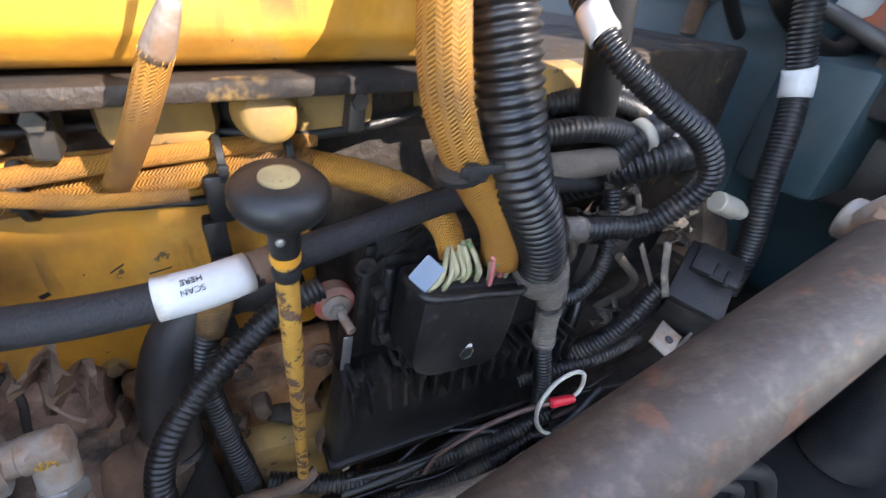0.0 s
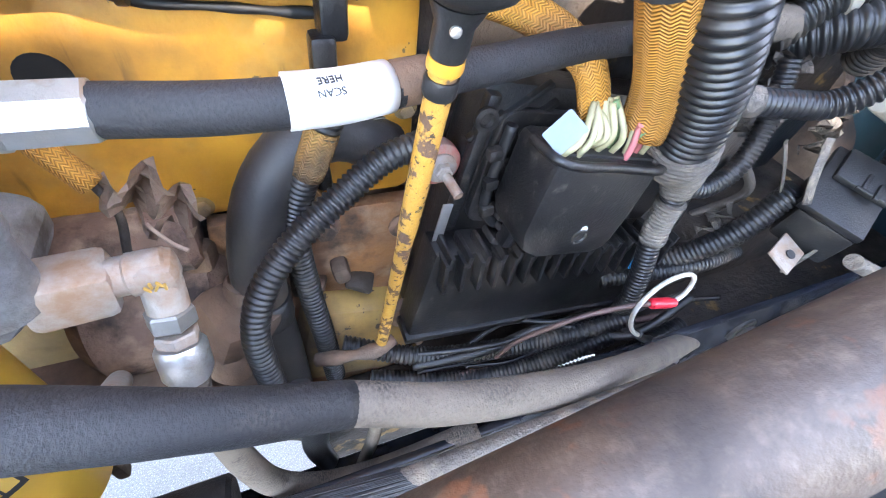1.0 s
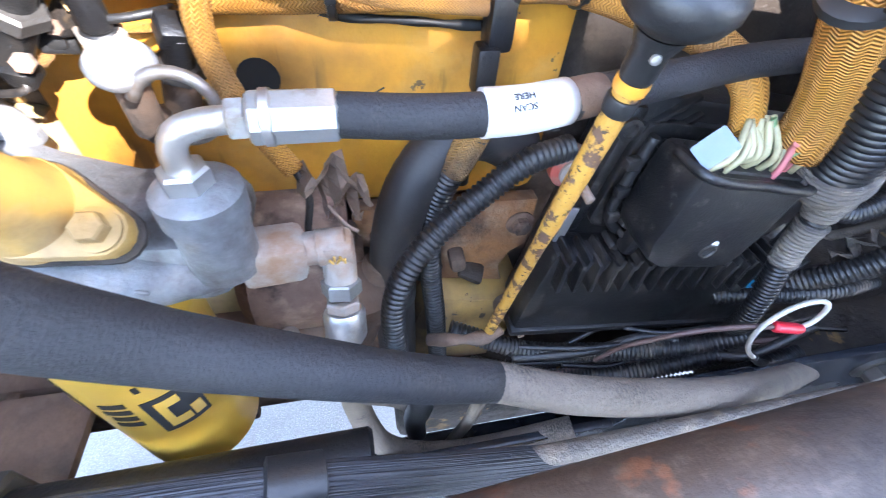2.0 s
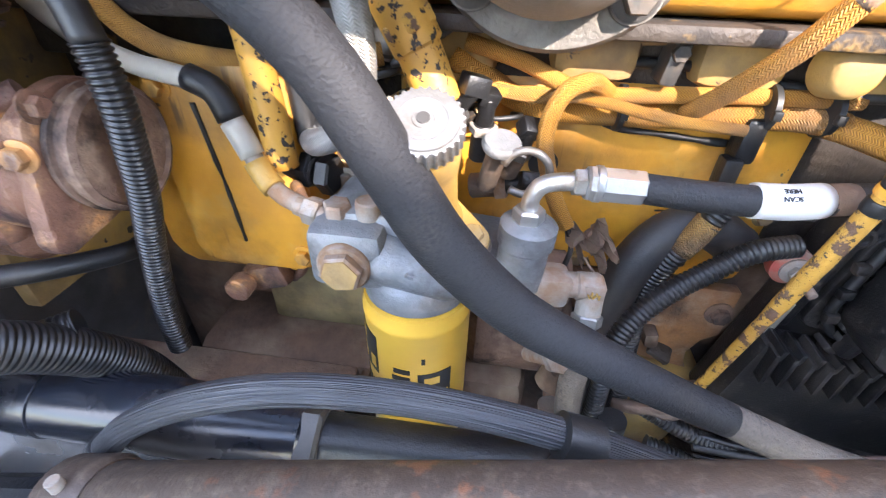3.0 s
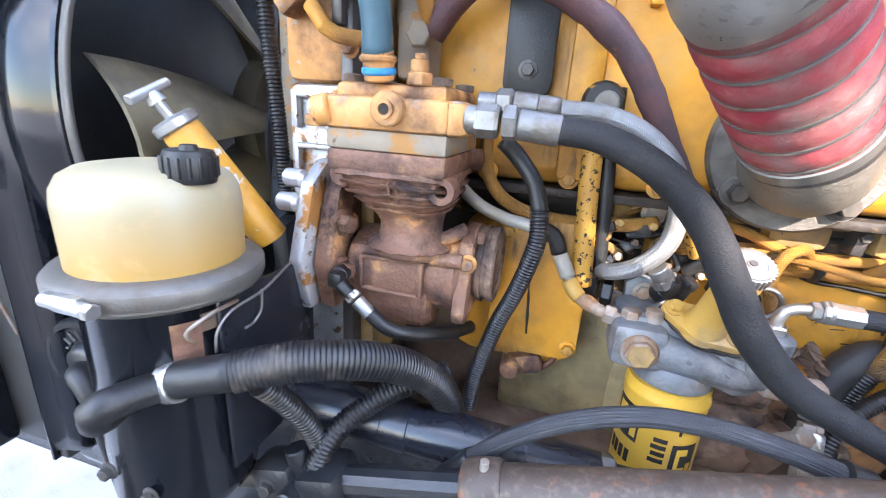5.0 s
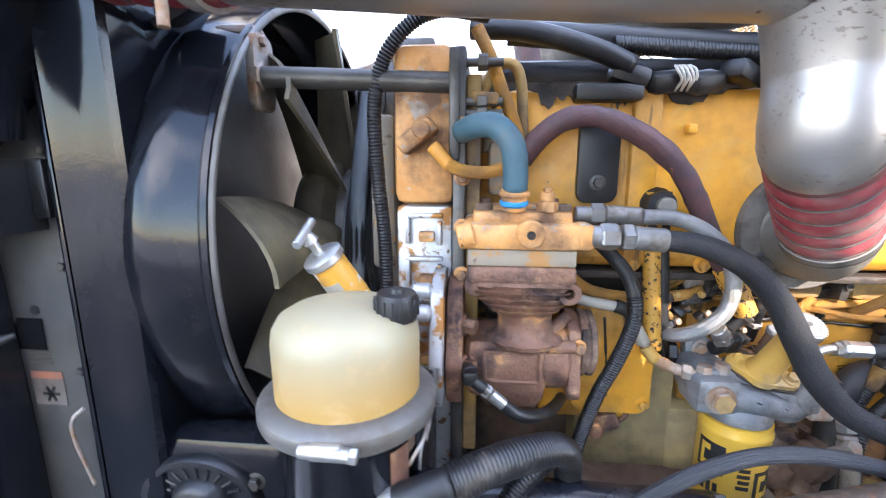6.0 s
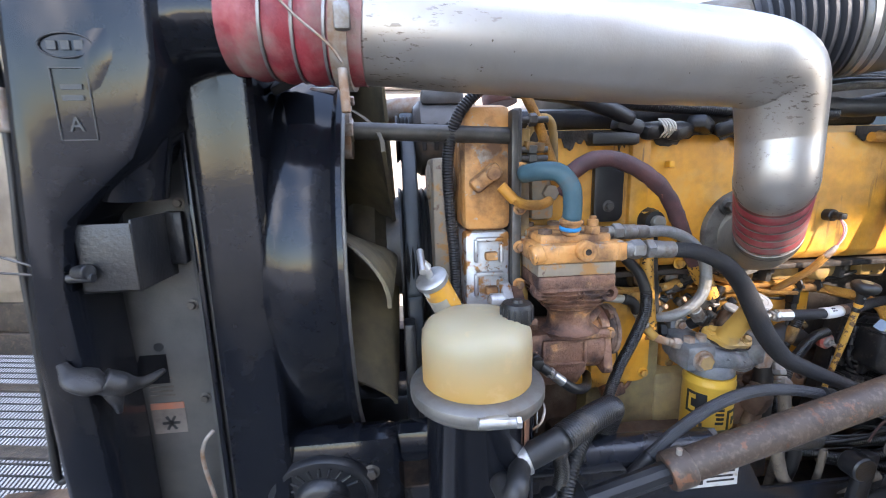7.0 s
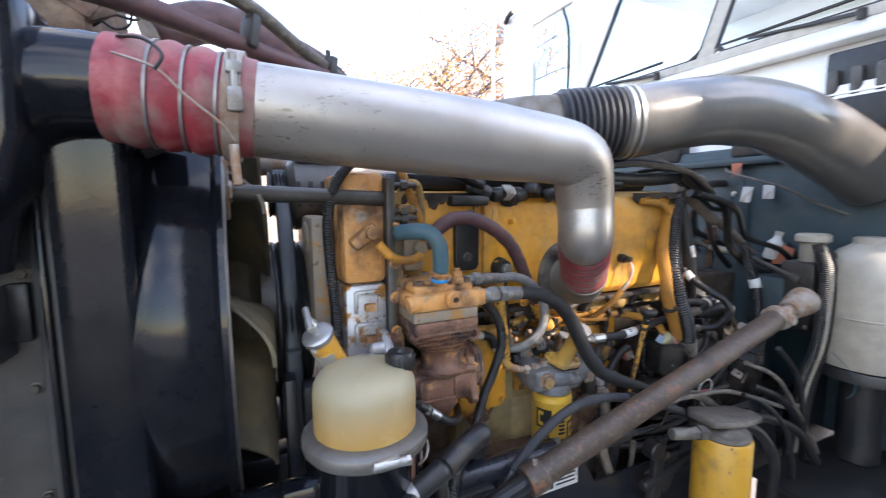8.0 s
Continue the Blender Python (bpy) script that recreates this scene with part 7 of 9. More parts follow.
def hose_clamp():
    h = thing("hose_clamp", (-0.128, 0.105, 1.27), "black rubber-lined clamp holding the grey hose", "clamp")
    part("band", lathe([(0.0090, 0), (0.0128, 0.001), (0.0128, 0.022), (0.0090, 0.023)], (-0.140, 0.0957, 1.2780), (0.95, 0.06, -0.29), 28), "rubber", h)
    part("foot", box((-0.130, 0.096, 1.252), (0.018, 0.010, 0.036), 0.003, (0, 18, 0)), "black_dusty", h)
    part("bolt", bolt_bm((-0.130, 0.0905, 1.248), (0, -1, 0), 0.006, 0.008), "zinc_dusty", h)


hose_clamp()
solo("clamp_bolt", join(hexnut((-0.134, 0.165, 1.258), (0.2, -0.7, 0.6), 0.0095, 0.010), rod((-0.134, 0.165, 1.258), (-0.145, 0.20, 1.22), 0.006)), "zinc_dusty", "dusty zinc bolt beside the hoses", "bolt")
for x, z, w, h, a in ((-0.116, 1.312, 0.006, 0.003, 20), (-0.039, 1.298, 0.010, 0.0016, 5), (-0.038, 1.294, 0.008, 0.0016, 5), (-0.007, 1.301, 0.006, 0.002, 0), (-0.052, 1.314, 0.014, 0.001, 8), (-0.075, 1.322, 0.010, 0.001, 30), (-0.010, 1.318, 0.003, 0.004, 0), (0.012, 1.288, 0.006, 0.002, 10)):
    solo("paint_chip", patch(x, z, 0.3117, w, h, 0.0006, a), "ink", "small black paint chip on the yellow cover", "paint chip", group="paint chips")
A, B = Vector((-0.60, 0.0525, 1.153)), Vector((0.42, 0.0558, 1.437))


def steering_shaft():
    s = thing("steering_shaft", (-0.3, 0.053, 1.2), "rusting painted steering shaft with a universal joint", "steering shaft")
    d = (B - A).normalized()
    part("outer_tube", lathe([(0.0215, 0), (0.0235, 0.004), (0.0235, 0.715), (0.021, 0.720)], A + d * 0.205, d, 36), "shaft", s, "dark rusting outer tube")
    part("collar", lathe([(0.0245, 0), (0.0275, 0.004), (0.0275, 0.032), (0.0245, 0.036)], A + d * 0.185, d, 32), "shaft", s, "dusty seal collar")
    part("grease_nipple", rod(A + d * 0.20 + Vector((0, -0.004, 0.026)), A + d * 0.20 + Vector((0, -0.004, 0.036)), 0.004, 10), "zinc_dusty", s)
    part("spline", lathe([(0.014, 0), (0.016, 0.003), (0.016, 0.15), (0.014, 0.16)], A + d * 0.055, d, 12, 20), "black_dusty", s)
    joint = part("universal_joint", join(box(A + d * 0.040, (0.05, 0.052, 0.042), 0.010, (0, -16, 0)), box(A - d * 0.015, (0.05, 0.042, 0.052), 0.010, (0, -16, 0)), rod(A + d * 0.012 + Vector((0, -0.036, 0)), A + d * 0.012 + Vector((0, 0.036, 0)), 0.012), rod(A + d * 0.012 + Vector((0.01, 0, -0.036)), A + d * 0.012 + Vector((-0.01, 0, 0.036)), 0.012)), "black_dusty", s)
    part("pinch_bolt", bolt_bm(A - d * 0.02 + Vector((0, -0.02, 0.006)), (0, -1, 0), 0.007, 0.008), "steel", joint)
    part("input_shaft", rod(A - d * 0.13, A - d * 0.03, 0.014), "steel", s)
    E = A + d * 0.935
    up = part("upper_joint", join(box(E, (0.045, 0.046, 0.046), 0.012, (0, -16, 0)), rod(E + Vector((0, -0.034, 0)), E + Vector((0, 0.034, 0)), 0.012), rod(E, E + d * 0.10, 0.014), lathe([(0.024, 0), (0.030, 0.006), (0.030, 0.016), (0.022, 0.024)], E - d * 0.014, d, 28)), "zinc_dusty", s, "pale dusty upper joint")
    part("joint_boot", lathe([(0.020, 0), (0.026, 0.008), (0.022, 0.018), (0.030, 0.028), (0.025, 0.040), (0.034, 0.052), (0.034, 0.066), (0.018, 0.070)], E + d * 0.045, d, 32), "zinc_dusty", up)


steering_shaft()


def steering_gear():
    g = thing("steering_gear", (-0.90, 0.06, 1.0), "black cast steering gear box on the frame rail", "steering gear")
    flange = part("mounting_plate", span((-1.010, 0.088, 1.00), (-0.800, 0.148, 1.274), 0.022), "black_gloss", g, "glossy black rounded mounting plate")
    part("plate_top", span((-0.82, 0.100, 1.215), (-0.66, 0.148, 1.272), 0.02), "black_gloss", flange)
    cover = lathe([(0.062, 0), (0.062, 0.008), (0.058, 0.013), (0.052, 0.013), (0.049, 0.007), (0.030, 0.006), (0.026, 0.016), (0.020, 0.020), (0.0, 0.020)], (-0.915, 0.090, 1.193), (0, -1, 0), 48, 50)
    for v in cover.verts:
        v.co.x = -0.915 + (v.co.x + 0.915) * 1.25
    side = part("side_cover", cover, "black_dusty", g, "oval cast side cover")
    for k in range(9):
        a = math.pi * (0.15 + 0.09 * k)
        part("rib", rod((-0.915 + 0.040 * math.cos(a), 0.083, 1.193 + 0.032 * math.sin(a)), (-0.915 + 0.058 * math.cos(a), 0.083, 1.193 + 0.045 * math.sin(a)), 0.0022, 8), "black_dusty", side)
    bolts(g, [(-0.985, 0.089, 1.222), (-0.845, 0.089, 1.222), (-0.985, 0.089, 1.15), (-0.845, 0.089, 1.15)], (0, -1, 0), 0.008, 0.010, "steel")
    part("pressure_line", sweep([(-0.900, 0.072, 1.19), (-0.892, 0.052, 1.205), (-0.875, 0.045, 1.200), (-0.860, 0.045, 1.170), (-0.855, 0.05, 1.10), (-0.855, 0.06, 1.00)], 0.013), "rubber", g)
    part("foot", span((-0.98, 0.146, 1.0), (-0.84, 0.1555, 1.12), 0.003), "black_dusty", g)


steering_gear()
solo("control_lever", join(box((-0.02, 0.115, 1.05), (0.03, 0.02, 0.20), 0.008, (0, 8, 0)), rod((-0.035, 0.125, 1.13), (-0.035, 0.095, 1.13), 0.022), rod((-0.005, 0.125, 0.97), (-0.005, 0.095, 0.97), 0.016)), "black_dusty", "dusty black lever bolted to the frame rail", "lever")


# ---- steering fluid reservoir and hand pump ----
RX, RY = -0.704, 0.024


def reservoir():
    r = thing("fluid_reservoir", (RX, RY, 1.15), "yellowed plastic steering reservoir on a black canister", "reservoir")
    part("tank", lathe([(0.0, 0.322), (0.030, 0.3212), (0.050, 0.318), (0.060, 0.312), (0.0655, 0.302), (0.067, 0.290), (0.0665, 0.242), (0.0, 0.242)][::-1], (RX, RY, 1.15), (0, 0, 1), 56), "ivory", r, "yellowed translucent plastic tank")
    cap = part("cap", lathe([(0.018, 0), (0.019, 0.004), (0.019, 0.020), (0.017, 0.024), (0.007, 0.024), (0.006, 0.028), (0.0, 0.028)], (-0.656, 0.018, 1.461), (0.02, 0, 1), 28), "rubber", r, "black filler cap")
    part("cap_grip", join(*[box((-0.656 + 0.0192 * math.cos(a), 0.018 + 0.0192 * math.sin(a), 1.473), (0.0025, 0.0025, 0.016), 0.0008) for a in [math.pi / 8 * k for k in range(16)]]), "rubber", cap)
    ring = part("clamp_ring", lathe([(0.066, 0.0), (0.078, 0.0), (0.0815, 0.004), (0.0815, 0.018), (0.078, 0.022), (0.068, 0.024)], (RX, RY, 1.368), (0, 0, 1), 56), "ring_grey", r, "dull grey clamp ring")
    part("worm_screw", join(rod((RX - 0.014, RY - 0.084, 1.381), (RX + 0.026, RY - 0.084, 1.379), 0.0058, 12), box((RX + 0.006, RY - 0.0825, 1.380), (0.026, 0.008, 0.014), 0.002), hexnut((RX + 0.026, RY - 0.084, 1.379), (1, 0, -0.05), 0.0065, 0.006)), "zinc", ring, "bright worm screw")
    part("band", lathe([(0.0818, 0), (0.0824, 0.001), (0.0824, 0.011), (0.0818, 0.012)], (RX, RY, 1.374), (0, 0, 1), 56), "ring_grey", ring)
    part("canister", lathe([(0.055, 0.0), (0.062, 0.008), (0.064, 0.02), (0.064, 0.215), (0.066, 0.218)], (RX, RY, 1.15), (0, 0, 1), 48), "black_gloss", r, "glossy black metal canister")
    part("outlet", join(sweep([(-0.690, -0.035, 1.292), (-0.684, -0.062, 1.290), (-0.678, -0.066, 1.302), (-0.672, -0.050, 1.303), (-0.662, -0.025, 1.301)], 0.013)), "rubber", r, "black rubber outlet elbow")
    part("outlet_clamp", lathe([(0.0165, 0), (0.0175, 0.001), (0.0175, 0.011), (0.0165, 0.012)], (-0.663, -0.021, 1.3005), (0.95, 0.1, 0.3), 24), "zinc", r)
    part("mount", span((RX - 0.03, RY + 0.06, 1.17), (RX + 0.03, 0.147, 1.33), 0.006), "black_dusty", r)
    part("mount_plate", span((-0.640, 0.010, 1.19), (-0.634, 0.146, 1.365), 0.003), "rail", r)
    part("embossed_ring", lathe([(0.013, 0), (0.018, 0.0), (0.018, 0.004), (0.016, 0.005), (0.013, 0.004)], (RX + 0.061, RY + 0.010, 1.322), (1, 0.15, 0), 36), "black_gloss", r)
    part("rust_stain", label_ring((RX, RY, 0), 0.0642, 1.310, 1.352, -42, -22, 8), "rust", r, "rust-brown stain")
    part("rust_stain", label_ring((RX, RY, 0), 0.0642, 1.340, 1.356, -22, 4, 10), "brown", r, "rust-brown stain")
    part("hook_wire", sweep([(RX + 0.070, RY - 0.022, 1.322), (RX + 0.071, RY - 0.020, 1.340), (RX + 0.074, RY - 0.006, 1.354), (RX + 0.078, RY + 0.030, 1.360), (RX + 0.076, RY + 0.075, 1.372)], 0.0013, sides=8), "zinc_worn", r, "thin bent wire")
    part("hook_wire", sweep([(RX + 0.076, RY + 0.030, 1.360), (RX + 0.074, RY + 0.030, 1.340), (RX + 0.072, RY + 0.022, 1.330), (RX + 0.072, RY + 0.010, 1.329)], 0.0013, sides=8), "zinc_worn", r)
    bolts(r, [(RX - 0.02, RY - 0.063, 1.205), (RX + 0.022, RY - 0.061, 1.19)], (0, -1, 0), 0.006, 0.008, "steel")
    part("tie_wire", sweep([(-0.642, -0.010, 1.335), (-0.636, -0.022, 1.352), (-0.628, -0.004, 1.362), (-0.634, 0.03, 1.358)], 0.0016, sides=8), "zinc_dusty", r)


reservoir()


def hand_pump():
    h = thing("hand_pump", (-0.72, 0.12, 1.38), "yellow tubular hand pump with a zinc cap and T-handle", "hand pump")
    a, b = Vector((-0.690, 0.150, 1.375)), Vector((-0.749, 0.098, 1.494))
    ax = (b - a).normalized()
    L = (b - a).length
    part("tube", lathe([(0.0195, 0), (0.0195, L - 0.006), (0.018, L - 0.002)], a, ax, 32), "worn_yellow", h, "yellow tube with a peeling pale label")
    part("tube_label", label_ring(a, 0.0195, L * 0.35, L * 0.85, 150, 290, 14, ax), "beige", h)
    part("cap", lathe([(0.0205, 0), (0.0225, 0.002), (0.0225, 0.009), (0.018, 0.012), (0.006, 0.013), (0.0, 0.013)], b - ax * 0.002, ax, 32), "zinc", h, "flat zinc cap")
    part("rod", rod(b + ax * 0.01, b + ax * 0.036, 0.0055, 12), "zinc", h)
    cr = (Vector((0.1, 1.0, 0.15)) - ax * ax.dot(Vector((0.1, 1.0, 0.15)))).normalized()
    part("handle", join(rod(b + ax * 0.038 - cr * 0.024, b + ax * 0.038 + cr * 0.024, 0.0048, 12), lathe([(0.009, 0), (0.006, 0.01)], b + ax * 0.026, ax, 16)), "zinc", h, "cast T-handle")


hand_pump()

# ---- charge air pipe ----
P0, P1, P2, P3 = (-0.8215, 0.067, 1.796), (-0.305, 0.060, 1.761), (-0.284, 0.076, 1.612), (-0.199, 0.168, 1.524)
NECK = Vector((-0.966, 0.078, 1.810))


def charge_pipe():
    c = thing("charge_air_pipe", (-0.5, 0.03, 1.70), "weathered aluminium charge air pipe with red silicone bellows", "charge air pipe")
    e = Vector(P1)
    bend = [Vector(P0).lerp(e, t) for t in (0.0, 0.25, 0.5, 0.75, 0.86)]
    d2 = Vector(P2) - e
    dn = (Vector(P3) - Vector(P2)).normalized()
    bend += [e + Vector((-0.032, -0.002, -0.003)), e + Vector((-0.005, 0.001, -0.022)), e + d2 * 0.58, Vector(P2) - dn * 0.022, Vector(P2) + dn * 0.006]
    part("pipe", sweep(bend, 0.0525, sides=48, step=0.006, radii=[0.0555, 0.057, 0.058, 0.058, 0.054, 0.049, 0.0455]), "alu", c, "scuffed aluminium pipe with a right-angle bend")
    d = (NECK - Vector(P0)).normalized()
    rows = [(0.0570, -0.006)]
    for k in range(4):
        z = 0.002 + k * 0.032
        rows += [(0.0570, z), (0.0586, z + 0.006), (0.0607, z + 0.012), (0.0607, z + 0.018), (0.0586, z + 0.024), (0.0564, z + 0.028)]
    rows += [(0.0575, 0.132), (0.0575, 0.140)]
    bel = part("bellows", lathe(rows, P0, d, 48, 50), "red", c, "faded red silicone bellows")
    for z in (0.031, 0.063, 0.095):
        part("ring", lathe([(0.0567, z - 0.001), (0.0594, z - 0.001), (0.0594, z + 0.002), (0.0567, z + 0.002)], P0, d, 48), "zinc_worn", bel)
    cl = part("band_clamp", lathe([(0.0626, 0.008), (0.0636, 0.008), (0.0636, 0.026), (0.0626, 0.026)], P0, d, 48), "zinc_dusty", c)
    q = Vector(P0) + d * 0.017
    part("clamp_bolt", join(box(q + Vector((0, -0.060, 0.030)), (0.016, 0.012, 0.014), 0.003), box(q + Vector((0, -0.064, -0.004)), (0.016, 0.010, 0.026), 0.003), rod(q + Vector((0, -0.062, -0.014)), q + Vector((0, -0.062, 0.044)), 0.0042, 12)), "zinc_worn", cl, "T-bolt of the band clamp")
    part("bare_end", rod(Vector(P0) + d * 0.130, Vector(P0) + d * 0.170, 0.0548, 40), "black_gloss", c, "glossy black neck")
    part("tie_wire", sweep([q + Vector((-0.105, -0.058, 0.032)), q + Vector((-0.07, -0.064, 0.020)), q + Vector((-0.045, -0.066, -0.004)), q + Vector((-0.015, -0.066, -0.030)), q + Vector((-0.002, -0.060, -0.048))], 0.0013, sides=8), "zinc_dusty", c, "loose tie wire")
    part("tie_wire", sweep([q + Vector((-0.105, -0.030, 0.056)), q + Vector((-0.08, -0.052, 0.050)), q + Vector((-0.063, -0.063, 0.034)), q + Vector((-0.070, -0.065, 0.018))], 0.0018, sides=8), "rubber", c)
    part("hanging_bolt", rod(q + Vector((-0.004, -0.052, -0.050)), q + Vector((-0.002, -0.056, -0.094)), 0.005, 10), "zinc_dusty", c)
    # lower red hose
    d = (Vector(P3) - Vector(P2)).normalized()
    L = (Vector(P3) - Vector(P2)).length
    rows = [(0.0420, -0.004), (0.0462, -0.002), (0.0462, 0.012)]
    n = 5
    for k in range(n):
        z = 0.014 + k * (L - 0.03) / n
        p = (L - 0.03) / n
        rows += [(0.0440, z), (0.0468, z + p * 0.3), (0.0468, z + p * 0.7), (0.0440, z + p * 0.98)]
    rows += [(0.0455, L - 0.014), (0.0455, L)]
    low = part("lower_bellows", lathe(rows, P2, d, 48, 50), "red", c, "dusty red lower bellows")
    for k in range(n + 1):
        z = 0.013 + k * (L - 0.03) / n
        part("ring", lathe([(0.0430, z - 0.0011), (0.0459, z - 0.0011), (0.0459, z + 0.0011), (0.0430, z + 0.0011)], P2, d, 48), "zinc_worn", low)
    part("band_clamp", lathe([(0.0455, -0.016), (0.0476, -0.015), (0.0476, -0.003), (0.0455, -0.002)], P2, d, 48), "ring_grey", c, "grey band clamp")
    part("band_clamp", lathe([(0.0458, L - 0.014), (0.0470, L - 0.013), (0.0470, L - 0.003), (0.0458, L - 0.002)], P2, d, 48), "ring_grey", c, "grey band clamp")


charge_pipe()


def inlet_elbow():
    i = thing("inlet_elbow", (-0.18, 0.2, 1.44), "cast aluminium intake elbow on a bolted flange", "intake elbow")
    part("elbow", sweep([(-0.206, 0.160, 1.532), (-0.190, 0.178, 1.516), (-0.176, 0.208, 1.504), (-0.165, 0.240, 1.504), (-0.163, 0.262, 1.508)], 0.05, sides=44, step=0.006, radii=[0.0435, 0.0440, 0.0470, 0.0530, 0.0580]), "cast_alu", i, "smooth cast elbow")
    part("lip", lathe([(0.042, -0.004), (0.0462, -0.002), (0.0462, 0.004), (0.042, 0.006)], P3, (0.5, 0.57, -0.61), 44), "steel", i)
    part("flange", lathe([(0.081, 0), (0.082, 0.003), (0.082, 0.012), (0.079, 0.016), (0.050, 0.016)], (-0.163, 0.268, 1.512), (0, -1, 0), 72), "flange_grey", i, "round dusty mounting flange")
    for a in (0.9, 2.25, 3.9, 5.45):
        part("bolt_pad", lathe([(0.016, 0), (0.015, 0.003), (0.0, 0.003)], (-0.163 + 0.066 * math.cos(a), 0.253, 1.512 + 0.066 * math.sin(a)), (0, -1, 0), 24), "flange_grey", i)
    part("gasket", lathe([(0.083, 0), (0.083, 0.004), (0.060, 0.004)], (-0.163, 0.272, 1.512), (0, -1, 0), 40), "rubber", i)
    bolts(i, [(-0.163 + 0.066 * math.cos(a), 0.252, 1.512 + 0.066 * math.sin(a)) for a in (0.9, 2.25, 3.9, 5.45)], (0, -1, 0), 0.0095, 0.016, "steel")


inlet_elbow()


# ---- radiator side, shroud, fan ----
def radiator():
    r = thing("radiator", (-1.2, 0.5, 1.0), "black radiator and charge air cooler seen from the side", "radiator")
    part("core", span((-1.245, 0.125, 1.02), (-1.05, 0.95, 1.84), 0.01), "black_dusty", r)
    part("header_tank", span((-1.245, 0.56, 1.84), (-1.088, 0.95, 2.24), 0.02), "brown", r, "dusty brown upper header")
    part("header_bracket", join(box((-1.10, 0.57, 2.075), (0.06, 0.02, 0.05), 0.004, (0, 30, 10)), box((-1.07, 0.575, 2.055), (0.05, 0.012, 0.02), 0.003, (0, -25, 0))), "casting", r)
    part("side_panel", span((-1.165, 0.100, 1.00), (-1.045, 0.122, 1.86), 0.006), "panel_dusty", r, "dusty black side channel")
    part("mount_flange", span((-1.048, 0.088, 1.00), (-1.018, 0.112, 1.745), 0.004), "panel_dusty", r)
    part("flange_edge", span((-1.040, 0.080, 1.00), (-1.033, 0.090, 1.745), 0.002), "black_gloss", r)
    bolts(r, [(-1.058, 0.098, 1.35 + 0.13 * k) for k in range(4)], (0, -1, 0), 0.005, 0.006, "steel")
    outline = [(-1.178, 1.0), (-1.128, 1.0), (-1.130, 1.337), (-1.136, 1.53), (-1.125, 1.595), (-1.085, 1.63), (-1.050, 1.660), (-1.030, 1.70), (-1.015, 1.75), (-1.010, 1.88), (-1.148, 1.88), (-1.156, 1.758), (-1.181, 1.47)]
    tank = part("side_tank", join(prism(outline, Matrix.Translation((0, 0.100, 0)) @ SIDE, 0.095, 0.011), sweep([(-1.088, 0.060, 1.62), (-1.082, 0.055, 1.70), (-1.066, 0.057, 1.768), (-1.020, 0.070, 1.804), (-0.955, 0.079, 1.811)], 0.05, sides=40, step=0.01, radii=[0.036, 0.046, 0.0535, 0.0545, 0.0545])), "black_gloss", r, "glossy black charge air tank with an outlet neck")
    # raised maker's oval and letter plate
    ring = [(-1.094 + 0.024 * math.cos(2 * math.pi * k / 32), 0.0040, 1.766 + 0.011 * math.sin(2 * math.pi * k / 32)) for k in range(33)]
    part("oval_badge", sweep(ring, 0.0009, sides=6), "black_dusty", tank)
    for k in range(3):
        part("badge_bar", patch(-1.094 + 0.012 * (k - 1), 1.766, 0.0042, 0.008, 0.008, 0.0015), "black_dusty", tank)
    for x, z, w, h in ((-1.1115, 1.713, 0.001, 0.066), (-1.079, 1.713, 0.001, 0.066), (-1.095, 1.746, 0.033, 0.001), (-1.095, 1.680, 0.033, 0.001)):
        part("plate_edge", patch(x, z, 0.0045, w, h, 0.0015), "black_dusty", tank)
    for k in range(2):
        part("number_bar", patch(-1.095, 1.729 - 0.010 * k, 0.0045, 0.019, 0.005, 0.0015), "black_dusty", tank)
    words("A", 0.020, on_side(-1.096, 0.0040, 1.694), tank, "black_dusty")
    # caution stickers
    part("caution_label", patch(-1.108, 1.320, 0.0990, 0.042, 0.036), "label_dim", r, "worn fan caution label")
    part("label_band", patch(-1.108, 1.342, 0.0985, 0.042, 0.009), "label_red", r)
    for a in (0, 60, 120):
        part("fan_symbol", patch(-1.106, 1.317, 0.0982, 0.022, 0.0035, 0.001, a), "ink", r)
    for k in range(5):
        part("text_bar", patch(-1.112, 1.357 + 0.006 * k, 0.0990, 0.030 - 0.004 * (k % 2), 0.0022), "label_dim", r)
    part("notch_plate", prism([(0, 0), (0.05, 0), (0.05, 0.04), (0.018, 0.04), (0.014, 0.030), (0, 0.028)], on_side(-1.150, 0.0985, 1.375), 0.001, 0), "black_gloss", r)
    # flat black disc paints the dark of the hole
    part("plate_hole", lathe([(0.006, 0), (0.006, 0.001), (0, 0.001)], (-1.108, 0.0995, 1.425), (0, -1, 0), 16), "ink", r)
    latch = join(sweep([(-1.150, 0.000, 1.452), (-1.137, -0.006, 1.440), (-1.120, -0.002, 1.430), (-1.108, 0.006, 1.424)], 0.02, sides=14, step=0.003, radii=[0.005, 0.014, 0.015, 0.008], flat=0.5, wobble=0.45), sweep([(-1.116, 0.004, 1.428), (-1.103, 0.014, 1.418), (-1.090, 0.030, 1.412), (-1.078, 0.05, 1.415)], 0.010, sides=12, step=0.003, radii=[0.014, 0.012, 0.006, 0.003], wobble=0.3), sweep([(-1.112, 0.006, 1.420), (-1.108, 0.008, 1.404), (-1.110, 0.012, 1.386)], 0.007, sides=10, step=0.003, radii=[0.009, 0.007, 0.003], wobble=0.3))
    part("lower_latch", latch, "black_dusty", r, "torn dusty black plastic lug")
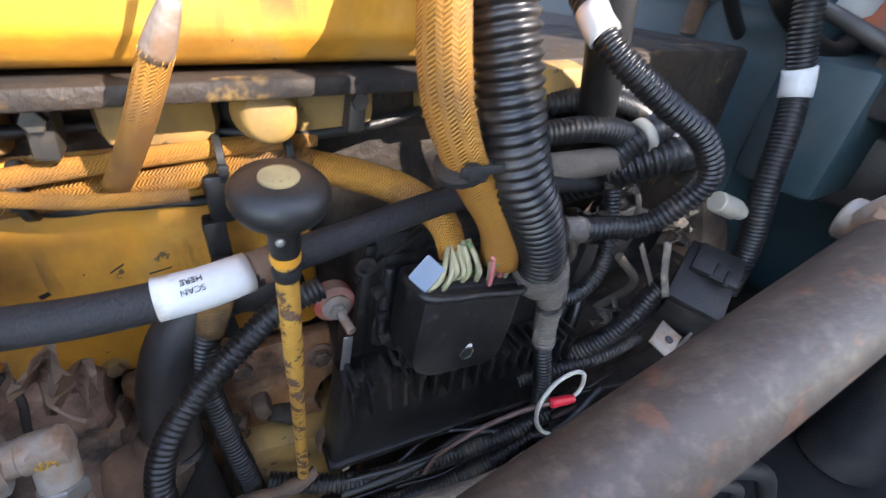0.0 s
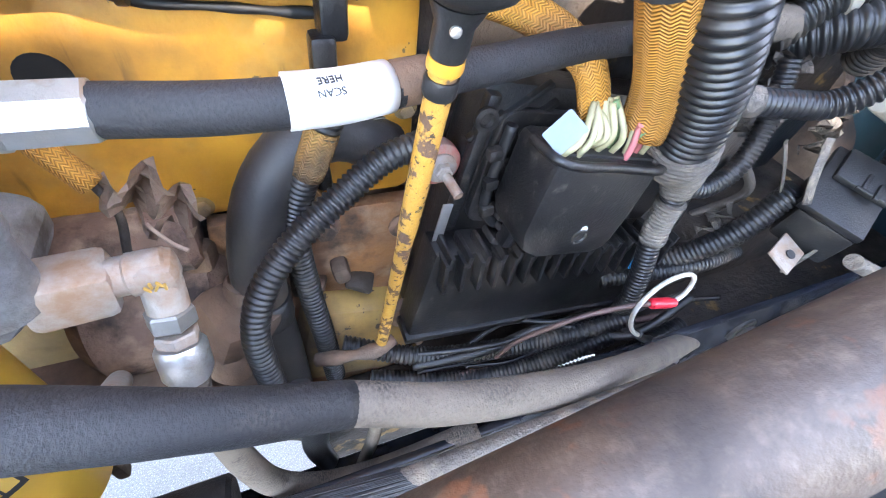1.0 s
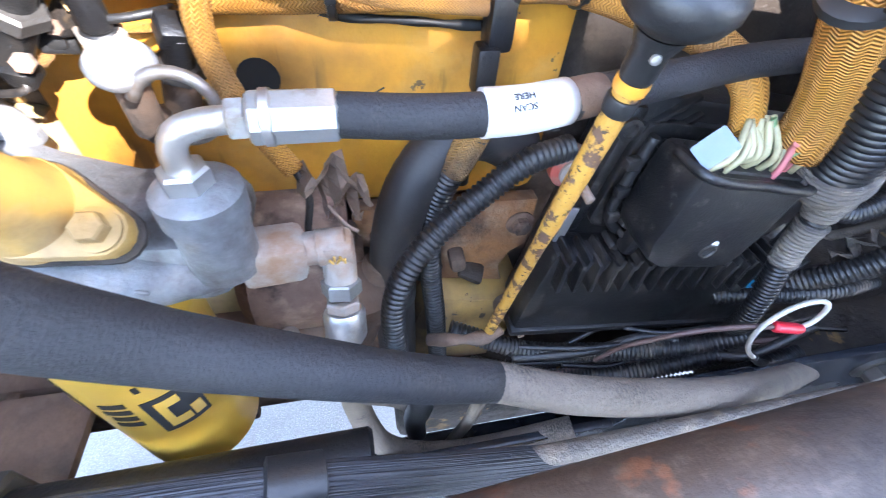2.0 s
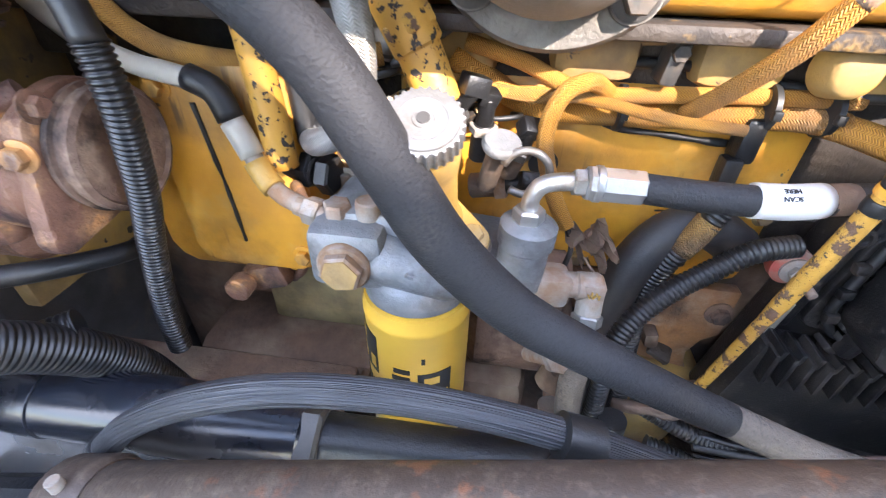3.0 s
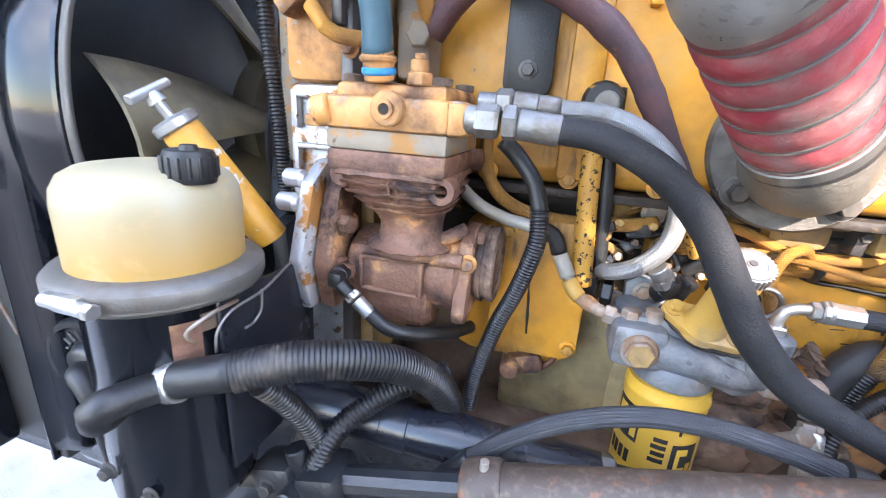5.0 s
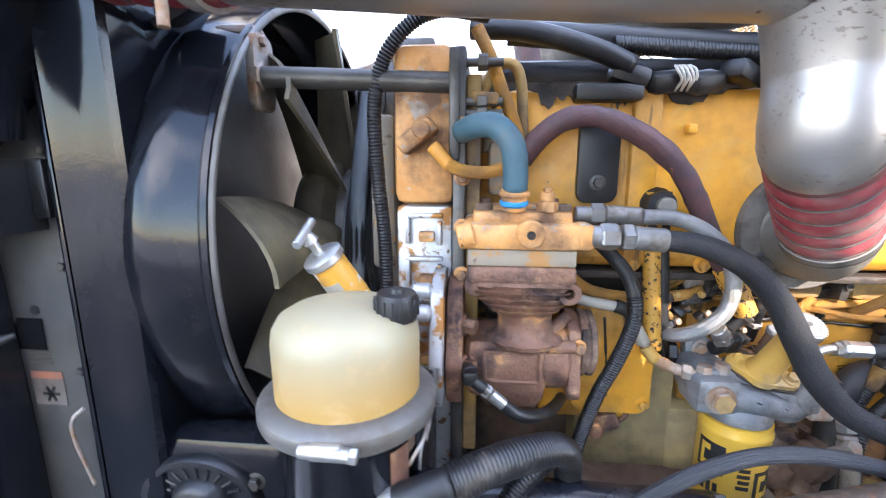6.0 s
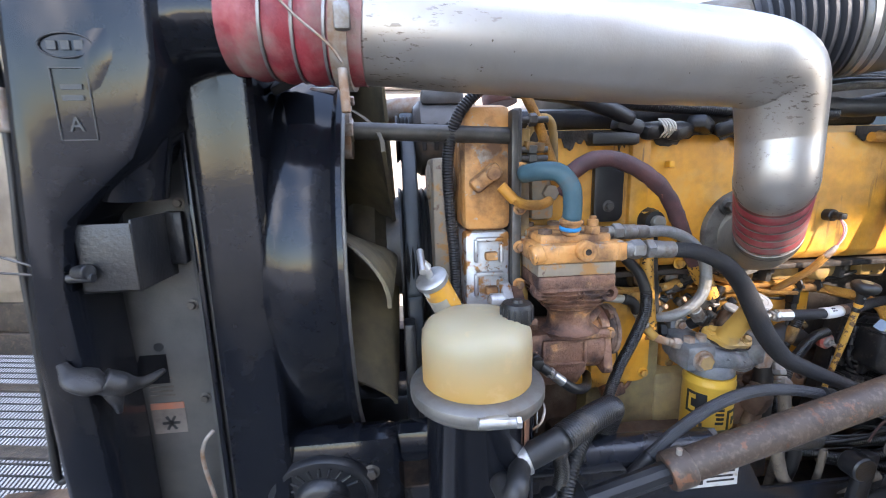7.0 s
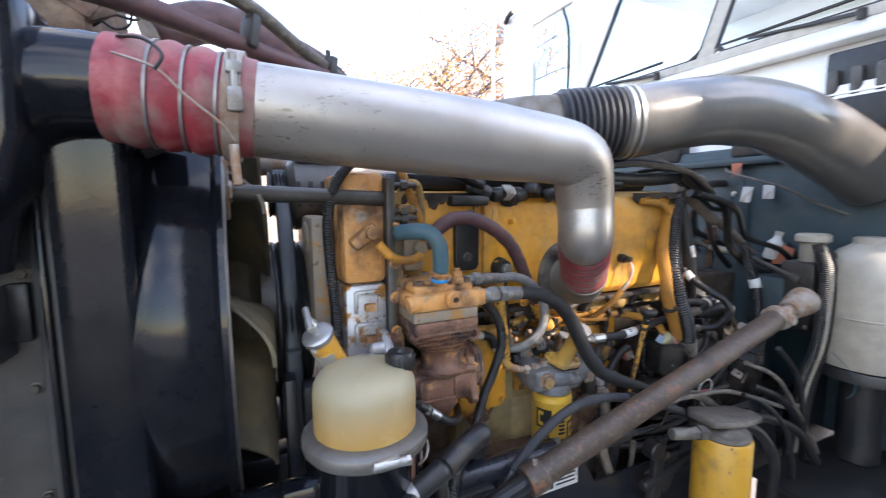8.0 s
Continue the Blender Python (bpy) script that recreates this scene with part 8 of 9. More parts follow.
    strap = part("stay_rod", sweep([(-1.177, 0.030, 1.86), (-1.177, 0.030, 1.736), (-1.181, 0.030, 1.655), (-1.190, 0.030, 1.565), (-1.193, 0.030, 1.485), (-1.196, 0.030, 1.40), (-1.202, 0.030, 1.306), (-1.196, 0.030, 1.294), (-1.185, 0.030, 1.304), (-1.172, 0.034, 1.316)], 0.0045, sides=12), "rubber", r)
    part("sleeve", sweep([(-1.1768, 0.030, 1.733), (-1.1775, 0.030, 1.714), (-1.1785, 0.030, 1.690)], 0.0062, sides=16), "zinc_dusty", strap, "pale metal sleeve")
    part("latch_wire", sweep([(-1.060, 0.09, 1.20), (-1.063, 0.078, 1.27), (-1.056, 0.074, 1.30), (-1.046, 0.080, 1.312)], 0.0025, sides=8), "zinc_dusty", r, "thin bare wire")


radiator()


def open_bracket():
    b = thing("battery_bracket", (-1.09, 0.07, 1.51), "open black sheet-metal bracket box with a cable end", "bracket")
    # four walls and a floor
    t = 0.003
    for bm in (span((-1.128, 0.018, 1.522), (-1.070, 0.018 + t, 1.596), 0.001), span((-1.128, 0.018, 1.522), (-1.128 + t, 0.10, 1.598), 0.001), span((-1.070 - t, 0.018, 1.522), (-1.070, 0.10, 1.600), 0.001), span((-1.128, 0.018, 1.522), (-1.070, 0.10, 1.522 + t), 0.001)):
        part("wall", bm, "black_dusty", b)
    part("mount_ear", span((-1.073, 0.086, 1.536), (-1.052, 0.098, 1.601), 0.003), "black_dusty", b)
    part("cable_eye", join(rod((-1.128, 0.014, 1.546), (-1.112, 0.008, 1.548), 0.008, 14), rod((-1.136, 0.012, 1.541), (-1.110, 0.010, 1.541), 0.005, 12)), "black_dusty", b)
    for z in (0.0, 0.035):
        part("steel_cable", sweep([(-1.135, 0.012, 1.543), (-1.18, 0.005, 1.550 + z * 0.4), (-1.26, 0.0, 1.560 + z), (-1.50, -0.02, 1.585 + z * 2)], 0.0013, sides=8), "steel", b, "thin steel cable")


open_bracket()
CY, CZ, CR = 0.42, 1.487, 0.345


def shroud():
    s = thing("fan_shroud", (-0.95, CY, 1.0), "glossy black fan shroud with a round lip", "fan shroud")
    n = 256

    def shell(stations):
        """x, half width, half height, squareness, centre height."""
        bm = bmesh.new()
        rings = []
        for x, hw, hh, p, cz in stations:
            ring = []
            for k in range(n):
                a = 2 * math.pi * k / n
                c, sn = math.cos(a), math.sin(a)
                q = (abs(c) ** p + abs(sn) ** p) ** (-1 / p)
                ring.append(bm.verts.new((x, CY + hw * c * q, cz + hh * sn * q)))
            rings.append(ring)
        for a, b in zip(rings, rings[1:]):
            for k in range(n):
                m = (k + 1) % n
                bm.faces.new((a[k], a[m], b[m], b[k]))
        bmesh.ops.recalc_face_normals(bm, faces=bm.faces)
        return shade(bm, 35)
    low = CZ - 0.07
    part("box", shell([(-1.024, 0.346, 0.402, 40.0, low), (-1.016, 0.343, 0.399, 40.0, low), (-0.990, 0.342, 0.396, 40.0, low + 0.002), (-0.966, 0.3435, 0.390, 34.0, low + 0.005), (-0.958, 0.3415, 0.386, 30.0, low + 0.007), (-0.953, 0.3350, 0.380, 26.0, low + 0.008), (-0.952, 0.325, 0.325, 2.0, CZ)]), "black_gloss", s, "moulded black box section")
    part("barrel", shell([(x, r, r, 2.0, CZ) for x, r in ((-1.000, 0.330), (-0.966, 0.342), (-0.956, 0.347), (-0.944, 0.3515), (-0.925, 0.3530), (-0.898, 0.350), (-0.876, 0.3465), (-0.869, 0.353), (-0.862, 0.353), (-0.860, 0.340), (-0.874, 0.336), (-0.955, 0.333), (-1.000, 0.328))]), "black_gloss", s, "round black barrel")
    part("lip_edge", sweep([(-0.863, CY + (CR) * math.cos(2 * math.pi * k / 40), CZ + CR * math.sin(2 * math.pi * k / 40)) for k in range(41)], 0.0055, sides=10), "ring_grey", s, "dusty worn lip")
    part("strut_ear", join(prism(rounded(0.05, 0.09, 0.014), Matrix(((0, 0, 1, -0.866), (1, 0, 0, 0.205), (0, 1, 0, 1.705), (0, 0, 0, 1))), 0.012), box((-0.885, 0.21, 1.755), (0.05, 0.03, 0.012), 0.004)), "zinc_dusty", s, "bare metal strut bracket")
    bolts(s, [(-0.858, 0.200, 1.742)], (1, 0, 0), 0.007, 0.010, "zinc_dusty")
    part("seal_pad", box((-0.925, 0.165, 1.765), (0.055, 0.06, 0.012), 0.003, (20, -25, 0)), "ink", s, "torn black foam pad")


shroud()


def fan():
    f = thing("cooling_fan", (-0.90, CY, CZ), "dusty moulded engine cooling fan, standing still", "fan")
    part("hub", lathe([(0.10, 0), (0.11, 0.01), (0.11, 0.05), (0.085, 0.07), (0.0, 0.072)], (-0.885, CY, CZ), (1, 0, 0), 40), "fan", f)
    part("clutch", lathe([(0.10, 0), (0.10, 0.03), (0.07, 0.05), (0.05, 0.055)], (-0.815, CY, CZ), (1, 0, 0), 40), "steel", f)
    nb = 9
    for b in range(nb):
        a0 = 2 * math.pi * b / nb + 0.18
        bm = bmesh.new()
        grid = []
        for i in range(9):
            r = 0.095 + (0.318 - 0.095) * i / 8
            w = 0.42 - 0.10 * (i / 8)
            row = []
            for j in range(7):
                u = j / 6 - 0.5
                a = a0 + u * w + 0.10 * (i / 8)
                x = -0.838 + u * (0.085 - 0.02 * i / 8) + 0.018 * (1 - 4 * u * u)
                row.append(Vector((x, CY + r * math.cos(a), CZ + r * math.sin(a))))
            grid.append(row)
        front = [[bm.verts.new(p) for p in row] for row in grid]
        back = [[bm.verts.new(p + Vector((-0.006, 0, 0))) for p in row] for row in grid]
        for i in range(8):
            for j in range(6):
                bm.faces.new((front[i][j], front[i][j + 1], front[i + 1][j + 1], front[i + 1][j]))
                bm.faces.new((back[i][j], back[i + 1][j], back[i + 1][j + 1], back[i][j + 1]))
        for i in range(8):
            for j in (0, 6):
                bm.faces.new((front[i][j], front[i + 1][j], back[i + 1][j], back[i][j]))
        for j in range(6):
            for i in (0, 8):
                bm.faces.new((front[i][j], front[i][j + 1], back[i][j + 1], back[i][j]))
        bmesh.ops.recalc_face_normals(bm, faces=bm.faces)
        part("blade", shade(bm, 50), "fan", f)


fan()


def strut():
    s = thing("shroud_strut", (-0.73, 0.193, 1.69), "dark steel tube strut from shroud to engine", "strut")
    part("tube", rod((-0.856, 0.194, 1.700), (-0.618, 0.192, 1.689), 0.0125, 24), "steel", s)
    part("end_plate", span((-0.622, 0.172, 1.60), (-0.610, 0.215, 1.725), 0.003), "steel", s)
    part("end_nut", hexnut((-0.862, 0.194, 1.7003), (1, 0, 0), 0.017, 0.012), "zinc_dusty", s)


strut()


def front_drive():
    d = thing("belt_drive", (-0.76, 0.45, 1.3), "black crank and accessory pulleys with a ribbed belt", "belt drive")

    def pulley(name, c, r, w, x0):
        rows = [(r * 0.35, 0), (r, 0), (r, 0.004)]
        grooves = 6
        for k in range(grooves):
            z = 0.004 + (w - 0.008) * k / grooves
            p = (w - 0.008) / grooves
            rows += [(r, z), (r - 0.005, z + p * 0.5), (r, z + p)]
        rows += [(r, w), (r * 0.35, w)]
        part(name, lathe(rows, (x0, *c), (1, 0, 0), 48, 20), "rubber", d)
    pulley("fan_pulley", (0.42, 1.46), 0.145, 0.060, -0.790)
    pulley("idler_pulley", (0.32, 1.30), 0.055, 0.045, -0.79)
    pulley("crank_pulley", (0.50, 1.08), 0.15, 0.05, -0.79)
    pulley("alternator_pulley", (0.42, 1.70), 0.045, 0.045, -0.79)
    belt = [(-0.768, 0.275, 1.42), (-0.768, 0.30, 1.56), (-0.768, 0.372, 1.70), (-0.768, 0.42, 1.748)]
    part("belt", sweep(belt, 0.014, sides=8, flat=0.25), "belt", d, "grey-blue ribbed belt")
    part("belt", sweep([(-0.768, 0.275, 1.42), (-0.768, 0.262, 1.30), (-0.768, 0.30, 1.15), (-0.768, 0.36, 1.04)], 0.014, sides=8, flat=0.25), "belt", d)
    part("tensioner_arm", box((-0.745, 0.265, 1.26), (0.03, 0.04, 0.22), 0.008, (8, 0, 0)), "black_dusty", d)
    part("upright_plate", span((-0.790, 0.215, 1.08), (-0.770, 0.255, 1.39), 0.004), "black_dusty", d)
    alt = part("alternator", join(rod((-0.755, 0.42, 1.70), (-0.63, 0.42, 1.70), 0.072, 36, 0.012), box((-0.70, 0.40, 1.775), (0.08, 0.05, 0.03), 0.006)), "steel", d, "dusty alternator")
    # black blocks on the housing paint the shade inside vent slots
    for k in range(5):
        part("vent", box((-0.738 + k * 0.022, 0.347, 1.70), (0.008, 0.006, 0.05), 0.002), "ink", alt)
    part("bracket", join(span((-0.735, 0.24, 1.45), (-0.700, 0.36, 1.66), 0.008), rod((-0.74, 0.30, 1.62), (-0.69, 0.30, 1.62), 0.03)), "greyiron", d)
    part("upper_hose", sweep([(-0.86, 0.62, 1.765), (-0.78, 0.58, 1.775), (-0.70, 0.52, 1.765), (-0.64, 0.48, 1.74)], 0.028, sides=24), "zinc_dusty", d)


front_drive()
solo("engine_mount", join(span((-0.90, 0.26, 0.95), (-0.62, 0.32, 1.24), 0.01), span((-0.92, 0.30, 0.92), (-0.60, 0.80, 1.02), 0.01)), "black_dusty", "black front engine mount bracket", "engine mount")
hose("wiring_conduit", [(-0.704, 0.200, 1.40), (-0.706, 0.196, 1.50), (-0.712, 0.194, 1.58), (-0.714, 0.192, 1.66), (-0.700, 0.186, 1.715), (-0.668, 0.184, 1.752), (-0.630, 0.19, 1.768), (-0.58, 0.22, 1.77)], 0.0085, "corrugated", "black corrugated conduit over the gear case", ribs=0.0042, depth=0.002, sides=14)
hose("wire_loom", [(-0.592, 0.215, 1.755), (-0.575, 0.210, 1.720), (-0.560, 0.208, 1.680), (-0.545, 0.212, 1.645), (-0.535, 0.22, 1.61)], 0.008, "loom", "yellow wire sleeve crossing the engine front", "wire loom", sides=14)
hose("wire_loom", [(-0.622, 0.160, 1.596), (-0.605, 0.158, 1.588), (-0.580, 0.165, 1.586), (-0.560, 0.18, 1.590)], 0.0075, "loom", "short yellow sleeve from the speed sensor", "wire loom", sides=14)
solo("water_manifold", join(span((-0.575, 0.225, 1.555), (-0.535, 0.28, 1.625), 0.008), rod((-0.565, 0.25, 1.61), (-0.565, 0.25, 1.66), 0.018), hexnut((-0.545, 0.222, 1.60), (0, -1, 0), 0.014, 0.010)), "greyiron", "grey water manifold block above the compressor", "manifold")
solo("solenoid", join(box((-0.580, 0.20, 1.672), (0.030, 0.022, 0.014), 0.003, (0, 6, 0)), rod((-0.596, 0.20, 1.676), (-0.566, 0.20, 1.670), 0.006, 12)), "loom_dirty", "small amber and black solenoid", "solenoid")
solo("cover_pipe", sweep([(-0.585, 0.235, 1.685), (-0.565, 0.232, 1.715), (-0.545, 0.232, 1.715), (-0.535, 0.238, 1.69), (-0.530, 0.245, 1.62)], 0.007), "yellow_dirty", "brown-yellow breather pipe above the engine", "pipe")
# black bundles along the top of the engine
hose("engine_harness", [(-0.60, 0.255, 1.765), (-0.53, 0.245, 1.758), (-0.45, 0.240, 1.735), (-0.40, 0.245, 1.715)], 0.013, "rubber", "black taped harness along the engine top", "harness")
hose("engine_harness", [(-0.55, 0.30, 1.772), (-0.40, 0.285, 1.755), (-0.25, 0.275, 1.742), (-0.05, 0.275, 1.735), (0.12, 0.28, 1.735), (0.25, 0.30, 1.745)], 0.017, "rubber", "thick black harness along the engine top", "harness", wobble=0.1)
hose("wiring_conduit", [(-0.42, 0.262, 1.745), (-0.30, 0.262, 1.735), (-0.18, 0.264, 1.728), (0.0, 0.266, 1.722)], 0.010, "corrugated", "corrugated conduit along the engine top", ribs=0.0042, depth=0.002, sides=14)
solo("harness_clump", join(*[box((-0.40 + 0.045 * k, 0.255 + 0.006 * math.sin(k * 3), 1.700 + 0.006 * math.cos(k * 2)), (0.05, 0.035, 0.026), 0.009, (20 * math.sin(k), 15 * math.cos(k * 2), 12 * k)) for k in range(5)]), "plastic", "taped black harness junctions on the valve cover", "harness")


def white_wires():
    w = thing("wire_bundle", (-0.338, 0.24, 1.70), "tuft of bare white wires in the black harness", "wires")
    for k in range(6):
        a = -0.346 + 0.0035 * k
        part("wire", sweep([(a, 0.252, 1.716), (a - 0.003 + 0.002 * (k % 3), 0.236, 1.708), (a + 0.002, 0.234, 1.696), (a + 0.004 * (k % 2), 0.246, 1.685)], 0.0016, sides=8), "wire_white", w)


white_wires()
hose("wire_loom", [(0.06, 0.25, 1.68), (0.11, 0.245, 1.675), (0.15, 0.248, 1.655), (0.168, 0.252, 1.61), (0.172, 0.255, 1.55), (0.168, 0.245, 1.50)], 0.0085, "loom", "yellow wire sleeve at the rear of the valve cover", "wire loom", sides=14)
for k in range(4):
    hose("air_line", [(-0.10, 0.30 + 0.02 * k, 1.755 + 0.012 * k), (0.05, 0.26 + 0.02 * k, 1.77 + 0.010 * k), (0.22, 0.25 + 0.02 * k, 1.755 + 0.008 * k), (0.36, 0.29 + 0.02 * k, 1.72), (0.50, 0.36, 1.70)], 0.007, "rubber" if k % 2 else "tape", "thin air line behind the valve cover", "air line")
hose("battery_cable", [(0.21, 0.27, 1.70), (0.235, 0.26, 1.62), (0.25, 0.255, 1.54), (0.27, 0.26, 1.46), (0.30, 0.28, 1.40)], 0.016, "rubber", "thick black cable at the rear of the engine", "cable")
solo("conduit_sleeve", sweep([(0.242, 0.2425, 1.560), (0.246, 0.241, 1.545), (0.250, 0.240, 1.53)], 0.006), "white", "white tag on the rear cable", "label")

# ---- air intake ----


def intake():
    a = thing("air_intake_duct", (0.4, 0.2, 1.8), "grey-black air intake duct with a ribbed bellows", "intake duct")
    d = Vector((0.92, -0.36, 0.06)).normalized()
    base = Vector((-0.175, 0.285, 1.850))
    rows = [(0.074, -0.01)]
    for k in range(9):
        z = k * 0.0145
        rows += [(0.072, z), (0.0815, z + 0.004), (0.0815, z + 0.008), (0.072, z + 0.0125)]
    rows += [(0.074, 0.135)]
    part("bellows", lathe(rows, base, d, 48, 50), "hose_grey", a, "ribbed rubber bellows")
    for z in (0.140, 0.156):
        part("band_clamp", lathe([(0.079, z), (0.0825, z), (0.0825, z + 0.008), (0.079, z + 0.008)], base, d, 48), "zinc", a)
    e = base + d * 0.132
    part("duct", sweep([e, e + d * 0.06, (0.10, 0.190, 1.880), (0.23, 0.170, 1.895), (0.38, 0.150, 1.887), (0.53, 0.135, 1.855), (0.67, 0.118, 1.805), (0.80, 0.10, 1.745)], 0.079, sides=44, step=0.012, radii=[0.0785, 0.0785, 0.080, 0.083, 0.088, 0.092, 0.094, 0.094]), "duct_grey", a, "smooth dusty grey elbow")
    part("inner_pipe", sweep([base + d * 0.01, base - d * 0.09, base - d * 0.20 + Vector((0, 0.05, -0.01)), base - d * 0.28 + Vector((0.02, 0.16, -0.03))], 0.070, sides=36), "cast_alu", a)


intake()


# ---- items by the cab ----
def surge_tank():
    s = thing("surge_tank", (0.71, 0.06, 1.0), "beige washer tank in a dark lower bracket", "tank")
    part("tank", lathe([(0.0, 0.0), (0.090, 0.0), (0.104, 0.007), (0.110, 0.03), (0.110, 0.245), (0.100, 0.290), (0.080, 0.320), (0.058, 0.333), (0.050, 0.339), (0.050, 0.353), (0.044, 0.357), (0.0, 0.357)], (0.71, 0.04, 1.220), (0, 0, 1), 48), "beige", s, "tan plastic tank with a rounded shoulder")
    part("seam", lathe([(0.1095, 0), (0.1118, 0.002), (0.1118, 0.006), (0.1095, 0.008)], (0.71, 0.04, 1.36), (0, 0, 1), 48), "beige", s)
    part("bracket", lathe([(0.100, 0), (0.113, 0.004), (0.113, 0.030), (0.111, 0.034)], (0.71, 0.04, 1.190), (0, 0, 1), 44), "black_dusty", s)
    part("post", rod((0.71, 0.04, 0.945), (0.71, 0.04, 1.20), 0.05), "black_dusty", s)



def brake_cylinder():
    m = thing("master_cylinder", (0.55, 0.2, 1.5), "beige-capped clutch fluid reservoir with conduits", "fluid reservoir")
    part("cap", lathe([(0.036, 0), (0.042, 0.004), (0.042, 0.020), (0.036, 0.026), (0.0, 0.026)], (0.665, 0.165, 1.555), (0, 0, 1), 32), "beige", m)
    part("neck", lathe([(0.030, 0), (0.030, 0.055), (0.034, 0.06)], (0.665, 0.165, 1.495), (0, 0, 1), 28), "beige", m)
    part("body", span((0.61, 0.13, 1.40), (0.73, 0.22, 1.50), 0.012), "steel", m)
    part("bracket", span((0.60, 0.20, 1.30), (0.80, 0.30, 1.45), 0.012), "firewall", m)


surge_tank()
brake_cylinder()
for k in range(4):
    hose("wiring_conduit", [(0.565 + 0.024 * k, 0.11, 1.56 - 0.01 * k), (0.570 + 0.022 * k, 0.09, 1.48), (0.560 + 0.02 * k, 0.085, 1.38), (0.556 + 0.02 * k, 0.09, 1.28), (0.56 + 0.02 * k, 0.12, 1.14), (0.57 + 0.02 * k, 0.14, 0.93)], 0.0115, "beige" if k == 1 else "corrugated_dusty", "corrugated conduit dropping past the reservoir", ribs=0.005, depth=0.003, sides=14)


def water_separator():
    w = thing("water_separator", (0.07, 0.05, 1.0), "tall yellow fuel filter under a dark cast head", "fuel filter")
    c = (0.075, 0.03)
    part("can", lathe([(0.03, 0), (0.050, 0.006), (0.056, 0.02), (0.056, 0.27), (0.052, 0.276)], (*c, 0.905), (0, 0, 1), 44), "filter_shade", w, "orange-yellow filter can, colour darkened for shade")
    part("head", join(lathe([(0.050, 0), (0.052, 0.004), (0.050, 0.012), (0.0, 0.014)], (*c, 1.180), (0, 0, 1), 40), prism([(-0.065, -0.030), (0.020, -0.042), (0.130, -0.020), (0.150, 0.010), (0.120, 0.045), (-0.040, 0.050), (-0.066, 0.030)], Matrix.Translation((0.095, 0.052, 1.192)) @ pose(0, 0, 0, 0, 11, 0), 0.016, 0.005)), "tape", w, "flat dusty grey cast head")
    part("union", join(hexnut((0.01, 0.03, 1.200), (-1, 0, 0.15), 0.016, 0.02), hexnut((-0.012, 0.03, 1.204), (-1, 0, 0.15), 0.013, 0.02), rod((-0.03, 0.03, 1.207), (-0.075, 0.04, 1.212), 0.012)), "flange_grey", w)


water_separator()
for k, pts in enumerate(([(-0.06, 0.10, 1.235), (0.06, 0.10, 1.238), (0.20, 0.105, 1.220), (0.33, 0.110, 1.175), (0.46, 0.10, 1.125), (0.60, 0.12, 1.10)], [(0.22, 0.075, 1.22), (0.28, 0.06, 1.19), (0.36, 0.055, 1.12), (0.42, 0.06, 1.02), (0.46, 0.07, 0.90)], [(0.30, 0.12, 1.27), (0.40, 0.10, 1.22), (0.50, 0.10, 1.12), (0.62, 0.10, 0.98), (0.68, 0.10, 0.88)])):
    hose("air_line", pts, 0.0055, ("tape", "rubber", "tape")[k], "dusty air line running to the firewall", "air line")
hose("sensor_lead", [(0.55, 0.05, 1.28), (0.575, 0.035, 1.25), (0.60, 0.02, 1.21), (0.61, 0.02, 1.17), (0.595, 0.03, 1.15)], 0.0011, "bluehose", "thin blue wire hanging by the tank", "wire", sides=8)
# tubes and wiper-like rods at the cab edge above the radiator
hose("support_tube", [(-1.12, 0.36, 2.030), (-1.009, 0.45, 2.043), (-0.85, 0.60, 2.047), (-0.587, 0.75, 2.023), (-0.36, 0.88, 1.99)], 0.022, "maroon", "brown-grey stay tube running over the engine", "tube")
hose("support_tube", [(-1.05, 0.44, 2.13), (-0.823, 0.60, 2.136), (-0.681, 0.70, 2.083), (-0.52, 0.80, 2.02)], 0.017, "tape", "grey stay tube running over the radiator", "tube")
for p in ((-0.80, 0.62, 2.075), (-0.60, 0.745, 2.045)):
    solo("tube_clamp", join(box(p, (0.022, 0.05, 0.075), 0.005, (0, 10, 32)), rod(Vector(p) + Vector((0, 0, 0.03)), Vector(p) + Vector((0, 0, 0.055)), 0.007)), "ink", "black clamp joining the stay tubes", "clamp", group="tube clamps")
solo("radiator_top_hose", sweep([(-1.05, 1.0, 2.16), (-0.90, 1.06, 2.24), (-0.75, 1.1, 2.22), (-0.55, 1.1, 2.13), (-0.45, 1.1, 2.0), (-0.42, 1.08, 1.85)], 0.06, sides=28), "maroon", "brown rubber coolant hose above the radiator", "hose")

# clutter at the firewall
rng = random.Random(11)
for k in range(7):
    y = 0.24 + 0.05 * k
    hose("engine_harness", [(0.26 + 0.03 * k, y, 1.70 + rng.uniform(-0.02, 0.02)), (0.38 + 0.03 * k, y - 0.02, 1.66 + rng.uniform(-0.04, 0.03)), (0.52, y + rng.uniform(-0.03, 0.03), 1.58 + rng.uniform(-0.06, 0.05)), (0.66, y + rng.uniform(-0.03, 0.03), 1.52 + rng.uniform(-0.08, 0.06)), (0.79, y, 1.48 + rng.uniform(-0.08, 0.08))], 0.008 + 0.003 * (k % 3), ("rubber", "corrugated_dusty", "hose_dusty")[k % 3], "dark harness branch running to the firewall", "harness")
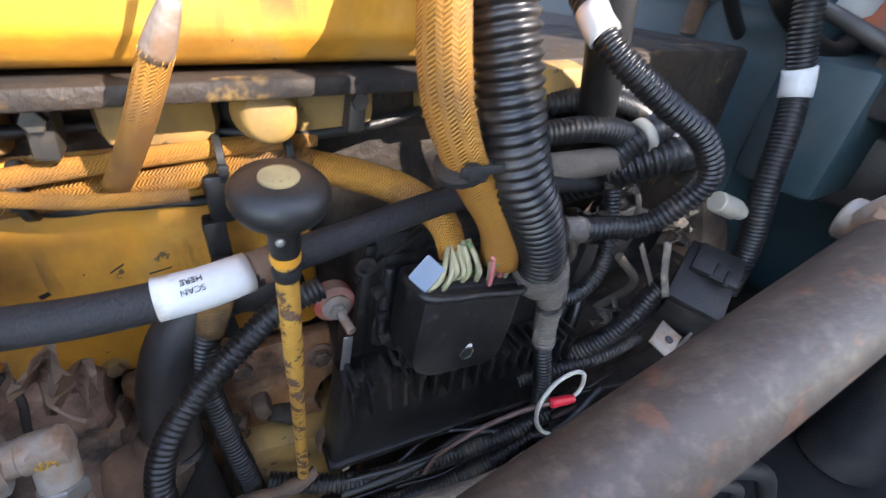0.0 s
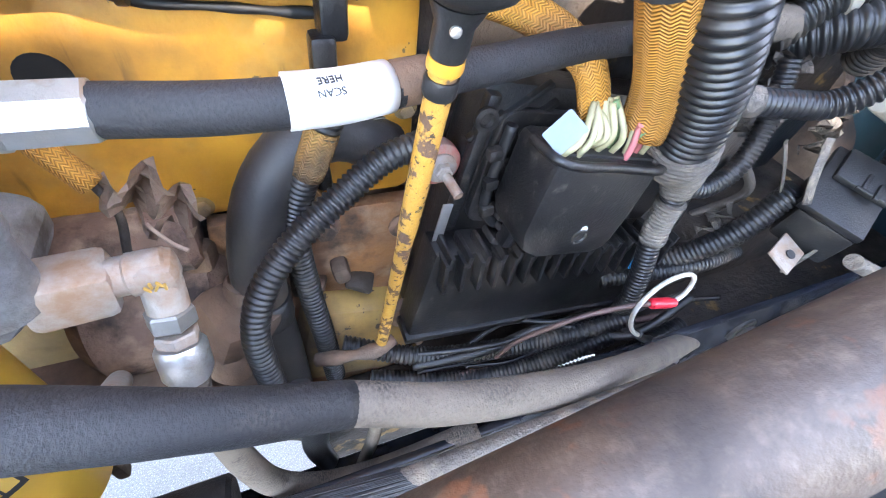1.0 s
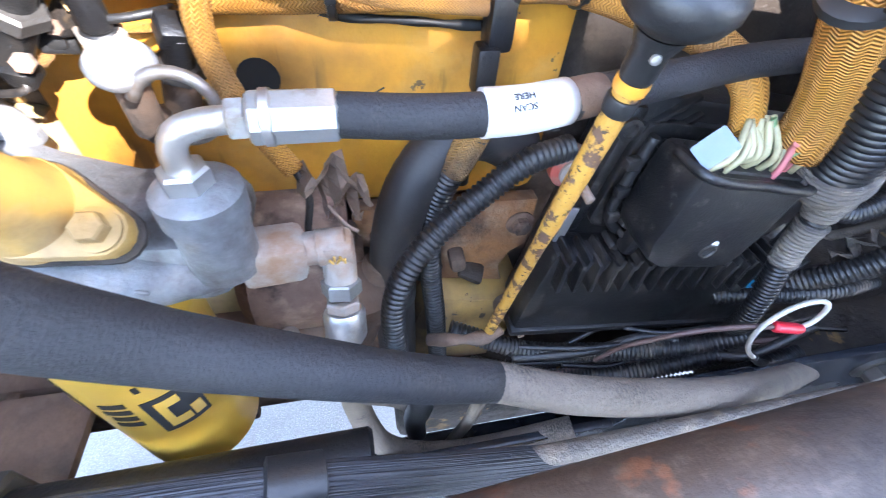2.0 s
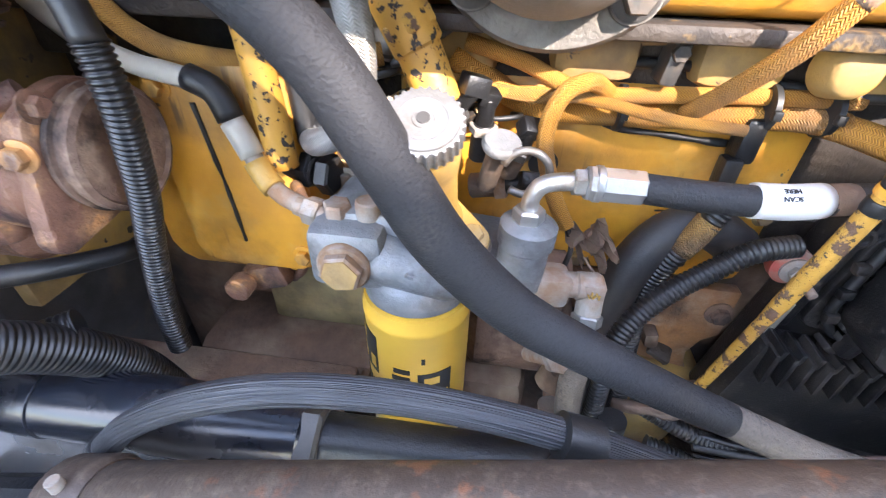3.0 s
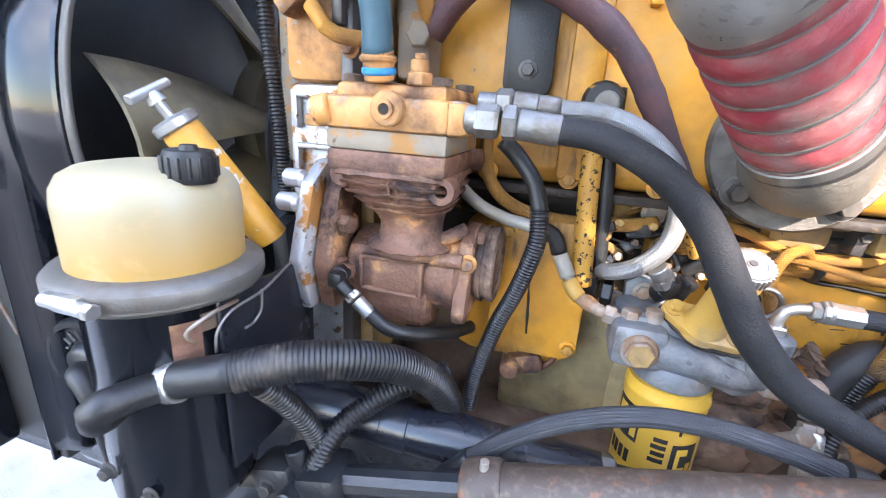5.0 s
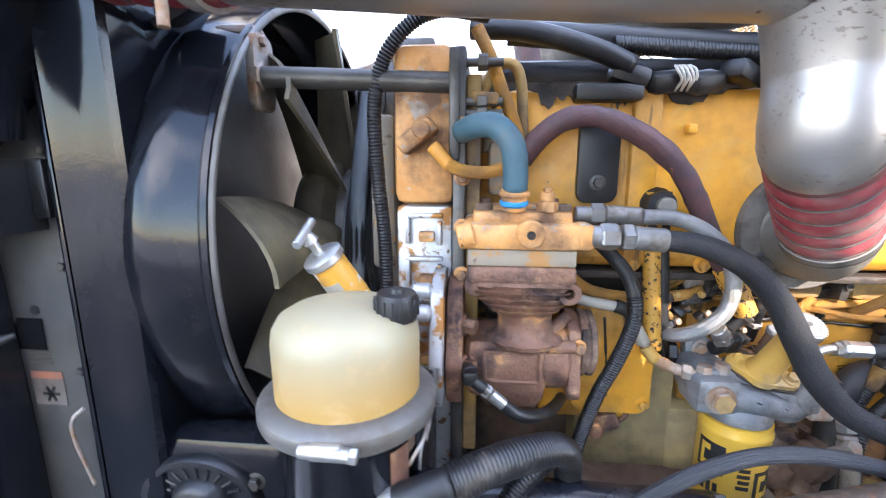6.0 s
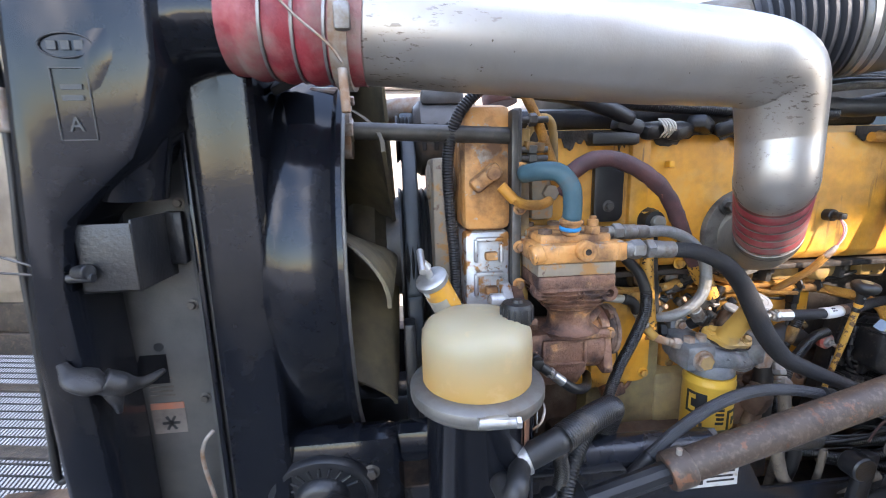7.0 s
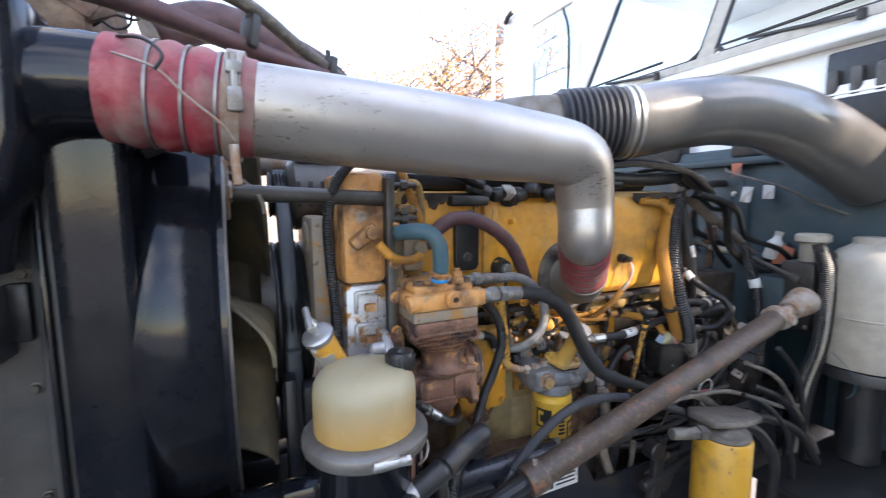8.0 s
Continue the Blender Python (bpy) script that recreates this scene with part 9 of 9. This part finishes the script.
for k, (x, y, z, sx, sy, sz) in enumerate(((0.755, 0.315, 1.42, 0.07, 0.07, 0.11), (0.72, 0.245, 1.40, 0.08, 0.07, 0.06), (0.74, 0.20, 1.33, 0.10, 0.08, 0.10))):
    j = thing("junction_box", (x, y, z), "dark dusty junction box on the firewall", "junction box", group="firewall boxes")
    part("case", box((x, y, z), (sx, sy, sz), 0.010, (0, 0, 6 * k)), "plastic", j)
    part("cover", box((x - sx / 2 - 0.004, y, z), (0.010, sy * 0.86, sz * 0.86), 0.003, (0, 0, 6 * k)), "black_dusty", j)
    bolts(j, [(x - sx / 2 - 0.010, y + s * sy * 0.34, z + s * sz * 0.34) for s in (-1, 1)], (-1, 0, 0), 0.005, 0.006, "zinc_dusty")


# dark structure under the cab beside the frame; its rubber black stands in for shade
def cab_mount():
    c = thing("cab_mount", (0.55, 0.0, 0.5), "dark cab mount and step box below the firewall", "cab mount")
    part("step_box", span((0.40, -0.28, 0.42), (0.96, 0.135, 0.93), 0.02), "rubber", c)
    part("top_plate", span((0.38, -0.20, 0.93), (0.90, 0.135, 0.945), 0.004), "rubber", c)
    for k in range(3):
        part("rib", span((0.395, -0.22 + 0.12 * k, 0.45), (0.402, -0.20 + 0.12 * k, 0.92), 0.002), "rubber", c)
    bolts(c, [(0.39, -0.16 + 0.12 * k, 0.80) for k in range(3)], (-1, 0, 0), 0.010, 0.012, "steel")


cab_mount()
for k, pts in enumerate(([(0.20, 0.08, 1.16), (0.26, 0.05, 1.12), (0.30, 0.04, 1.04), (0.31, 0.05, 0.90)], [(0.24, 0.10, 1.15), (0.34, 0.08, 1.13), (0.44, 0.06, 1.08), (0.52, 0.05, 0.98)], [(0.34, 0.12, 1.20), (0.42, 0.10, 1.16), (0.50, 0.09, 1.08), (0.56, 0.09, 0.96)], [(0.46, 0.13, 1.28), (0.52, 0.11, 1.20), (0.55, 0.10, 1.08), (0.56, 0.10, 0.95)])):
    hose("battery_cable", pts, 0.012 - 0.0015 * k, ("rubber", "rubber", "corrugated", "rubber")[k], "dark cable hanging beside the frame rail", "cable", sides=14)
rng = random.Random(21)
for k in range(6):
    x0, x1 = rng.uniform(0.02, 0.16), rng.uniform(0.22, 0.42)
    y0, y1 = rng.uniform(0.19, 0.24), rng.uniform(0.17, 0.24)
    z0, z1 = rng.uniform(1.06, 1.085), rng.uniform(1.07, 1.13)
    pts = [(x0 + (x1 - x0) * f, y0 + (y1 - y0) * f + rng.uniform(-0.012, 0.012), z0 + (z1 - z0) * f + rng.uniform(-0.010, 0.014)) for f in (0, 0.25, 0.5, 0.75, 1)]
    hose("loose_wire", pts, (0.0018, 0.0026, 0.0036, 0.0045)[k % 4], ("corrugated", "ecm_black", "wire_brown", "ecm_black")[(k * 3) % 4], "loose dusty wire lying under the control unit", "wire", sides=10)
for k in range(10):
    x, z = 0.26 + 0.16 * rng.random(), 1.12 + 0.26 * rng.random()
    y = 0.255 + 0.04 * rng.random()
    pts = [(x, y, z), (x + rng.uniform(-0.03, 0.03), y - 0.012, z - 0.04), (x + rng.uniform(-0.05, 0.05), y + rng.uniform(-0.01, 0.02), z - 0.09), (x + rng.uniform(-0.06, 0.06), y + 0.03, z - 0.14)]
    hose("engine_harness", pts, 0.004 + 0.005 * rng.random(), ("rubber", "tape", "hose_dusty", "corrugated_dusty")[k % 4], "dusty harness branch behind the relay box", "harness", sides=12)


# conduits, clamps and torn tape between the control unit and the firewall
run("wiring_conduit", "dusty ribbed conduit with two pale band clamps", "conduit", [("conduit", [(0.300, 0.262, 1.360), (0.322, 0.258, 1.380), (0.345, 0.252, 1.396), (0.385, 0.258, 1.398), (0.430, 0.275, 1.388)], 0.0135, "corrugated_dusty", "", dict(ribs=0.0055, depth=0.003, sides=20)), ("band_clamp", [(0.330, 0.2545, 1.3895), (0.334, 0.254, 1.3915), (0.338, 0.2535, 1.3935)], 0.0158, "beige", "pale band clamp", dict(sides=24)), ("band_clamp", [(0.356, 0.2530, 1.398), (0.361, 0.2532, 1.3985), (0.366, 0.2538, 1.3985)], 0.0158, "white", "white band clamp", dict(sides=24))])
hose("wiring_conduit", [(0.300, 0.300, 1.325), (0.318, 0.268, 1.350), (0.345, 0.240, 1.374), (0.380, 0.232, 1.380), (0.412, 0.240, 1.368), (0.44, 0.26, 1.34)], 0.0150, "corrugated_dusty", "thick dusty conduit bent beside the clamps", ribs=0.0062, depth=0.004, sides=20)
plug = thing("tan_plug", (0.49, 0.23, 1.305), "tan plastic plug on a dusty cable", "connector")
part("body", rod((0.470, 0.236, 1.312), (0.500, 0.228, 1.300), 0.012, 18), "beige", plug)
part("nose", rod((0.498, 0.2285, 1.301), (0.512, 0.225, 1.295), 0.009, 16), "beige", plug)
solo("mounting_bracket", prism([(0.245, 1.268), (0.395, 1.300), (0.470, 1.270), (0.455, 1.215), (0.330, 1.205), (0.262, 1.225)], on_side(0, 0.282, 0), 0.006, 0.002), "black_dusty", "dusty black sheet bracket behind the relay box", "bracket")
solo("ribbon_strap", sweep([(0.352, 0.228, 1.288), (0.358, 0.218, 1.268), (0.372, 0.210, 1.240), (0.392, 0.200, 1.212)], 0.007, sides=10, flat=0.18), "tape", "pale cloth strap hanging past the relay box", "strap")
solo("loom_clip", join(box((0.132, 0.1855, 1.4165), (0.056, 0.003, 0.0055), 0.001, (0, 4, 6)), box((0.112, 0.184, 1.4175), (0.008, 0.006, 0.009), 0.001, (0, 4, 6))), "ink", "thin black strap tying the sleeve to the conduit", "strap")


def torn_tape(at, size, seed):
    """A crumpled flap of dusty tape: a bent sheet with torn edges."""
    rng = random.Random(seed)
    bm = bmesh.new()
    n = 7
    rows = [[bm.verts.new(Vector(at) + Vector(((j / n - 0.5) * size, 0.006 * math.sin(i * 1.3 + j * 0.8) + rng.uniform(-0.003, 0.003), (i / n - 0.5) * size * 0.8)) + Vector([rng.uniform(-1, 1) for _ in range(3)]) * size * 0.07) for j in range(n + 1)] for i in range(n + 1)]
    for i in range(n):
        for j in range(n):
            if (i in (0, n - 1) or j in (0, n - 1)) and rng.random() < 0.4:
                continue
            bm.faces.new((rows[i][j], rows[i][j + 1], rows[i + 1][j + 1], rows[i + 1][j]))
    bmesh.ops.solidify(bm, geom=bm.faces[:], thickness=0.0008)
    solo("torn_tape", bm, "tape", "crumpled flap of dusty harness tape", "tape", group="torn tape")


for k, (at, size) in enumerate((((0.262, 0.224, 1.338), 0.034), ((0.285, 0.232, 1.318), 0.040), ((0.310, 0.240, 1.345), 0.036), ((0.420, 0.238, 1.302), 0.046), ((0.450, 0.246, 1.270), 0.040), ((0.335, 0.226, 1.205), 0.034))):
    torn_tape(at, size, 40 + k)
for x, y, z, mat, lab in ((0.776, 0.352, 1.705, "white", "white"), (0.766, 0.455, 1.785, "label_red", "orange-red")):
    solo("firewall_label", box((x, y, z), (0.004, 0.034, 0.046), 0.001), mat, lab + " paper label stuck on the dark firewall", "label")


# fittings and lines between the engine and the firewall
def firewall_fittings():
    m = thing("wiper_motor", (0.79, 0.56, 1.72), "dusty dark round motor on the firewall", "motor")
    part("can", rod((0.52, 0.50, 1.735), (0.64, 0.50, 1.735), 0.034, 28, 0.010), "tape", m)
    part("arm", rod((0.63, 0.50, 1.735), (0.795, 0.52, 1.74), 0.014, 16), "steel", m)
    p = thing("push_rod", (0.60, 0.46, 1.53), "black linkage rod with a pale plastic sleeve", "linkage")
    part("rod", sweep([(0.62, 0.52, 1.545), (0.60, 0.43, 1.522), (0.60, 0.34, 1.512), (0.60, 0.26, 1.488), (0.61, 0.18, 1.455)], 0.008, sides=12), "steel", p)
    part("sleeve", sweep([(0.60, 0.425, 1.5205), (0.60, 0.385, 1.517), (0.60, 0.345, 1.5125)], 0.0098, sides=16), "beige", p, "pale plastic sleeve")
    part("clevis", box((0.612, 0.175, 1.452), (0.03, 0.03, 0.026), 0.006, (20, 0, 0)), "steel", p)
    t = thing("cable_tag", (0.70, 0.38, 1.70), "white folded paper tag hanging on a cable", "tag")
    part("paper", box((0.70, 0.378, 1.697), (0.002, 0.030, 0.052), 0.0005, (6, 8, 12)), "white", t)
    part("string", sweep([(0.70, 0.385, 1.722), (0.705, 0.40, 1.76), (0.72, 0.42, 1.79)], 0.002, sides=8), "rubber", t)
    b = thing("fluid_bottle", (0.70, 0.28, 1.48), "small creased white plastic bottle by the reservoir", "bottle")
    part("body", lathe([(0.0, 0), (0.020, 0), (0.024, 0.006), (0.022, 0.040), (0.024, 0.052), (0.012, 0.066), (0.010, 0.078), (0.0, 0.078)], (0.70, 0.292, 1.490), (0.1, -0.2, 1), 20), "white", b)
    part("cap", lathe([(0.012, 0), (0.012, 0.012), (0.0, 0.012)], (0.708, 0.276, 1.566), (0.1, -0.2, 1), 16), "beige", b)
    r = thing("cable_bracket", (0.70, 0.25, 1.50), "rust-tan steel bracket on the firewall", "bracket")
    part("plate", prism([(-0.02, -0.03), (0.025, -0.03), (0.035, 0.02), (0.0, 0.035), (-0.025, 0.02)], Matrix.Translation((0.70, 0.262, 1.505)) @ pose(0, 0, 0, 80, 0, -75), 0.006, 0.002), "label_red", r)
    part("spacer", rod((0.70, 0.262, 1.50), (0.795, 0.27, 1.50), 0.008, 12), "steel", r)
    h = thing("heater_valve", (0.62, 0.44, 1.55), "rusty brown heater valve on a bracket", "valve")
    part("body", join(rod((0.62, 0.44, 1.52), (0.62, 0.44, 1.59), 0.018, 20), box((0.62, 0.44, 1.555), (0.045, 0.03, 0.024), 0.006, (0, 20, 0))), "rust", h)
    part("spigot", rod((0.62, 0.44, 1.45), (0.62, 0.44, 1.53), 0.012, 16), "brown", h)


firewall_fittings()
for k, (y, z, sag, mat) in enumerate(((0.36, 1.722, 0.030, "hose_grey"), (0.40, 1.735, 0.038, "rubber"), (0.44, 1.742, 0.020, "rubber"), (0.34, 1.705, -0.010, "hose_grey"), (0.38, 1.700, -0.022, "rubber"))):
    hose("air_line", [(0.02, y + 0.03, z - 0.01), (0.14, y, z + sag * 0.4), (0.28, y - 0.01, z + sag), (0.42, y + 0.01, z + sag * 0.5), (0.55, y + 0.05, z - 0.02), (0.68, y + 0.10, z - 0.05), (0.795, y + 0.12, z - 0.06)], 0.007 + 0.001 * (k % 3), mat, "dark nylon air line arching over the rear of the engine", "air line", sides=14)
hose("air_line", [(0.805, 0.52, 1.80), (0.70, 0.44, 1.775), (0.67, 0.34, 1.745), (0.71, 0.27, 1.715), (0.76, 0.20, 1.665), (0.805, 0.14, 1.63)], 0.0035, "tape", "tan nylon line sagging along the firewall", "air line", sides=12)
# thin lines and clips in the oily gap under the valve cover
for y, z, x0, x1, r, mat, lab in ((0.286, 1.404, -0.335, -0.12, 0.0050, "amber_loom", "amber sleeve"), (0.300, 1.436, -0.30, 0.12, 0.0045, "yellow_dirty", "dirty yellow steel tube"), (0.278, 1.392, -0.255, -0.02, 0.0042, "loom", "yellow sleeve"), (0.304, 1.412, -0.10, 0.14, 0.0038, "rubber", "black wire")):
    pts = [(x0 + (x1 - x0) * f, y + 0.006 * math.sin(7 * f + 40 * y), z + 0.007 * math.sin(5 * f + 90 * z)) for f in (0, 0.2, 0.4, 0.6, 0.8, 1.0)]
    hose("engine_line", pts, r, mat, lab + " running under the valve cover", "pipe", sides=12)
for x in (-0.255, -0.075, 0.085):
    solo("line_clip", join(box((x, 0.294, 1.424), (0.012, 0.024, 0.032), 0.003, (0, 8, 0)), hexnut((x, 0.283, 1.430), (0, -1, 0), 0.006, 0.006)), "steel", "small steel clip holding lines under the cover", "clip", group="line clips")
# tangled leads above the charge air neck
for k, (x, z) in enumerate(((-1.075, 2.068), (-1.050, 2.058), (-1.035, 2.075))):
    ring = [(x + 0.030 * math.cos(0.9 * q + k), 0.585 + 0.008 * math.sin(1.7 * q), z + 0.020 * math.sin(0.9 * q + k) + 0.004 * math.sin(2.3 * q + k)) for q in range(9)]
    hose("loose_wire", [(-1.10, 0.60, 2.03)] + ring, 0.0028, "rubber", "tangled black lead above the radiator", "wire", sides=8)
gap = random.Random(33)
for k in range(12):
    x, z = -0.350 + 0.013 * k + gap.uniform(-0.005, 0.005), 1.395 + gap.uniform(-0.030, 0.034)
    y = 0.268 + gap.uniform(-0.012, 0.010)
    pl = thing("wiring_plug", (x, y, z), "small oily black plug with a lead under the valve cover", "connector", group="plugs under the cover")
    t = (gap.uniform(-30, 30), gap.uniform(-50, 50), gap.uniform(-30, 30))
    part("body", box((x, y, z), (gap.uniform(0.010, 0.018), 0.012, gap.uniform(0.008, 0.014)), 0.002, t), ("plastic", "rubber", "grime_shade")[k % 3], pl)
    part("nut", hexnut((x + 0.006, y - 0.004, z + 0.006), (0.3, -1, 0.3), gap.uniform(0.0035, 0.006), 0.006), ("zinc_dusty", "brown", "ochre")[k % 3], pl)
    part("lead", sweep([(x, y, z), (x + gap.uniform(-0.02, 0.02), y - 0.006, z + gap.uniform(-0.02, 0.012)), (x + gap.uniform(-0.04, 0.04), y + 0.004, z + gap.uniform(-0.012, 0.026)), (x + gap.uniform(-0.05, 0.05), y + 0.035, z + gap.uniform(-0.01, 0.03))], gap.uniform(0.0016, 0.0034), sides=8), ("rubber", "corrugated", "amber_loom", "rubber")[k % 4], pl)
